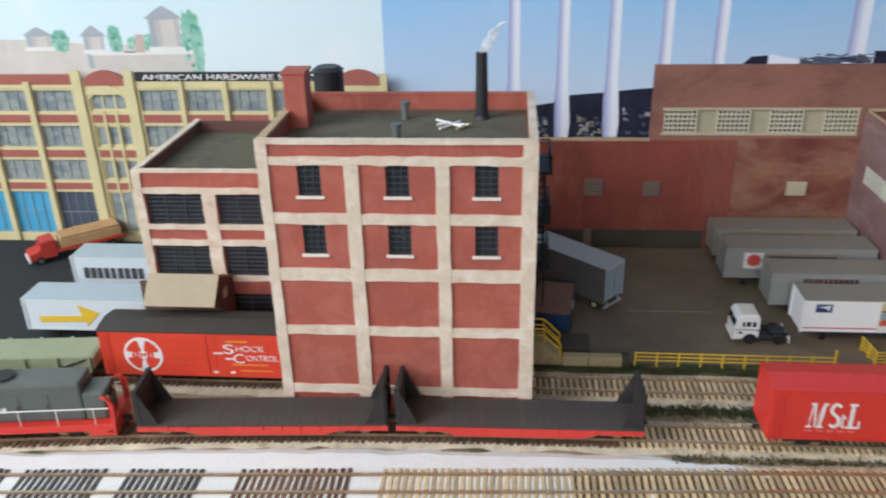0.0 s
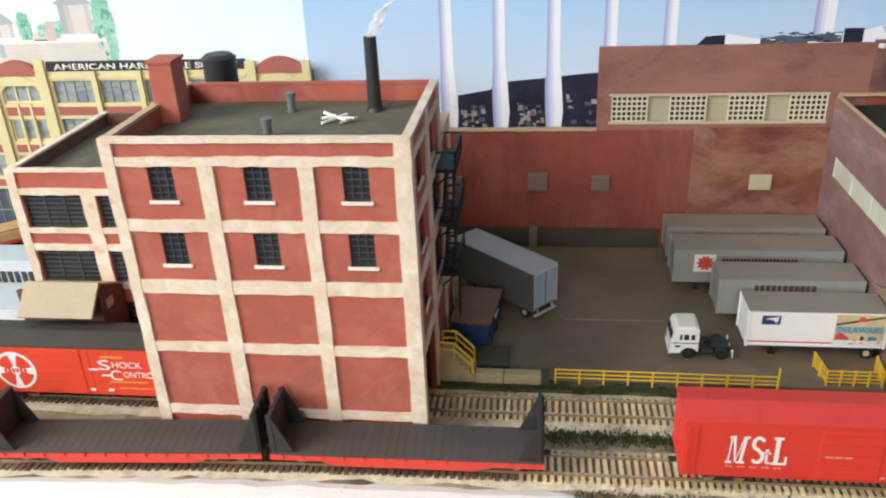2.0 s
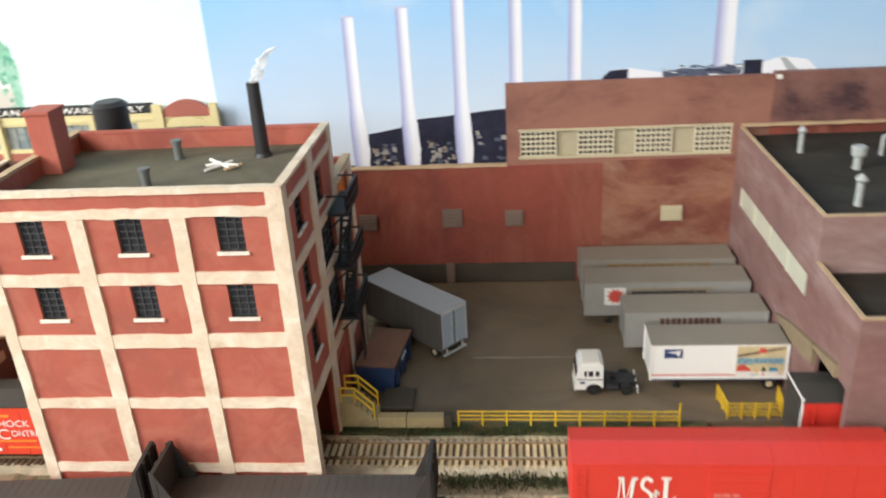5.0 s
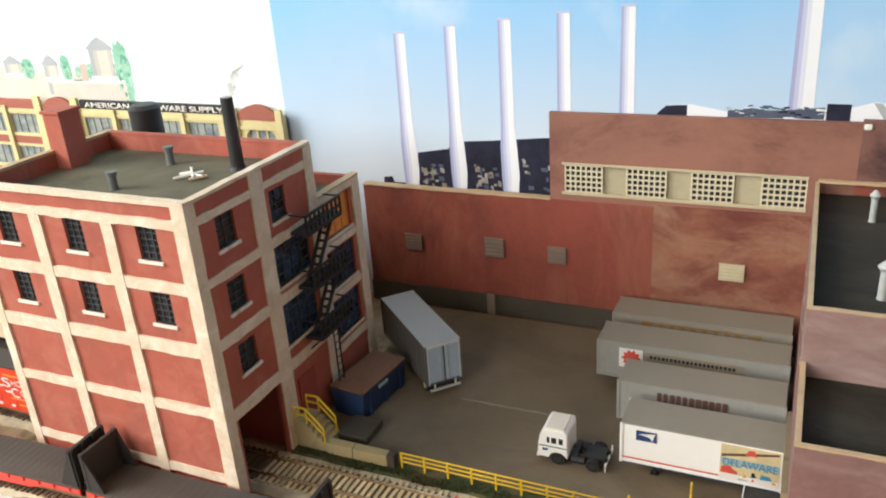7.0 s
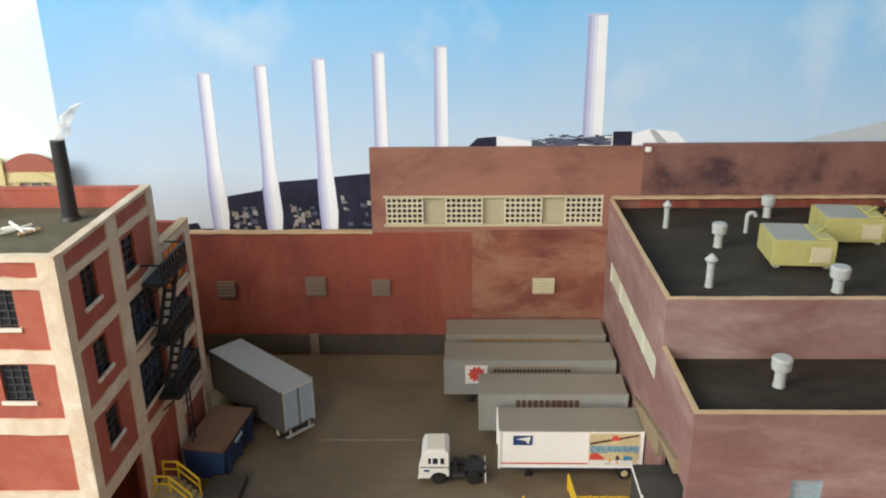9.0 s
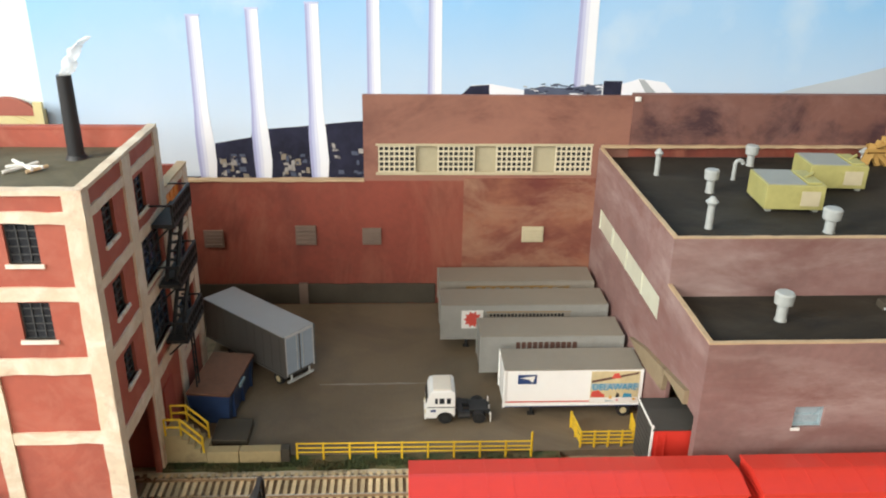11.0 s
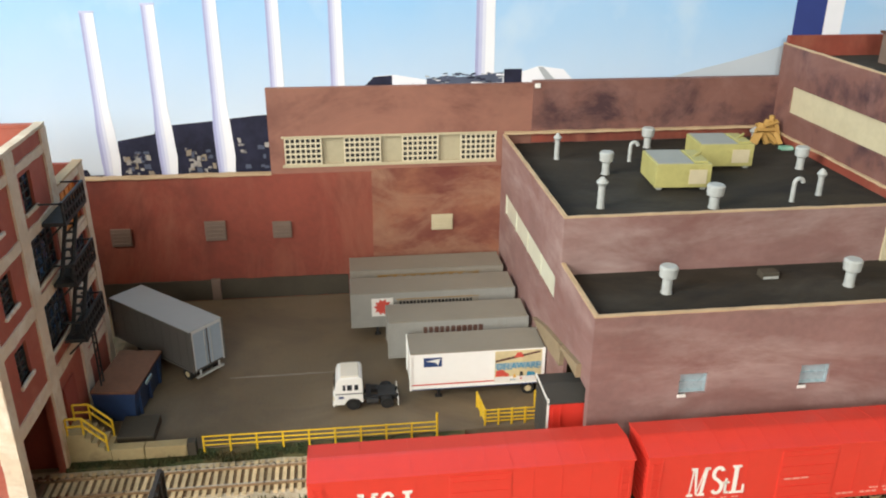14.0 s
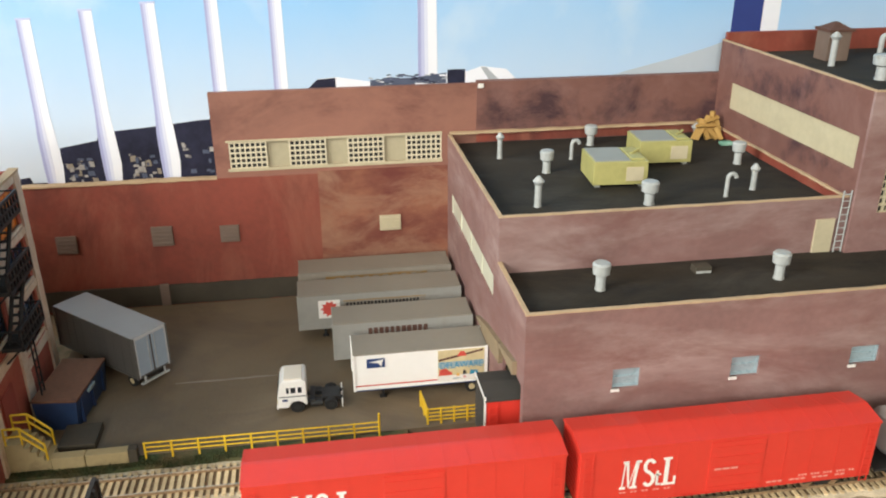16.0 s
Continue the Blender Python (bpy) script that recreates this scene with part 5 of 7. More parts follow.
for cx, hw in ((-41.1, 2.1), (-15.9, 2.1)):
    pts = [(cx - hw, 16.5)] + [(cx - hw + 2 * hw * i / 12, 17.0 + 0.95 * math.sin(math.pi * i / 12) ** 0.7) for i in range(13)] + [(cx + hw, 16.5)]
    bm = B(); prism(bm, pts, YY - 0.12, YY + 0.3)
    part("pediment", bm, YB_BRICK, yb, "arched brick pediment", local=False)
    pts = [(cx - hw, 15.6)] + [(cx - hw + 2 * hw * i / 12, 15.8 + 0.7 * math.sin(math.pi * i / 12)) for i in range(13)] + [(cx + hw, 15.6)]
    bm = B(); prism(bm, pts, YY - 0.16, YY + 0.02)
    part("arch_band", bm, YB, yb, local=False)
bm = B(); box(bm, -37.9, -19.0, YY - 0.05, YY + 0.3, 16.9, 17.75)
sg = part("signboard", bm, SIGNBLK, yb, "black signboard with white capitals", local=False)
lettering("sign_letters", "AMERICAN HARDWARE SUPPLY", LETTER, sg, at(-28.4 + 36, YY - 0.07 - 74.6, 17.04 + 0.4, 90), 0.56, 17.6, bold=0.022)
bm = B(); box(bm, -47.3, -42.5, 72.6, 74.0, 0.0, 1.3, 0.06); box(bm, -47.5, -42.3, 72.4, 74.0, 1.3, 1.5, 0.03)
ld = thing("loading_dock", -45, 73.3, 0.0, "low tan loading dock with a pale slab", "loading dock")
part("dock", bm, CONCRETE, ld, local=False)

# ================= back wall of the yard and the warehouse =================
bkw = thing("yard_back_wall", 20, 74.3, -0.4, "weathered red rear wall of the truck yard with vents", "wall", kind="structure")
bm = B(); box(bm, -5.4, 12.0, 74.0, 74.55, -0.4, 11.05)
part("wall_panel", bm, OLDBRICK, bkw, "weathered dark red wall", local=False)
bm = B(); wall_x(bm, 12.0, 33.95, 74.0, 74.5, -0.4, 18.25, [(13.2, 30.95, 11.8, 14.15)])
part("wall_panel", bm, PENT, bkw, "dull rose upper wall", local=False)
bm = B(); box(bm, 12.0, 20.3, 73.9, 74.0, -0.4, 11.1)
part("wall_panel", bm, OLDBRICK, bkw, "weathered dark red wall", local=False)
bm = B(); box(bm, 20.3, 31.5, 73.86, 74.0, -0.4, 11.3)
part("wall_panel", bm, OLDBRICK_LT, bkw, "patched lighter red wall", local=False)
bm = B(); strip(bm, 'x', 20.6, 31.4, 73.78, 73.88, 10.9, 11.25, 0.04)
part("ledge", bm, OLDBRICK_LT, bkw, local=False)
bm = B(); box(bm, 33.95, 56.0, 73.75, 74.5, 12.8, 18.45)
part("wall_panel", bm, BLOTCHED, bkw, "dark-blotched rose wall", local=False)
bm = B(); strip(bm, 'x', -5.4, 12.0, 73.85, 74.6, 11.05, 11.2, 0.03)
part("coping", bm, TRIMWOOD, bkw, local=False)
bm = B(); strip(bm, 'x', 31.6, 55.4, 73.35, 73.76, 14.1, 14.28, 0.03)
part("flashing", bm, TRIMWOOD, bkw, local=False)
bm = B(); strip(bm, 'x', 33.9, 55.4, 73.65, 73.76, 13.3, 14.1, 0.02)
part("flashing", bm, OLDBRICK, bkw, "dark red base strip", local=False)
bm = B(); box(bm, 34.0, 34.5, 73.6, 73.8, 17.9, 18.3, 0.1)
part("lamp_globe", bm, LETTER, bkw, "small white globe", local=False, soft=True)
# glazing band with four gridded windows
bm = B(); box(bm, 13.1, 31.0, 74.3, 74.42, 11.7, 14.2)
gb = part("glazing_band", bm, GLAZE, bkw, "beige frosted glazing band", local=False)
bm = B(); box(bm, 13.0, 31.0, 73.93, 74.1, 11.62, 11.85); box(bm, 13.0, 31.0, 73.93, 74.1, 14.1, 14.28)
part("band_frame", bm, BEIGE, gb, local=False)
for a in (13.25, 18.15, 23.0, 27.95):
    bm = B(); box(bm, a, a + 2.95, 74.2, 74.3, 11.85, 14.05)
    w = part("window", bm, SIGNBLK, bkw, "dark window behind a cream grid", local=False)
    bm = B()
    for i in range(8):
        u = a + 2.95 * i / 7
        box(bm, u - 0.06, u + 0.06, 74.02, 74.2, 11.85, 14.05)
    for k in range(6):
        z = 11.85 + 2.2 * k / 5
        box(bm, a - 0.08, a + 3.03, 74.03, 74.19, z - 0.06, z + 0.06)
    part("window_grid", bm, mat("cream_grid", (0.66, 0.60, 0.44), 0.6, 0.08), w, local=False)
for a, b, c, d in ((-1.6, 0.05, 5.2, 6.75), (6.1, 7.85, 5.4, 7.15), (11.75, 13.35, 5.45, 6.95), (25.4, 27.25, 5.65, 7.05)):
    y = 73.86 if a > 20 else 73.9 if a > 11 else 74.0
    bm = B(); box(bm, a, b, y - 0.18, y + 0.01, c, d, 0.04)
    for k in range(4):
        box(bm, a + 0.15, b - 0.15, y - 0.24, y - 0.16, c + 0.2 + k * (d - c - 0.3) / 4, c + 0.32 + k * (d - c - 0.3) / 4)
    part("wall_vent", bm, BEIGE if a > 20 else VENTGREY, bkw, "small louvred vent cover", local=False)
bm = B(); strip(bm, 'x', -5.4, 18.0, 73.7, 73.9, -0.1, 1.75, 0.04)
part("plinth", bm, TIMBER, bkw, "dark strip along the wall foot", local=False)
bm = B(); box(bm, 6.2, 6.95, 73.45, 73.72, -0.1, 1.95, 0.04)
part("buttress", bm, VENTGREY, bkw, "small tan post", local=False)

# ================= mauve warehouse =================
mw = thing("mauve_warehouse", 45, 60, -0.4, "chalky mauve two-level warehouse with black flat roofs", "building")
WX = 31.45
bm = B(); wall_y(bm, 46.52, 53.6, WX, WX + 0.22, -0.4, 10.95, [(46.9, 51.6, -0.4, 6.0)])
part("side_wall", bm, PINK, mw, local=False)
bm = B(); wall_y(bm, 53.6, 73.85, WX, WX + 0.22, -0.4, 14.05, [(54.9, 71.6, 7.75, 9.5)])
part("side_wall", bm, PINK, mw, "chalky mauve side wall with a window strip", local=False)
LW = [(36.85, 38.55, 5.6, 6.95), (44.3, 46.15, 5.7, 7.05), (52.15, 54.1, 5.8, 7.05)]
bm = B(); wall_x(bm, WX, 70, 46.3, 46.52, -0.4, 10.95, LW)
part("front_wall", bm, PINK, mw, "streaked chalky mauve front", local=False)
for a, b, c, d in LW:
    window(mw, 'x', a, b, c, d, 46.3, 1, 1, 2, BLUEGREY, BLUEGREY, None, 0.12, "small pale blue window")
    bm = B(); box(bm, a - 0.05, a + 0.45, 46.22, 46.4, c - 0.18, c)
    part("window_ledge", bm, LETTER, mw, local=False)
bm = B(); box(bm, WX + 0.22, 55.4, 53.6, 53.82, 9.5, 14.05)
part("upper_wall", bm, PINK, mw, "chalky mauve upper wall", local=False)
bm = B(); box(bm, WX + 0.22, 70, 46.52, 53.6, 9.7, 10.2)
part("lower_roof", bm, ROOF_DK, mw, "black felt lower roof", local=False)
bm = B(); box(bm, WX + 0.22, 55.4, 53.82, 73.75, 12.7, 13.2)
part("upper_roof", bm, ROOF_DK, mw, "black felt upper roof", local=False)
bm = B(); strip(bm, 'x', WX - 0.03, 70, 46.27, 46.54, 10.95, 11.05, 0.02)
part("coping", bm, TRIMWOOD, mw, "thin tan coping", local=False)
bm = B(); strip(bm, 'y', 46.54, 53.6, WX - 0.03, WX + 0.24, 10.95, 11.05, 0.02)
part("coping", bm, TRIMWOOD, mw, local=False)
bm = B(); strip(bm, 'x', WX - 0.03, 55.4, 53.57, 53.84, 14.05, 14.15, 0.02)
part("coping", bm, TRIMWOOD, mw, local=False)
bm = B(); strip(bm, 'y', 53.84, 73.4, WX - 0.03, WX + 0.24, 14.05, 14.15, 0.02)
part("coping", bm, TRIMWOOD, mw, local=False)
bm = B(); box(bm, WX + 0.12, WX + 0.2, 54.9, 71.6, 7.75, 9.5)
gs = part("window_strip", bm, PALEGLASS, mw, "long pale green window strip", local=False)
for k in range(5):
    y = 54.9 + 16.7 * k / 4
    bm = B(); box(bm, WX + 0.04, WX + 0.12, y - 0.06, y + 0.06, 7.75, 9.5)
    part("mullion", bm, PALEGLASS, gs, local=False)
bm = B(); prism_x(bm, [(48.0, 7.0), (56.1, 5.25), (59.2, 4.3), (55.4, 4.2), (51.7, 4.7), (51.5, 6.02), (48.0, 6.1)], WX - 0.3, WX + 0.01)
part("canopy", bm, LEDGE, mw, "tan weathered ledge over the track door", local=False)
bm = B(); box(bm, 53.2, 54.55, 53.45, 53.62, 10.2, 12.6, 0.03)
part("roof_door", bm, BEIGE, mw, "pale roof access door", local=False)
bm = B()
for xx in (54.75, 55.3):
    rod(bm, (xx, 53.4, 10.2), (xx, 53.4, 14.6), 0.05, 6)
for q in range(9):
    rod(bm, (54.75, 53.4, 10.5 + q * 0.48), (55.3, 53.4, 10.5 + q * 0.48), 0.04, 6)
part("roof_ladder", bm, PIPE, mw, "grey roof ladder", local=False)

# taller block beyond it
tb = thing("tall_mauve_block", 63, 63, -0.4, "taller mauve block with a cream window strip", "building")
TX = 55.4
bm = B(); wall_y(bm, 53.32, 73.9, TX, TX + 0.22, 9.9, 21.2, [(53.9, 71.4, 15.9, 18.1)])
part("side_wall", bm, BLOTCHED, tb, local=False)
bm = B(); wall_x(bm, TX, 78, 53.1, 53.32, -0.4, 21.2, [(57.2, 60.2, 13.0, 16.8)])
part("front_wall", bm, PINK, tb, local=False)
bm = B(); box(bm, TX + 0.22, 78, 73.5, 73.9, 9.9, 21.9)
part("back_wall", bm, OLDBRICK, tb, local=False)
bm = B(); box(bm, TX + 0.22, 78, 53.32, 73.5, 19.8, 20.2)
part("roof", bm, ROOF_DK, tb, local=False)
bm = B(); strip(bm, 'y', 53.34, 73.9, TX - 0.03, TX + 0.24, 21.2, 21.3, 0.02)
part("coping", bm, TRIMWOOD, tb, local=False)
bm = B(); strip(bm, 'x', TX - 0.03, 78, 53.07, 53.34, 21.2, 21.3, 0.02)
part("coping", bm, TRIMWOOD, tb, local=False)
bm = B(); box(bm, TX + 0.12, TX + 0.2, 53.9, 71.4, 15.9, 18.1)
part("window_strip", bm, BEIGE, tb, "long cream window strip", local=False)
bm = B(); strip(bm, 'y', 54.2, 73.4, TX - 0.14, TX + 0.02, 13.3, 13.9, 0.03)
part("flashing", bm, OLDBRICK, tb, local=False)
bm = B(); strip(bm, 'y', 54.2, 73.4, TX - 0.2, TX + 0.0, 13.9, 14.05, 0.03)
part("flashing", bm, TRIMWOOD, tb, local=False)
bm = B(); box(bm, 57.2, 60.2, 53.34, 53.4, 13.0, 16.8)
w = part("window", bm, SIGNBLK, tb, local=False)
bm = B()
for i in range(8):
    u = 57.2 + 3.0 * i / 7
    box(bm, u - 0.07, u + 0.07, 53.15, 53.33, 13.0, 16.8)
for k in range(8):
    z = 13.0 + 3.8 * k / 7
    box(bm, 57.2, 60.2, 53.16, 53.32, z - 0.07, z + 0.07)
part("window_grid", bm, BEIGE, w, local=False)
pt = thing("roof_cabin", 62.6, 69.2, 20.2, "grey stone roof cabin with a red hipped cap", "roof cabin")
pt.scale = (0.74, 0.74, 0.86)
bm = B(); box(bm, -1.3, 1.3, -1.2, 1.2, 0, 2.7, 0.05)
part("body", bm, VENTGREY, pt)
bm = B(); box(bm, -1.55, 1.55, -1.45, 1.45, 2.7, 2.95, 0.04); cyl(bm, 1.7, 0.25, at(0, 0, 2.95, 0, 0, 45), 0.55, 4)
part("cap", bm, BROWN, pt)

# roof vents and plant
W = "white-grey mushroom roof vent on the black roof"
T = "thin pale grey roof pipe with a small cap"
for x, y, z, h, r, c, l in ((34.9, 68.9, 13.2, 1.7, 0.2, 'flat', T), (37.6, 64.7, 13.2, 1.55, 0.29, 'mushroom', W), (35.0, 57.5, 13.2, 1.75, 0.24, 'flat', T), (40.5, 67.7, 13.2, 1.25, 0.15, 'goose', "pale gooseneck pipe on the black roof"),
                            (43.3, 71.4, 13.2, 1.5, 0.29, 'mushroom', W), (53.0, 64.4, 13.2, 1.55, 0.29, 'mushroom', W), (48.5, 57.3, 13.2, 1.35, 0.15, 'goose', "pale gooseneck pipe on the black roof"), (51.1, 58.4, 13.2, 1.5, 0.2, 'flat', T),
                            (42.6, 56.7, 13.2, 1.45, 0.33, 'mushroom', W), (53.3, 72.4, 13.2, 0.8, 0.3, 'flat', T), (37.2, 50.4, 10.2, 1.6, 0.31, 'mushroom', W), (48.9, 50.1, 10.2, 1.6, 0.31, 'mushroom', W),
                            (61.0, 66.5, 20.2, 2.2, 0.25, 'flat', T), (61.4, 61.0, 20.2, 1.6, 0.42, 'mushroom', W), (66.5, 68.5, 20.2, 1.6, 0.22, 'goose', "pale gooseneck pipe on the black roof"), (60.6, 50.0, 10.2, 1.6, 0.31, 'mushroom', W)):
    roof_pipe(x, y, z, h, r, PIPE, l, c)


def plant_unit(x, y, w, d, h, rz, label):
    t = thing("air_unit", x, y, 13.2, label, "rooftop air unit", rz, group="rooftop air units")
    bm = B(); box(bm, -w / 2, w / 2, -d / 2, d / 2, 0.22, h, 0.06)
    part("casing", bm, ACYEL, t, "yellow-green casing")
    bm = B(); box(bm, -w / 2 + 0.15, w / 2 - 1.3, -d / 2 + 0.15, d / 2 - 0.15, h, h + 0.06, 0.02)
    part("lid", bm, ACGREY, t, "grey lid panel")
    bm = B(); box(bm, w / 2 - 1.2, w / 2 - 0.2, -d / 2 + 0.3, d / 2 - 0.5, h, h + 0.14, 0.05); rod(bm, (w / 2 - 0.9, -0.3, h + 0.1), (w / 2 - 0.2, 0.2, h + 0.3), 0.12)
    part("fan_guard", bm, ACYEL, t)
    bm = B(); box(bm, w * 0.1, w * 0.42, -d / 2 - 0.05, -d / 2 + 0.02, 0.5, h - 0.4, 0.02)
    part("access_panel", bm, BEIGE, t, "pale access panel")
    for sx in (-1, 1):
        for sy in (-1, 1):
            bm = B(); box(bm, sx * (w / 2 - 0.4) - 0.18, sx * (w / 2 - 0.4) + 0.18, sy * (d / 2 - 0.4) - 0.18, sy * (d / 2 - 0.4) + 0.18, 0, 0.22)
            part("foot", bm, ACGREY, t)


plant_unit(42.0, 62.2, 4.0, 3.7, 1.95, -4, "yellow-green air unit with a grey lid on the roof")
plant_unit(47.3, 66.6, 4.2, 3.4, 1.95, -4, "yellow-green air unit standing behind its twin")
bx = thing("roof_hatch", 44.5, 51.9, 10.2, "small dark hatch on the lower black roof", "roof hatch")
bm = B(); box(bm, -0.55, 0.55, -0.4, 0.4, 0, 0.45, 0.05); part("box", bm, TIMBER, bx)
bm = B(); box(bm, -0.5, 0.5, -0.44, -0.4, 0.05, 0.2); part("lip", bm, PIPE, bx)
st = thing("timber_bracing", 54.0, 71.2, 13.2, "stack of yellow-brown timber bracing in the roof corner", "timber")
for a, b in (((-1.2, 0, 0.1), (-0.2, 0.4, 2.6)), ((-0.2, 0, 0.1), (-0.9, 0.6, 2.2)), ((0.2, 0.3, 0.1), (0.2, 0.5, 3.0)), ((0.5, -0.2, 0.15), (-0.5, 0.5, 1.6)), ((-1.1, 0.2, 0.9), (0.6, 0.3, 0.7)), ((0.8, -0.4, 0.15), (0.3, 0.6, 1.8)), ((-1.5, 0.1, 0.15), (-0.6, 0.5, 2.2)), ((-0.6, 0.1, 2.0), (0.7, 0.5, 2.3)), ((0.9, 0.1, 0.1), (0.5, 0.6, 2.5)), ((-1.3, 0.0, 1.6), (0.4, 0.2, 1.5))):
    bm = B(); rod(bm, a, b, 0.25, 4); part("beam", bm, mat("ochre_timber", (0.42, 0.25, 0.07), 0.8, 0.2) if not bpy.data.materials.get("ochre_timber") else bpy.data.materials["ochre_timber"], st)
st.scale = (1.05, 1.0, 0.8)
bm = B(); box(bm, 54.1, 55.2, 69.2, 69.9, 13.2, 13.5, 0.1)
gt = thing("green_tarp", 54.6, 69.5, 13.2, "small crumpled green tarpaulin on the roof", "tarpaulin")
part("tarp", bm, PR_TREE, gt, local=False)

# ================= backdrop =================
bd = thing("printed_backdrop", 40, 75.4, -0.4, "printed photo backdrop of blue sky and power-station stacks", "backdrop", kind="structure")
YBD = 75.0
bm = B(); box(bm, -13.5, 120, YBD, YBD + 0.4, -0.4, 75)
part("sky_sheet", bm, SKY_B, bd, "blue printed sky sheet", local=False)
bd2 = thing("printed_backdrop", -55, 75.4, -0.4, "pale printed backdrop with cream towers and green trees", "backdrop", kind="structure")
bm = B(); box(bm, -120, -13.4, YBD - 0.004, YBD + 0.5, -0.4, 75)
part("sky_sheet", bm, SKY_W, bd2, "pale printed sky sheet", local=False)


def plate(name, pts, y, m, parent, th=0.03, label=""):
    bm = B(); prism(bm, pts, y - th, y + 0.005)
    return part(name, bm, m, parent, label, local=False)


def far(x, z):
    """A place on the wall's plane, carried back to the backdrop's plane."""
    return (17.5 + (x - 17.5) * 1.0155, 32.8 + (z - 32.8) * 1.0155)


for x0, x1, ztop, zbot in ((-1.32, -0.2, 24.4, 10.5), (3.2, 4.28, 24.95, 10.5), (7.75, 8.9, 25.4, 10.5), (12.45, 13.55, 25.85, 10.5), (17.25, 18.38, 26.25, 10.5), (28.95, 30.6, 28.5, 10.5)):
    w = x1 - x0
    left = [(x0 + 0.05 * w, ztop), (x0, 17.0), (x0 - 0.1, 15.2), (x0 - 0.06, 12.8), (x0 + 0.06, zbot)]
    right = [(x1 - 0.05 * w, ztop), (x1, 17.0), (x1 + 0.17, 15.2), (x1 + 0.32, 12.8), (x1 + 0.12, zbot)]
    p = plate("printed_stack", [far(*q) for q in left + right[::-1]], YBD, ST_WHITE, bd, 0.02, "white printed smokestack")
    for n_, (f0, f1, m_) in enumerate(((0.0, 0.17, ST_SHADE), (0.17, 0.34, ST_SHADE_B), (0.34, 0.52, ST_SHADE_C))):
        e0 = [(a + (c - a) * f0, b) for (a, b), (c, d) in zip(left, right)]
        e1 = [(a + (c - a) * f1, b) for (a, b), (c, d) in zip(left, right)]
        plate("printed_shade", [far(*q) for q in e0 + e1[::-1]], YBD - 0.02, m_, p, 0.01)
    plate("printed_rim", [far(*q) for q in ((x0, ztop), (x1, ztop), (x1, ztop - 0.14), (x0, ztop - 0.14))], YBD - 0.03, ST_SHADE_B, p, 0.008)
wk = plate("printed_works", [far(*q) for q in ((-3.5, 10.0), (-3.4, 11.9), (-2.6, 12.0), (-2.4, 11.5), (0.0, 11.5), (0.1, 14.3), (3.0, 14.8), (3.2, 15.4), (7.0, 15.7), (11.0, 16.1), (12.6, 16.2), (12.6, 10.0))], YBD + 0.004, ST_NAVY, bd, 0.018, "dark printed power-station works")
pw = random.Random(21)


def print_bits(parent, n, x0, x1, z0, z1, mats, wide, tall, y):
    """Small printed patches of masonry, pipes and shadow."""
    for k in range(n):
        x, z = pw.uniform(x0, x1), pw.uniform(z0, z1)
        w, h = pw.uniform(0.3, 1.0) * wide, pw.uniform(0.3, 1.0) * tall
        sl = pw.uniform(-0.15, 0.15) * w
        plate("printed_patch", [far(*q) for q in ((x, z), (x + w, z + sl), (x + w * 0.9, min(z1 + 0.2, z + h + sl)), (x + sl, min(z1 + 0.2, z + h)))], y - 0.0008 * k, pw.choice(mats), parent, 0.0006)


WORKS = (PR_TAN, ST_RUIN, ST_RUIN, PR_SLATE, PR_SLATE, ST_NAVY, ST_NAVY)
print_bits(wk, 34, 0.3, 2.6, 10.9, 13.2, WORKS, 0.55, 0.5, YBD - 0.016)
print_bits(wk, 36, 4.7, 7.4, 10.9, 13.4, WORKS, 0.55, 0.5, YBD - 0.016)
print_bits(wk, 14, 9.4, 12.2, 10.9, 14.4, (PR_SLATE, ST_NAVY, PR_SLATE, ST_RUIN), 0.6, 0.4, YBD - 0.016)
print_bits(wk, 10, -3.2, 0.0, 10.8, 11.4, (PR_SLATE, PR_TAN, ST_NAVY), 0.5, 0.3, YBD - 0.016)
ra = plate("printed_roof", [far(*q) for q in ((19.4, 17.8), (20.8, 19.1), (22.4, 19.2), (25.2, 18.7), (33.0, 19.3), (34.3, 19.7), (36.4, 19.4), (38.0, 17.8))], YBD - 0.03, ST_WHITE, bd, 0.008, "white printed roof line")
plate("printed_roof_shade", [far(*q) for q in ((19.4, 17.8), (20.7, 19.05), (22.2, 19.15), (22.2, 17.8))], YBD - 0.04, ST_NAVY, ra, 0.004)
plate("printed_roof_shade", [far(*q) for q in ((25.0, 18.35), (25.0, 18.85), (28.6, 18.95), (31.3, 19.25), (31.3, 18.4))], YBD - 0.04, PR_SLATE, ra, 0.004)
print_bits(ra, 40, 24.8, 31.0, 18.3, 19.15, (PR_SLATE, ST_NAVY, PR_SLATE, PR_ROOF, ST_WHITE), 0.7, 0.16, YBD - 0.045)
plate("printed_roof_shade", [far(*q) for q in ((31.4, 17.8), (31.4, 19.5), (32.9, 19.5), (32.9, 17.8))], YBD - 0.04, ST_NAVY, ra, 0.004)
plate("printed_roof_shade", [far(*q) for q in ((34.2, 19.65), (34.7, 19.6), (36.2, 18.1), (35.4, 17.8))], YBD - 0.04, PR_ROOF, ra, 0.004)
plate("printed_hill", [far(*q) for q in ((42, 17.5), (47, 18.9), (51, 19.8), (54, 20.6), (57, 21.6), (120, 22.0), (120, 17.5))], YBD + 0.004, ST_HILL, bd, 0.006, "hazy printed hillside")
plate("printed_stack", [far(*q) for q in ((56.0, 17), (56.0, 40), (58.7, 40), (58.7, 17))], YBD - 0.002, ST_BLUE, bd, 0.02, "deep blue printed shaft")
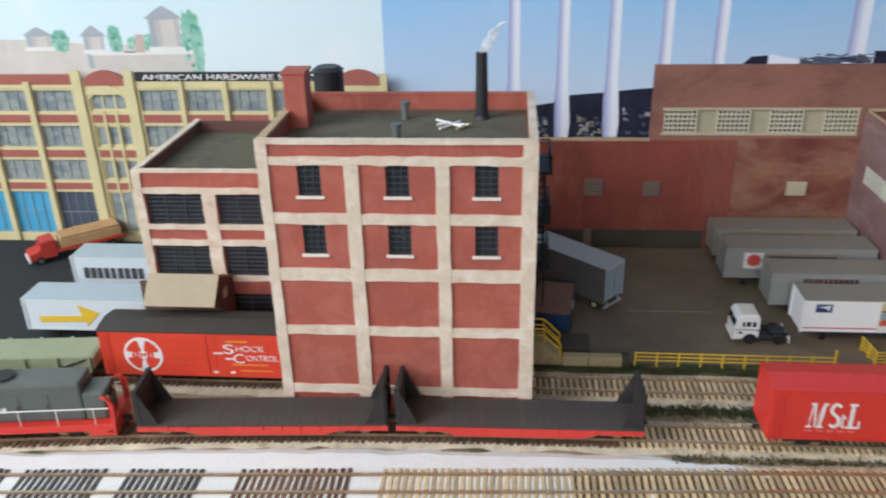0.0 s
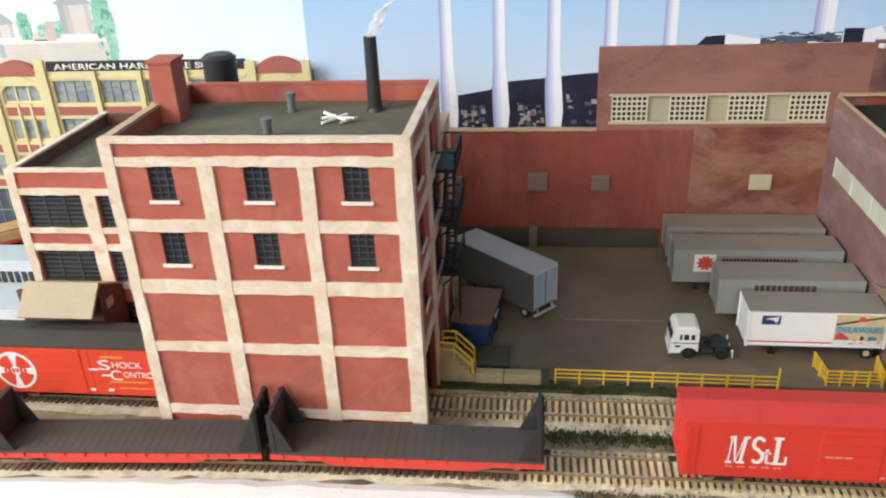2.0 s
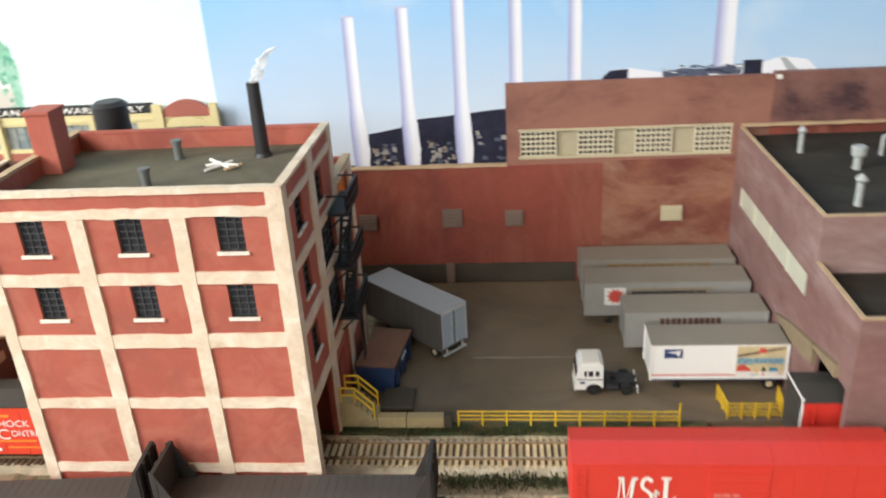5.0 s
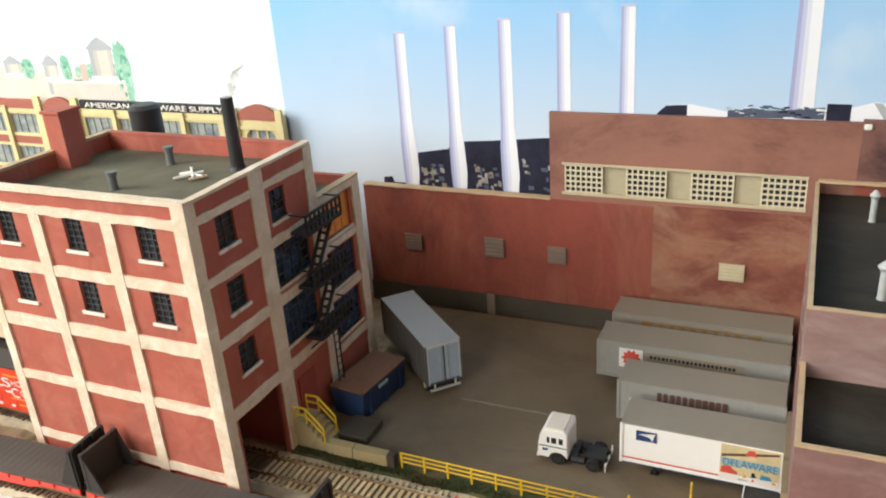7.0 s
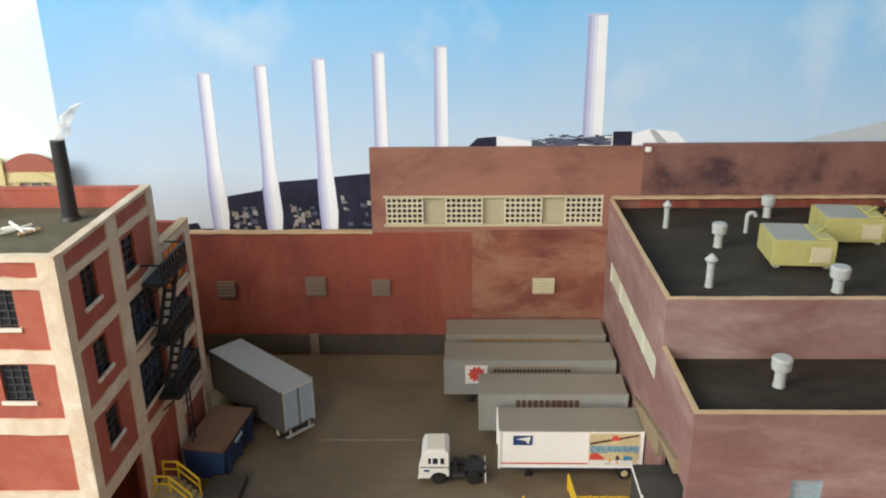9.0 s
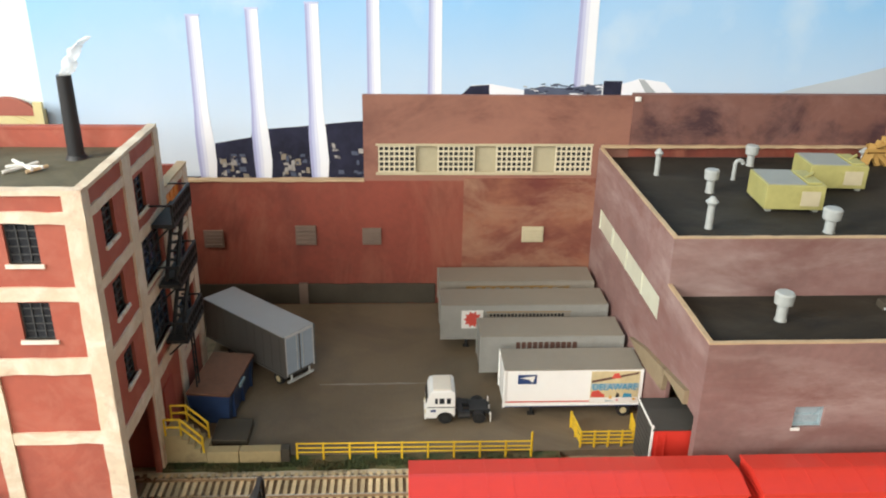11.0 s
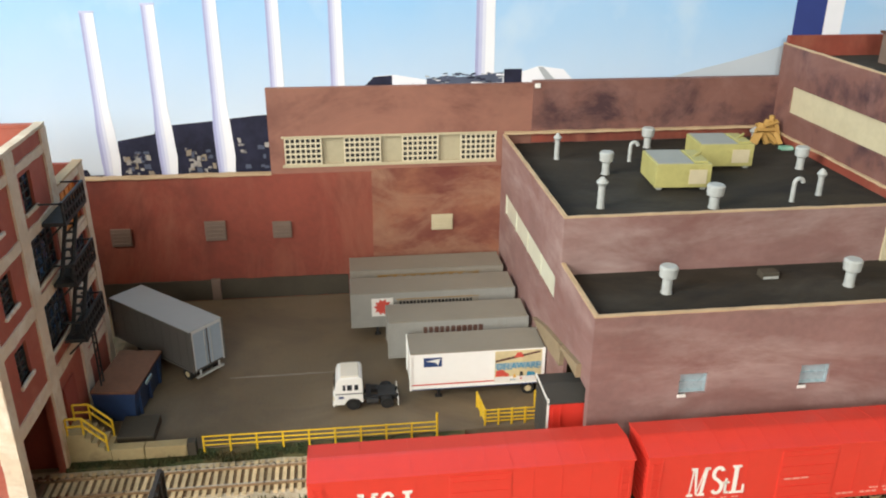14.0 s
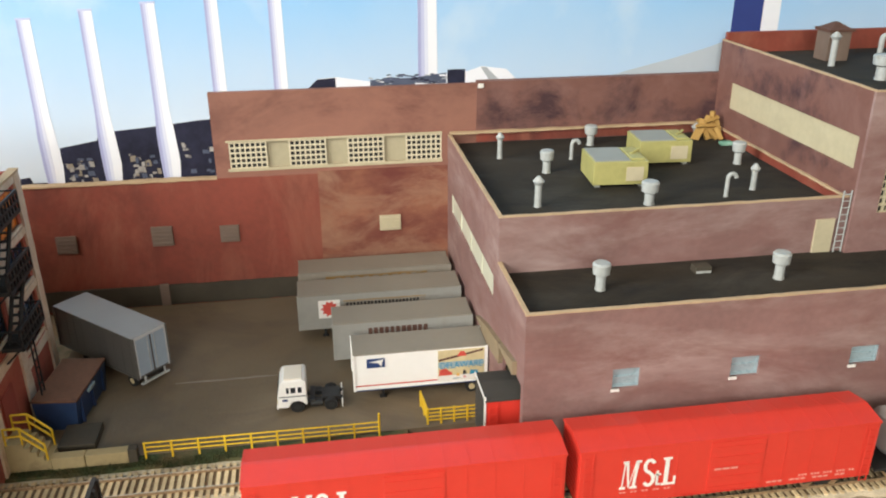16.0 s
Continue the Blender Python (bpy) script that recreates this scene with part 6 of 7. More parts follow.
plate("printed_stack", [far(*q) for q in ((58.7, 17), (58.7, 40), (60.3, 40), (60.3, 17))], YBD - 0.002, ST_WHITE, bd, 0.02)
# pale sheet: cream towers and trees
YP = YBD - 0.004
hb = plate("printed_house", [(-62, 15), (-62, 20.9), (-49.0, 20.8), (-44.6, 20.7), (-42.75, 20.4), (-42.7, 19.3), (-42.4, 19.2), (-42.4, 19.4), (-32.0, 19.5), (-31.8, 15)], YP, PR_STONE, bd2, 0.02, "cream printed building")
plate("printed_ledge", [(-42.5, 19.25), (-42.5, 19.55), (-32.0, 19.7), (-32.0, 19.35)], YP - 0.02, LETTER, hb, 0.006)
plate("printed_ledge", [(-44.7, 20.55), (-44.7, 20.8), (-42.7, 20.5), (-42.7, 20.3)], YP - 0.02, LETTER, hb, 0.006)
plate("printed_wall_shade", [(-42.75, 18.0), (-42.7, 20.2), (-42.2, 19.2), (-42.2, 18.0)], YP - 0.02, PR_ROOF, hb, 0.004)
for k in range(7):
    plate("printed_course", [(-42.2, 17.7 + k * 0.22), (-42.2, 17.75 + k * 0.22), (-32.2, 17.8 + k * 0.22), (-32.2, 17.75 + k * 0.22)], YP - 0.02, PR_SHADOW, hb, 0.003)


def printed_tower(cx, half, z0, eave, apex, roof_half):
    """A round cream tower with a shaded flank and a grey conical roof, as the sheet shows it."""
    t = plate("printed_tower", [(cx - half, z0), (cx - half * 1.06, eave), (cx + half * 1.06, eave), (cx + half, z0)], YP - 0.012, PR_STONE, bd2, 0.02, "cream printed tower")
    for n_, (f0, f1, m_) in enumerate(((-1.0, -0.62, PR_ROOF), (-0.62, -0.25, PR_SHADOW), (0.72, 1.0, PR_SHADOW))):
        plate("printed_wall_shade", [(cx + half * f0, z0 + 0.3), (cx + half * f0, eave), (cx + half * f1, eave), (cx + half * f1, z0 + 0.3)], YP - 0.03, m_, t, 0.004)
    plate("printed_tower_roof", [(cx - roof_half, eave - 0.1), (cx - roof_half * 0.35, eave + (apex - eave) * 0.7), (cx, apex), (cx + roof_half * 0.35, eave + (apex - eave) * 0.7), (cx + roof_half, eave - 0.1), (cx, eave - 0.22)], YP - 0.036, PR_ROOF, t, 0.006)
    plate("printed_ledge", [(cx - half * 1.3, z0 - 0.1), (cx - half * 1.2, z0 + 0.3), (cx + half * 1.2, z0 + 0.3), (cx + half * 1.3, z0 - 0.1)], YP - 0.036, LETTER, t, 0.006)
    return t


printed_tower(-34.55, 1.45, 19.75, 22.8, 23.9, 1.9)
printed_tower(-41.85, 0.95, 19.5, 21.2, 22.15, 1.3)
printed_tower(-47.4, 1.2, 19.8, 21.3, 22.0, 1.5)
plate("printed_chimney", [(-37.7, 19.5), (-37.65, 21.2), (-36.75, 21.25), (-36.8, 19.5)], YP - 0.012, PR_CLAY, bd2, 0.02, "dull rose printed chimney")
plate("printed_shed", [(-39.0, 19.5), (-38.9, 20.2), (-38.2, 20.5), (-37.7, 20.2), (-37.7, 19.5)], YP - 0.006, PR_STONE, bd2, 0.02, "cream printed shed")
tr = random.Random(5)
for cx, w, z0, z1 in ((-32.0, 1.05, 16.6, 23.5), (-39.7, 0.7, 19.3, 22.1), (-36.3, 0.55, 19.5, 21.3), (-45.2, 0.9, 19.6, 21.7), (-38.0, 0.5, 19.4, 21.0)):
    pts = []
    for i in range(60):
        a = 2 * math.pi * i / 60
        q = 1 + tr.uniform(-0.11, 0.11)
        sx, sz = math.cos(a), math.sin(a)
        pts.append((cx + w * q * sx * abs(sx) ** -0.25 if abs(sx) > 0.01 else cx, (z0 + z1) / 2 + (z1 - z0) / 2 * q * sz))
    depth = YP - 0.002 - 0.0008 * abs(cx + 30)
    pt_ = plate("printed_tree", pts, depth, PR_TREE, bd2, 0.012, "pale green printed tree")
    for i in range(26):
        a, q = tr.uniform(0, 6.28), tr.uniform(0.1, 0.8)
        px, pz = cx + w * q * math.cos(a), (z0 + z1) / 2 + (z1 - z0) / 2 * q * math.sin(a)
        r = tr.uniform(0.10, 0.28) * w
        plate("printed_leaf_mass", [(px + r * tr.uniform(0.6, 1.2) * math.cos(b * 0.9), pz + r * 1.4 * tr.uniform(0.6, 1.2) * math.sin(b * 0.9)) for b in range(7)], depth - 0.012 - 0.0006 * i, tr.choice((PR_LEAF, PR_LEAF_DK, PR_TREE)), pt_, 0.0005)

# ================= yard vehicles =================
def tyre(parent, x, y, r=0.46, w=0.3, hub=HUB):
    bm = B(); cyl(bm, r, r, at(x, y - w / 2, r, -90), w, 20)
    t = part("tyre", bm, TYRE, parent, soft=True)
    bm = B(); cyl(bm, r * 0.5, r * 0.42, at(x, y - w / 2 - 0.02, r, -90), w + 0.04, 14)
    part("hub", bm, hub, t)


def trailer(x, y, rz, length, side, roof, label, end=None, top=3.95, wheel_end=1, ribs=10):
    """A box trailer; local x runs along it from -length/2 to +length/2, the wheels stand at its +x end."""
    t = thing("box_trailer", x, y, 0.0, label, "trailer", rz, group="trailers in the yard")
    L2, W = length / 2, 1.4
    bm = B(); box(bm, -L2, L2, -W, W, 0.95, top - 0.04, 0.05)
    part("body", bm, side, t)
    bm = B(); box(bm, -L2 - 0.03, L2 + 0.03, -W - 0.03, W + 0.03, top - 0.1, top, 0.04)
    part("roof", bm, roof, t)
    for s in (-1, 1):
        bm = B(); box(bm, -L2, L2, s * (W + 0.02) - 0.03, s * (W + 0.02) + 0.03, 0.95, 1.1)
        part("rub_rail", bm, side, t)
        for sx in (-1, 1):
            bm = B(); box(bm, sx * L2 - 0.08, sx * L2 + 0.08, s * W - 0.08, s * W + 0.08, 0.95, top - 0.05)
            part("corner_post", bm, side, t)
    if ribs:
        bm = B(); box(bm, -0.025, 0.025, -W - 0.02, W + 0.02, 1.1, top - 0.12)
        me = mesh_of("rib", bm, side)
        for i in range(ribs):
            ob = new("rib", me)
            ob.parent = t
            ob.matrix_basis = pose((-L2 + length * (i + 0.5) / ribs) * CM, 0, 0)
    if end:
        for yy in (-W / 2, W / 2):
            bm = B(); box(bm, L2 + 0.0, L2 + 0.06, yy - W / 2 + 0.12, yy + W / 2 - 0.04, 1.15, top - 0.2, 0.02)
            d = part("rear_door", bm, end, t)
            bm = B(); rod(bm, (L2 + 0.09, yy * 0.4, 1.2), (L2 + 0.09, yy * 0.4, top - 0.3), 0.03)
            part("lock_rod", bm, PIPE, d)
        bm = B(); box(bm, L2 - 0.1, L2 + 0.1, -W + 0.2, W - 0.2, 0.42, 0.55); box(bm, L2 - 0.05, L2 + 0.05, -0.9, -0.78, 0.5, 0.98); box(bm, L2 - 0.05, L2 + 0.05, 0.78, 0.9, 0.5, 0.98)
        part("bumper", bm, PIPE, t)
    bm = B(); box(bm, -L2 + 0.2, L2 - 0.2, -0.5, 0.5, 0.7, 0.97); box(bm, L2 - 2.6, L2 - 0.3, -0.9, 0.9, 0.55, 0.95)
    part("chassis", bm, UNDER, t)
    for xx in ((L2 - 1.0, L2 - 2.05) if length > 9.5 else (L2 - 1.0,)):
        for s in (-1, 1):
            tyre(t, xx, s * 1.12)
    for s in (-1, 1):
        bm = B(); box(bm, -L2 + 1.9, -L2 + 2.1, s * 0.8 - 0.1, s * 0.8 + 0.1, 0.05, 0.97); box(bm, -L2 + 1.75, -L2 + 2.25, s * 0.8 - 0.2, s * 0.8 + 0.2, 0.0, 0.07)
        part("landing_leg", bm, UNDER, t)
    return t


def lettering_bars(parent, material, x, z, n, w, h, gap, y, seed, label):
    """A row of plain upright bars of the lettering's size and colour."""
    g = random.Random(seed)
    for k in range(n):
        a = x + k * (w + gap)
        bm = B(); box(bm, a, a + w * g.uniform(0.8, 1.0), y - 0.02, y + 0.02, z, z + h)
        part("lettering_bar", bm, material, parent, label)


us = trailer(26.6, 57.1, 0, 9.3, WHITE, TRGREY, "white mail trailer with a blue mark and painted mural", top=3.85, ribs=0)
bm = B(); box(bm, -3.75, -2.5, -1.445, -1.41, 2.75, 3.45)
lg = part("blue_mark", bm, NAVY, us, "plain navy blue mark")
bm = B(); prism(bm, [(-3.6, 3.2), (-2.6, 3.38), (-2.75, 2.85), (-3.0, 3.1)], -1.455, -1.44)
part("mark_wedge", bm, LETTER, lg)
bm = B(); box(bm, -4.6, 4.6, -1.46, -1.40, 0.95, 1.02)
part("lower_stripe", bm, NAVY, us, "navy lower edge")
bm = B(); box(bm, -4.55, 1.15, -1.445, -1.41, 1.3, 1.38)
part("thin_stripe", bm, MURAL_R, us, "thin red stripe")
bm = B(); box(bm, 1.2, 4.5, -1.445, -1.41, 1.2, 3.65)
mu = part("mural", bm, MURAL, us, "colourful painted mural panel")
bm = B(); prism(bm, [(1.25, 2.95), (2.4, 3.2), (4.4, 3.58), (4.4, 3.44), (2.6, 3.06), (1.25, 2.78)], -1.455, -1.44)
part("mural_wing", bm, BROWN, mu)
bm = B(); prism(bm, [(2.55, 3.12), (2.75, 3.5), (3.05, 3.5), (3.25, 3.12)], -1.46, -1.44)
part("mural_figure", bm, MURAL_R, mu)
bm = B(); box(bm, 1.22, 4.48, -1.447, -1.44, 2.3, 2.72)
part("mural_sea", bm, BLUEGREY, mu)
bm = B(); box(bm, 1.22, 4.48, -1.447, -1.44, 1.22, 1.62)
part("mural_beach", bm, LETTER, mu)
bm = B(); prism(bm, [(1.24, 1.65), (1.3, 2.1), (1.75, 2.2), (2.0, 1.95), (2.2, 1.85), (2.2, 1.65)], -1.455, -1.44)
part("mural_car", bm, MURAL_R, mu)
for xa, xb, za, zb, mm in ((2.5, 2.75, 1.5, 1.8, MURAL_O), (2.95, 3.25, 1.62, 2.0, SIGNBLK), (3.45, 4.1, 1.6, 1.95, MURAL_B), (3.0, 3.2, 1.35, 1.55, MURAL_R), (4.1, 4.4, 1.4, 1.6, MURAL_O), (2.25, 2.9, 1.3, 1.42, BLUEGREY)):
    bm = B(); prism(bm, [(xa, za), (xa + 0.06, zb), (xb - 0.1, zb - 0.05), (xb, za + 0.04)], -1.458, -1.44)
    part("mural_shape", bm, mm, mu)
lettering("mural_word", "DELAWARE", MURAL_B, mu, at(2.85, -1.452, 2.2, 90), 0.52, 3.0)

p3 = trailer(25.9, 61.6, 0, 10.3, TRSIDE, TRGREY, "grey box trailer with a row of dark lettering bars", top=3.95)
lettering_bars(p3, BROWN, -2.6, 2.8, 11, 0.33, 0.62, 0.08, -1.44, 4, "dark brown lettering bar")
p2 = trailer(24.6, 66.6, 0, 12.9, TRSIDE, TRGREY, "grey box trailer with a red sun mark on a white square", top=3.95)
bm = B(); box(bm, -4.9, -3.2, -1.455, -1.43, 1.9, 3.45)
rm = part("white_square", bm, LETTER, p2)
bm = B()
prism(bm, [(-4.02 + (0.72, 0.5)[k % 2] * math.cos(radians(k * 18)), 2.7 + (0.72, 0.5)[k % 2] * math.sin(radians(k * 18))) for k in range(20)], -1.472, -1.45)
part("red_mark", bm, MURAL_R, rm, "plain red sun mark")
bm = B(); box(bm, -2.9, 3.6, -1.452, -1.43, 2.75, 3.3)
pb = part("lettering_panel", bm, TRTAN, p2)
lettering_bars(pb, UNDER, -2.7, 2.9, 21, 0.2, 0.24, 0.08, -1.455, 9, "")
for za, zb in ((2.72, 2.78), (3.28, 3.34)):
    bm = B(); box(bm, -2.95, 3.65, -1.468, -1.44, za, zb)
    part("panel_edge", bm, OCHRE, pb, "thin ochre edge")
p1 = trailer(24.6, 71.3, 0, 12.8, TRTAN, TRGREY, "tan-grey box trailer with a faded ochre stripe", top=3.75)
bm = B(); strip(bm, 'x', -4.2, 4.4, -1.455, -1.43, 2.75, 3.3, 0.03)
ob_ = part("faded_stripe", bm, OCHRE, p1, "faded ochre stripe")
lettering_bars(ob_, TRTAN, -3.4, 2.85, 9, 0.5, 0.34, 0.3, -1.46, 2, "")
gy = trailer(4.3, 63.85, -42.5, 9.3, TRDARK, TRSILVER, "silver-roofed trailer with dark ribbed sides parked askew", end=TRDOOR, top=4.3)
bm = B(); box(bm, 4.6, 4.72, -1.42, 1.42, 4.05, 4.25); box(bm, 4.6, 4.72, -1.42, -1.22, 1.0, 4.2); box(bm, 4.6, 4.72, 1.22, 1.42, 1.0, 4.2)
part("rear_frame", bm, TRFRAME, gy, "silver rear frame")


def tractor():
    t = thing("truck_tractor", 18.75, 56.3, 0.0, "white cab-over truck tractor with a bare black chassis", "truck")
    bm = B()
    arch = [(-0.85 + 0.66 * math.cos(radians(g)), 0.5 + 0.66 * math.sin(radians(g))) for g in range(10, 181, 17)]
    prism(bm, [(-2.25, 0.5), (-2.3, 1.6), (-2.12, 2.75), (-1.9, 3.15), (-0.35, 3.2), (-0.12, 3.0), (-0.1, 0.65)] + arch, -1.2, 1.2)
    bmesh.ops.bevel(bm, geom=[e for e in bm.edges if e.calc_length() > 0.5 or abs(e.verts[0].co.y - e.verts[1].co.y) > 1 and e.verts[0].co.z > 2.5], offset=0.07, segments=2, affect='EDGES')
    cab = part("cab", bm, WHITE, t, "white cab-over cab", soft=True)
    bm = B(); box(bm, -1.75, -0.4, -1.02, 1.02, 3.14, 3.3, 0.06)
    part("roof_panel", bm, BONE, cab, "cream roof panel")
    for s in (-1, 1):
        for xa, xb in ((-1.62, -1.42), (-1.3, -0.92), (-0.75, -0.45)):
            bm = B(); box(bm, xa, xb, s * 1.2 - 0.02, s * 1.2 + 0.02, 1.98, 2.52, 0.01)
            part("side_window", bm, DARKGLASS, cab)
        bm = B(); box(bm, -2.2, -0.15, s * 1.21 - 0.02, s * 1.21 + 0.02, 1.6, 1.68)
        part("stripe", bm, PIPE_DK, cab, "thin dark stripe")
        bm = B(); box(bm, -1.95, -1.55, s * 1.21 - 0.02, s * 1.21 + 0.02, 1.2, 1.4)
        part("door_mark", bm, NAVY, cab)
        bm = B(); box(bm, -2.37, -2.3, s * 0.85 - 0.14, s * 0.85 + 0.14, 0.85, 1.1)
        part("headlight", bm, HUB, cab)
    for s in (-1, 1):
        bm = B(); prism(bm, [(-2.26, 1.95), (-2.12, 2.62), (-2.16, 2.64), (-2.31, 1.97)], s * 0.56 - 0.48, s * 0.56 + 0.48)
        part("windscreen", bm, DARKGLASS, cab)
    bm = B(); box(bm, -2.4, -2.25, -1.2, 1.2, 0.45, 0.75, 0.04)
    part("bumper", bm, WHITE, t)
    bm = B()
    for s in (-1, 1):
        box(bm, -2.0, 2.6, s * 0.5 - 0.12, s * 0.5 + 0.12, 0.5, 0.82)
    box(bm, 1.0, 2.4, -0.7, 0.7, 0.82, 1.0, 0.05); box(bm, 0.1, 0.5, -1.0, 1.0, 0.4, 1.0, 0.05)
    part("chassis", bm, UNDER, t)
    for s in (-1, 1):
        bm = B(); cyl(bm, 0.28, 0.28, at(0.15, s * 0.9, 0.62, 0, 90), 0.9, 14)
        part("fuel_tank", bm, UNDER, t, soft=True)
        tyre(t, -0.85, s * 1.05, 0.52, 0.32, UNDER)
        tyre(t, 1.7, s * 1.0, 0.5, 0.5, UNDER)
    bm = B(); box(bm, 2.5, 2.62, -1.2, 1.2, 0.55, 0.65); box(bm, 2.52, 2.6, -1.2, -1.0, 0.15, 0.95); box(bm, 2.52, 2.6, 1.0, 1.2, 0.15, 0.95)
    part("mud_flaps", bm, LETTER, t)
    t.scale = (0.9, 0.9, 0.79)


tractor()

dp = thing("dumpster", 2.6, 58.4, 0.0, "dark blue steel dumpster with a rusty brown lid", "dumpster", -7)
bm = B(); prism(bm, [(-1.25, 0.0), (-1.45, 2.1), (1.45, 2.1), (1.25, 0.0)], -2.7, 2.7)
part("bin", bm, SKIPBLUE, dp)
bm = B(); box(bm, -1.5, 1.5, -2.75, 2.75, 2.1, 2.28, 0.04)
part("lid", bm, RUST, dp, "rusty brown lid")
for yy in (-1.9, 0, 1.9):
    for xx in (1.41, -1.41):
        bm = B(); box(bm, xx - 0.09, xx + 0.09, yy - 0.1, yy + 0.1, 0.1, 2.05)
        part("rib", bm, SKIPBLUE, dp)
bm = B(); box(bm, 1.48, 1.62, -0.9, 0.2, 1.7, 1.95, 0.03)
part("side_pocket", bm, BLUEGREY, dp)

# loading stairs with yellow handrail, low wall
ls = thing("loading_stairs", 1.6, 52.6, -0.3, "tan concrete loading stairs with yellow handrails", "stairs")
bm = B()
prism(bm, [(0.45, -0.3), (0.45, 1.9), (1.5, 1.9), (1.5, 1.6), (1.85, 1.6), (1.85, 1.25), (2.2, 1.25), (2.2, 0.9), (2.55, 0.9), (2.55, 0.6), (2.9, 0.6), (2.9, -0.3)], 51.6, 53.3)
part("steps", bm, CONCRETE, ls, local=False)
for y in (51.65, 53.2):
    for x, z in ((0.55, 1.9), (1.5, 1.9), (2.75, 0.6)):
        bm = B(); rod(bm, (x, y, z), (x, y, z + 1.15), 0.07); part("rail_post", bm, YELLOW, ls, local=False)
    for dz in (0.6, 1.15):
        bm = B(); rod(bm, (0.55, y, 1.9 + dz), (1.5, y, 1.9 + dz), 0.075); rod(bm, (1.5, y, 1.9 + dz), (2.75, y, 0.6 + dz), 0.075)
        part("handrail", bm, YELLOW, ls, "yellow handrail", local=False)
lw = thing("low_wall", 5.4, 52.1, -0.3, "low tan concrete retaining wall with a dark end post", "wall")
for a, b in ((2.95, 4.9), (4.95, 7.5)):
    bm = B(); box(bm, a, b, 51.5, 52.2, -0.3, 0.72, 0.05); part("block", bm, CONCRETE, lw, local=False)
bm = B(); box(bm, 7.5, 8.05, 51.5, 52.1, -0.3, 0.85, 0.04); part("end_post", bm, TIMBER, lw, local=False)
bm = B(); box(bm, 2.9, 5.2, 53.0, 55.4, 0.0, 0.55, 0.05)
pl = thing("timber_platform", 4, 54.2, 0, "dark low timber platform beside the stairs", "platform")
part("deck", bm, TIMBER, pl, local=False)


def fence(name, pts, h, label, slack=0):
    x0, y0 = pts[0]
    t = thing(name, x0, y0, -0.05, label, "fence", group="yellow fences")
    for (xa, ya), (xb, yb_) in zip(pts, pts[1:]):
        d = math.hypot(xb - xa, yb_ - ya)
        n = max(1, round(d / (0.95 if slack else 1.62)))
        for i in range(0 if (xa, ya) == pts[0] else 1, n + 1):
            f = i / n
            bm = B(); x, y = xa + (xb - xa) * f, ya + (yb_ - ya) * f
            box(bm, x - 0.06, x + 0.06, y - 0.06, y + 0.06, -0.1, h); part("post", bm, YELLOW, t, local=False)
        for k in range(3 + slack):
            z = h * (0.38 + 0.29 * k) if not slack else h * (0.25 + 0.23 * k)
            bm = B(); rod(bm, (xa, ya, z), (xb, yb_, z - 0.03 * (k == 1)), 0.055, 6)
            part("rail", bm, YELLOW, t, local=False)
    return t


f1 = fence("fence", [(8.5, 51.75), (23.3, 51.65)], 1.12, "yellow three-rail fence along the yard edge")
bm = B(); rod(bm, (23.3, 51.65, 0), (23.3, 51.65, 1.75), 0.08); part("end_post", bm, YELLOW, f1, local=False)
fence("fence", [(26.4, 54.6), (26.6, 52.4), (30.2, 52.4), (30.4, 54.3)], 1.25, "yellow rail guard round a pit in the paving", 1)
bm = B()
gr = random.Random(11)
for i in range(5200):
    x = gr.uniform(0.5, 25.2)
    y = 51.25 + gr.uniform(-0.45, 0.5) + 0.25 * math.sin(x)
    if gr.random() < 0.42:
        x, y = gr.uniform(7.5, 17.5), 46.3 + gr.gauss(0, 0.42)
        if gr.random() < 0.35:
            x, y = gr.uniform(9.5, 27.0), 41.0 + gr.gauss(0, 0.3)
    z = -0.3 if y < 50.7 else -0.12
    h, a = gr.uniform(0.07, 0.22), gr.uniform(0, 6.28)
    w = gr.uniform(0.04, 0.09)
    p = Vector((x, y, z - 0.1))
    dx = Vector((math.cos(a) * w, math.sin(a) * w, 0))
    tip = p + Vector((gr.uniform(-0.12, 0.12), gr.uniform(-0.12, 0.12), h + 0.1))
    vs = [bm.verts.new(q) for q in (p - dx, p + dx, tip)]
    bm.faces.new(vs)
gs_ = new("grass_tufts", mesh_of("grass_tufts", bm, GRASS))
tagged(gs_, "dark green model turf tufts along the track", "grass", kind="stuff")
bm = B()
ring = []
for i in range(41):
    x = 0.3 + 24.9 * i / 40
    ring.append([bm.verts.new((x, y + 0.2 * noise.noise(Vector((x, y, 0))), z)) for y, z in ((50.75, -0.45), (51.0, -0.14), (52.2, -0.06), (52.3, -0.3))])
for r, s in zip(ring, ring[1:]):
    for k in range(3):
        bm.faces.new((r[k], s[k], s[k + 1], r[k + 1]))
setting("verge", bm, GRASS, "dark green turf verge along the yard edge", "grass verge")

# left lot vehicles
rd = trailer(-35.4, 62.9, 0, 11.2, PALEBLUE, PALEBLUE_TOP, "pale blue-white box trailer with dark lettering bars", top=3.9, ribs=0)
lettering_bars(rd, SASH, -4.6, 1.7, 9, 0.5, 1.05, 0.14, -1.44, 6, "dark slate lettering bar")
ar = trailer(-35.6, 54.9, 0, 11.0, PALEBLUE, PALEBLUE_TOP, "pale blue-white box trailer with a golden yellow arrow", top=3.9, ribs=0)
bm = B(); prism(bm, [(-4.3, 2.2), (-0.6, 2.3), (-0.9, 3.3), (0.9, 2.6), (-0.4, 1.3), (-0.3, 1.75), (-4.3, 1.65)], -1.455, -1.43)
part("yellow_arrow", bm, ARROW, ar, "plain golden arrow")


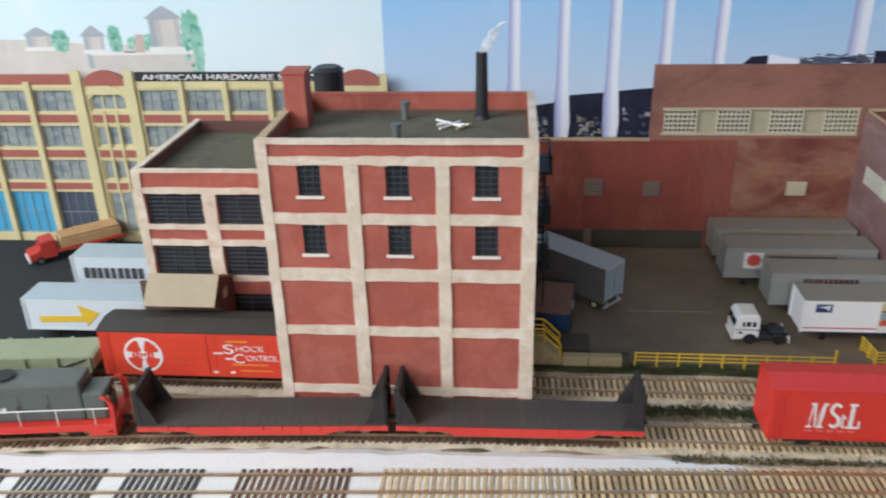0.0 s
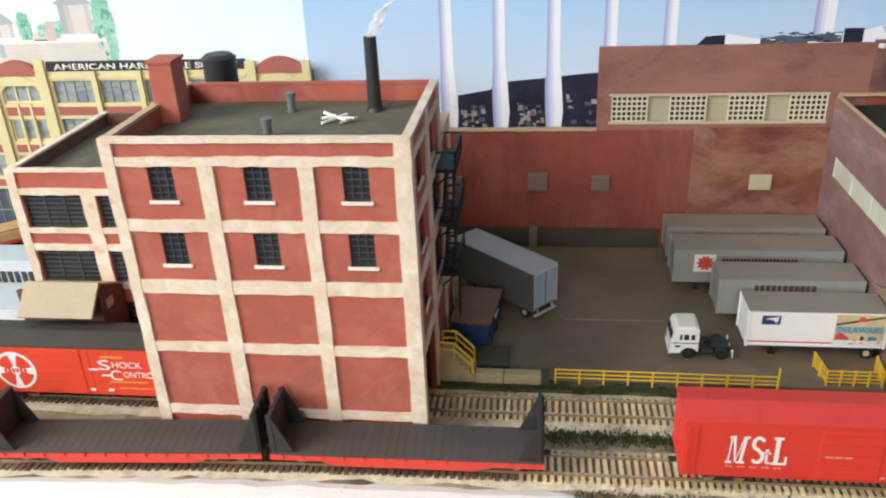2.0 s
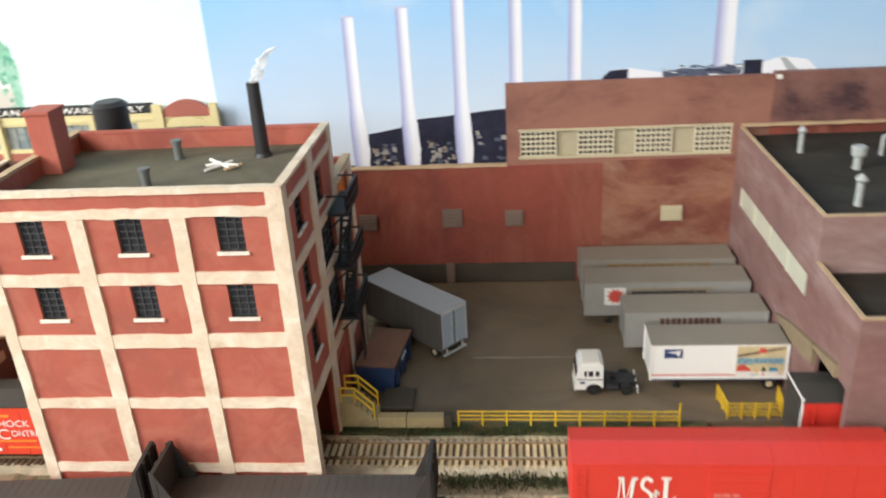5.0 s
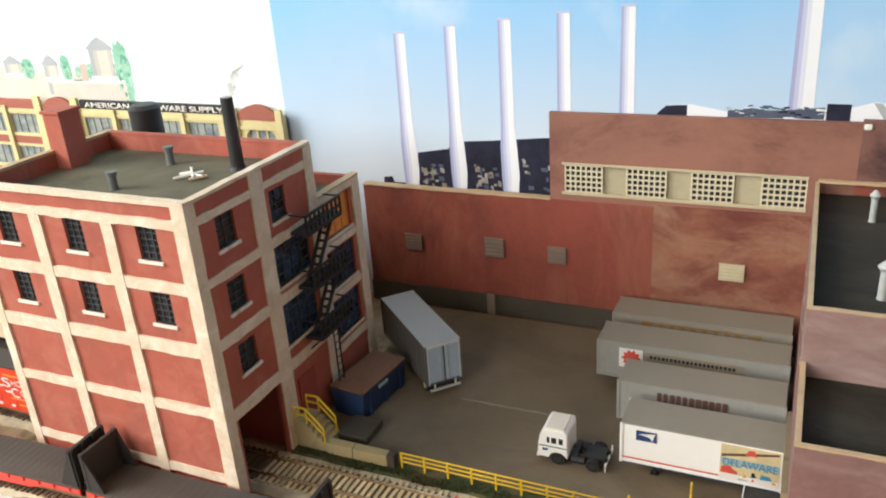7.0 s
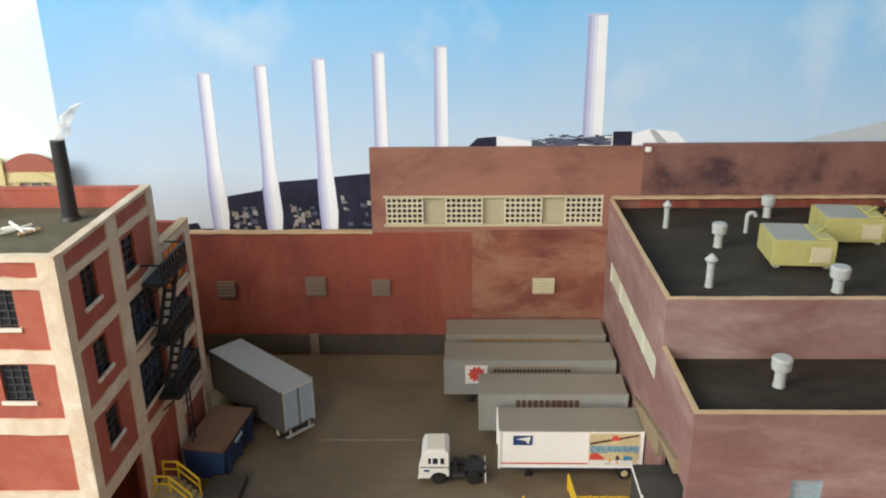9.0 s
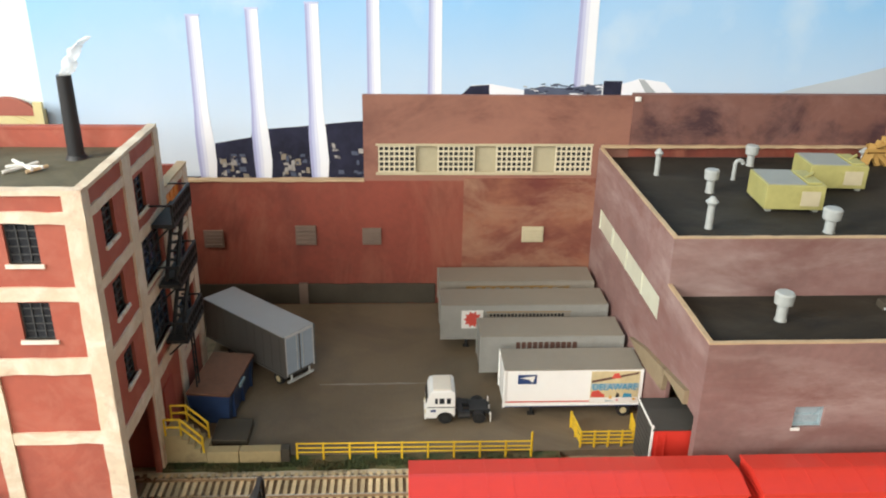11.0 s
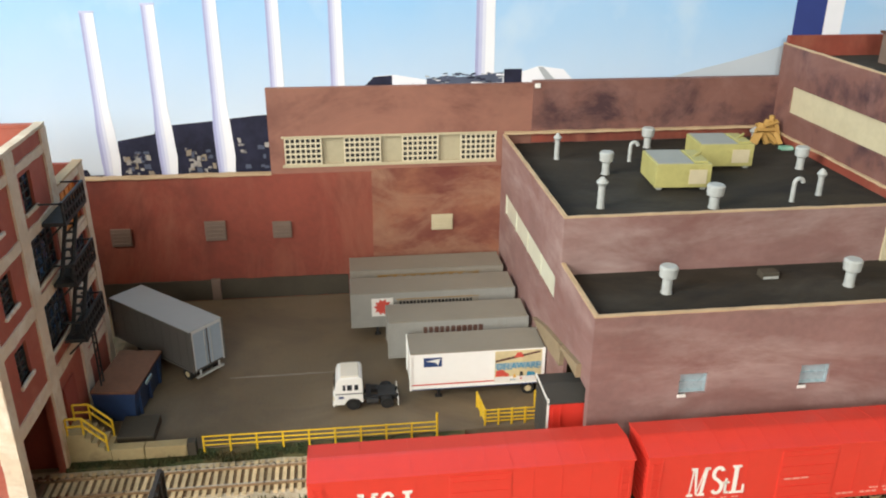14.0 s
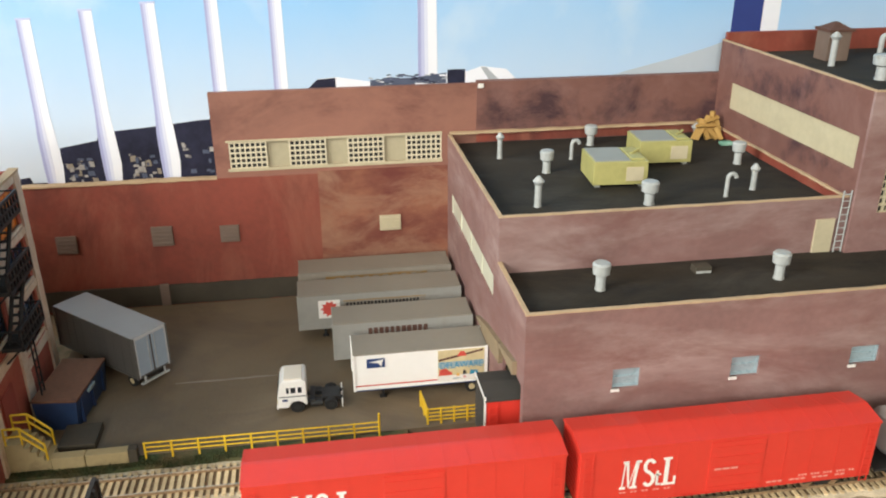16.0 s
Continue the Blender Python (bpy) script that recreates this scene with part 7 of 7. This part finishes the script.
def flatbed():
    t = thing("flatbed_truck", -47.2, 69.3, 0.0, "red truck carrying an orange-tan load on its bed", "truck", 40)
    bm = B(); prism(bm, [(-2.6, 0.5), (-2.6, 1.25), (-1.5, 1.4), (-1.35, 2.3), (0.0, 2.35), (0.0, 0.5)], -1.1, 1.1)
    bmesh.ops.bevel(bm, geom=bm.edges[:], offset=0.1, segments=2, affect='EDGES')
    cab = part("cab", bm, TRUCKRED, t, soft=True)
    bm = B(); box(bm, -1.42, -1.36, -0.9, 0.9, 1.5, 2.15); part("windscreen", bm, DARKGLASS, cab)
    bm = B(); box(bm, -2.75, -2.58, -1.1, 1.1, 0.4, 0.8, 0.05); part("bumper", bm, LETTER, t, "pale bumper")
    bm = B(); box(bm, 0.1, 6.6, -1.25, 1.25, 0.95, 1.2, 0.03); part("bed", bm, TRUCKRED, t)
    bm = B(); box(bm, 0.4, 6.4, -1.1, 1.1, 1.2, 2.15, 0.15)
    load = part("load", bm, LOAD, t, "orange-tan stacked load")
    for k in range(5):
        bm = B(); box(bm, 0.5, 6.3, -1.05 + k * 0.44, -0.7 + k * 0.44, 2.15, 2.4, 0.05)
        part("bale", bm, LOAD, load)
    for x in (-1.7, 4.2, 5.3):
        for s in (-1, 1):
            tyre(t, x, s * 0.98, 0.42, 0.3, PIPE_DK)


flatbed()
bm = B(); box(bm, -47.0, -45.6, 70.9, 72.0, 0.0, 1.9, 0.1)
cr = thing("crate", -46.3, 71.4, 0, "pale tan crate beside the loading dock", "crate")
part("crate_body", bm, CONCRETE, cr, local=False)

# ================= tracks, last =================
def back_bend(x):
    return -0.009 * (x + 31) ** 2 if x < -31 else 0.0


track("back track with bleached tan ties running into the warehouse", YB_T, -52, 46, lambda x: TIE_TAN if -0.5 < x < 33 else TIE_BROWN if x < 0 else None, back_bend, "layout tracks")
track("main track with grey-brown ties carrying the train", YM, -56, 74, lambda x: TIE_BROWN if x < 6 else TIE_TAN, main_bend, "layout tracks", bed_w=1.4)
track("front track with mixed dark and bleached ties", YF, -60, 74,
      lambda x: (None if -33.7 < x < -32.7 or -27.2 < x < -26.1 or -20.6 < x < -18.6 or -11.3 < x < -9.5 else TIE_GREY if x < -20 else TIE_BROWN if x < -11 else TIE_TAN), front_bend, "layout tracks", bed_from=3.0)
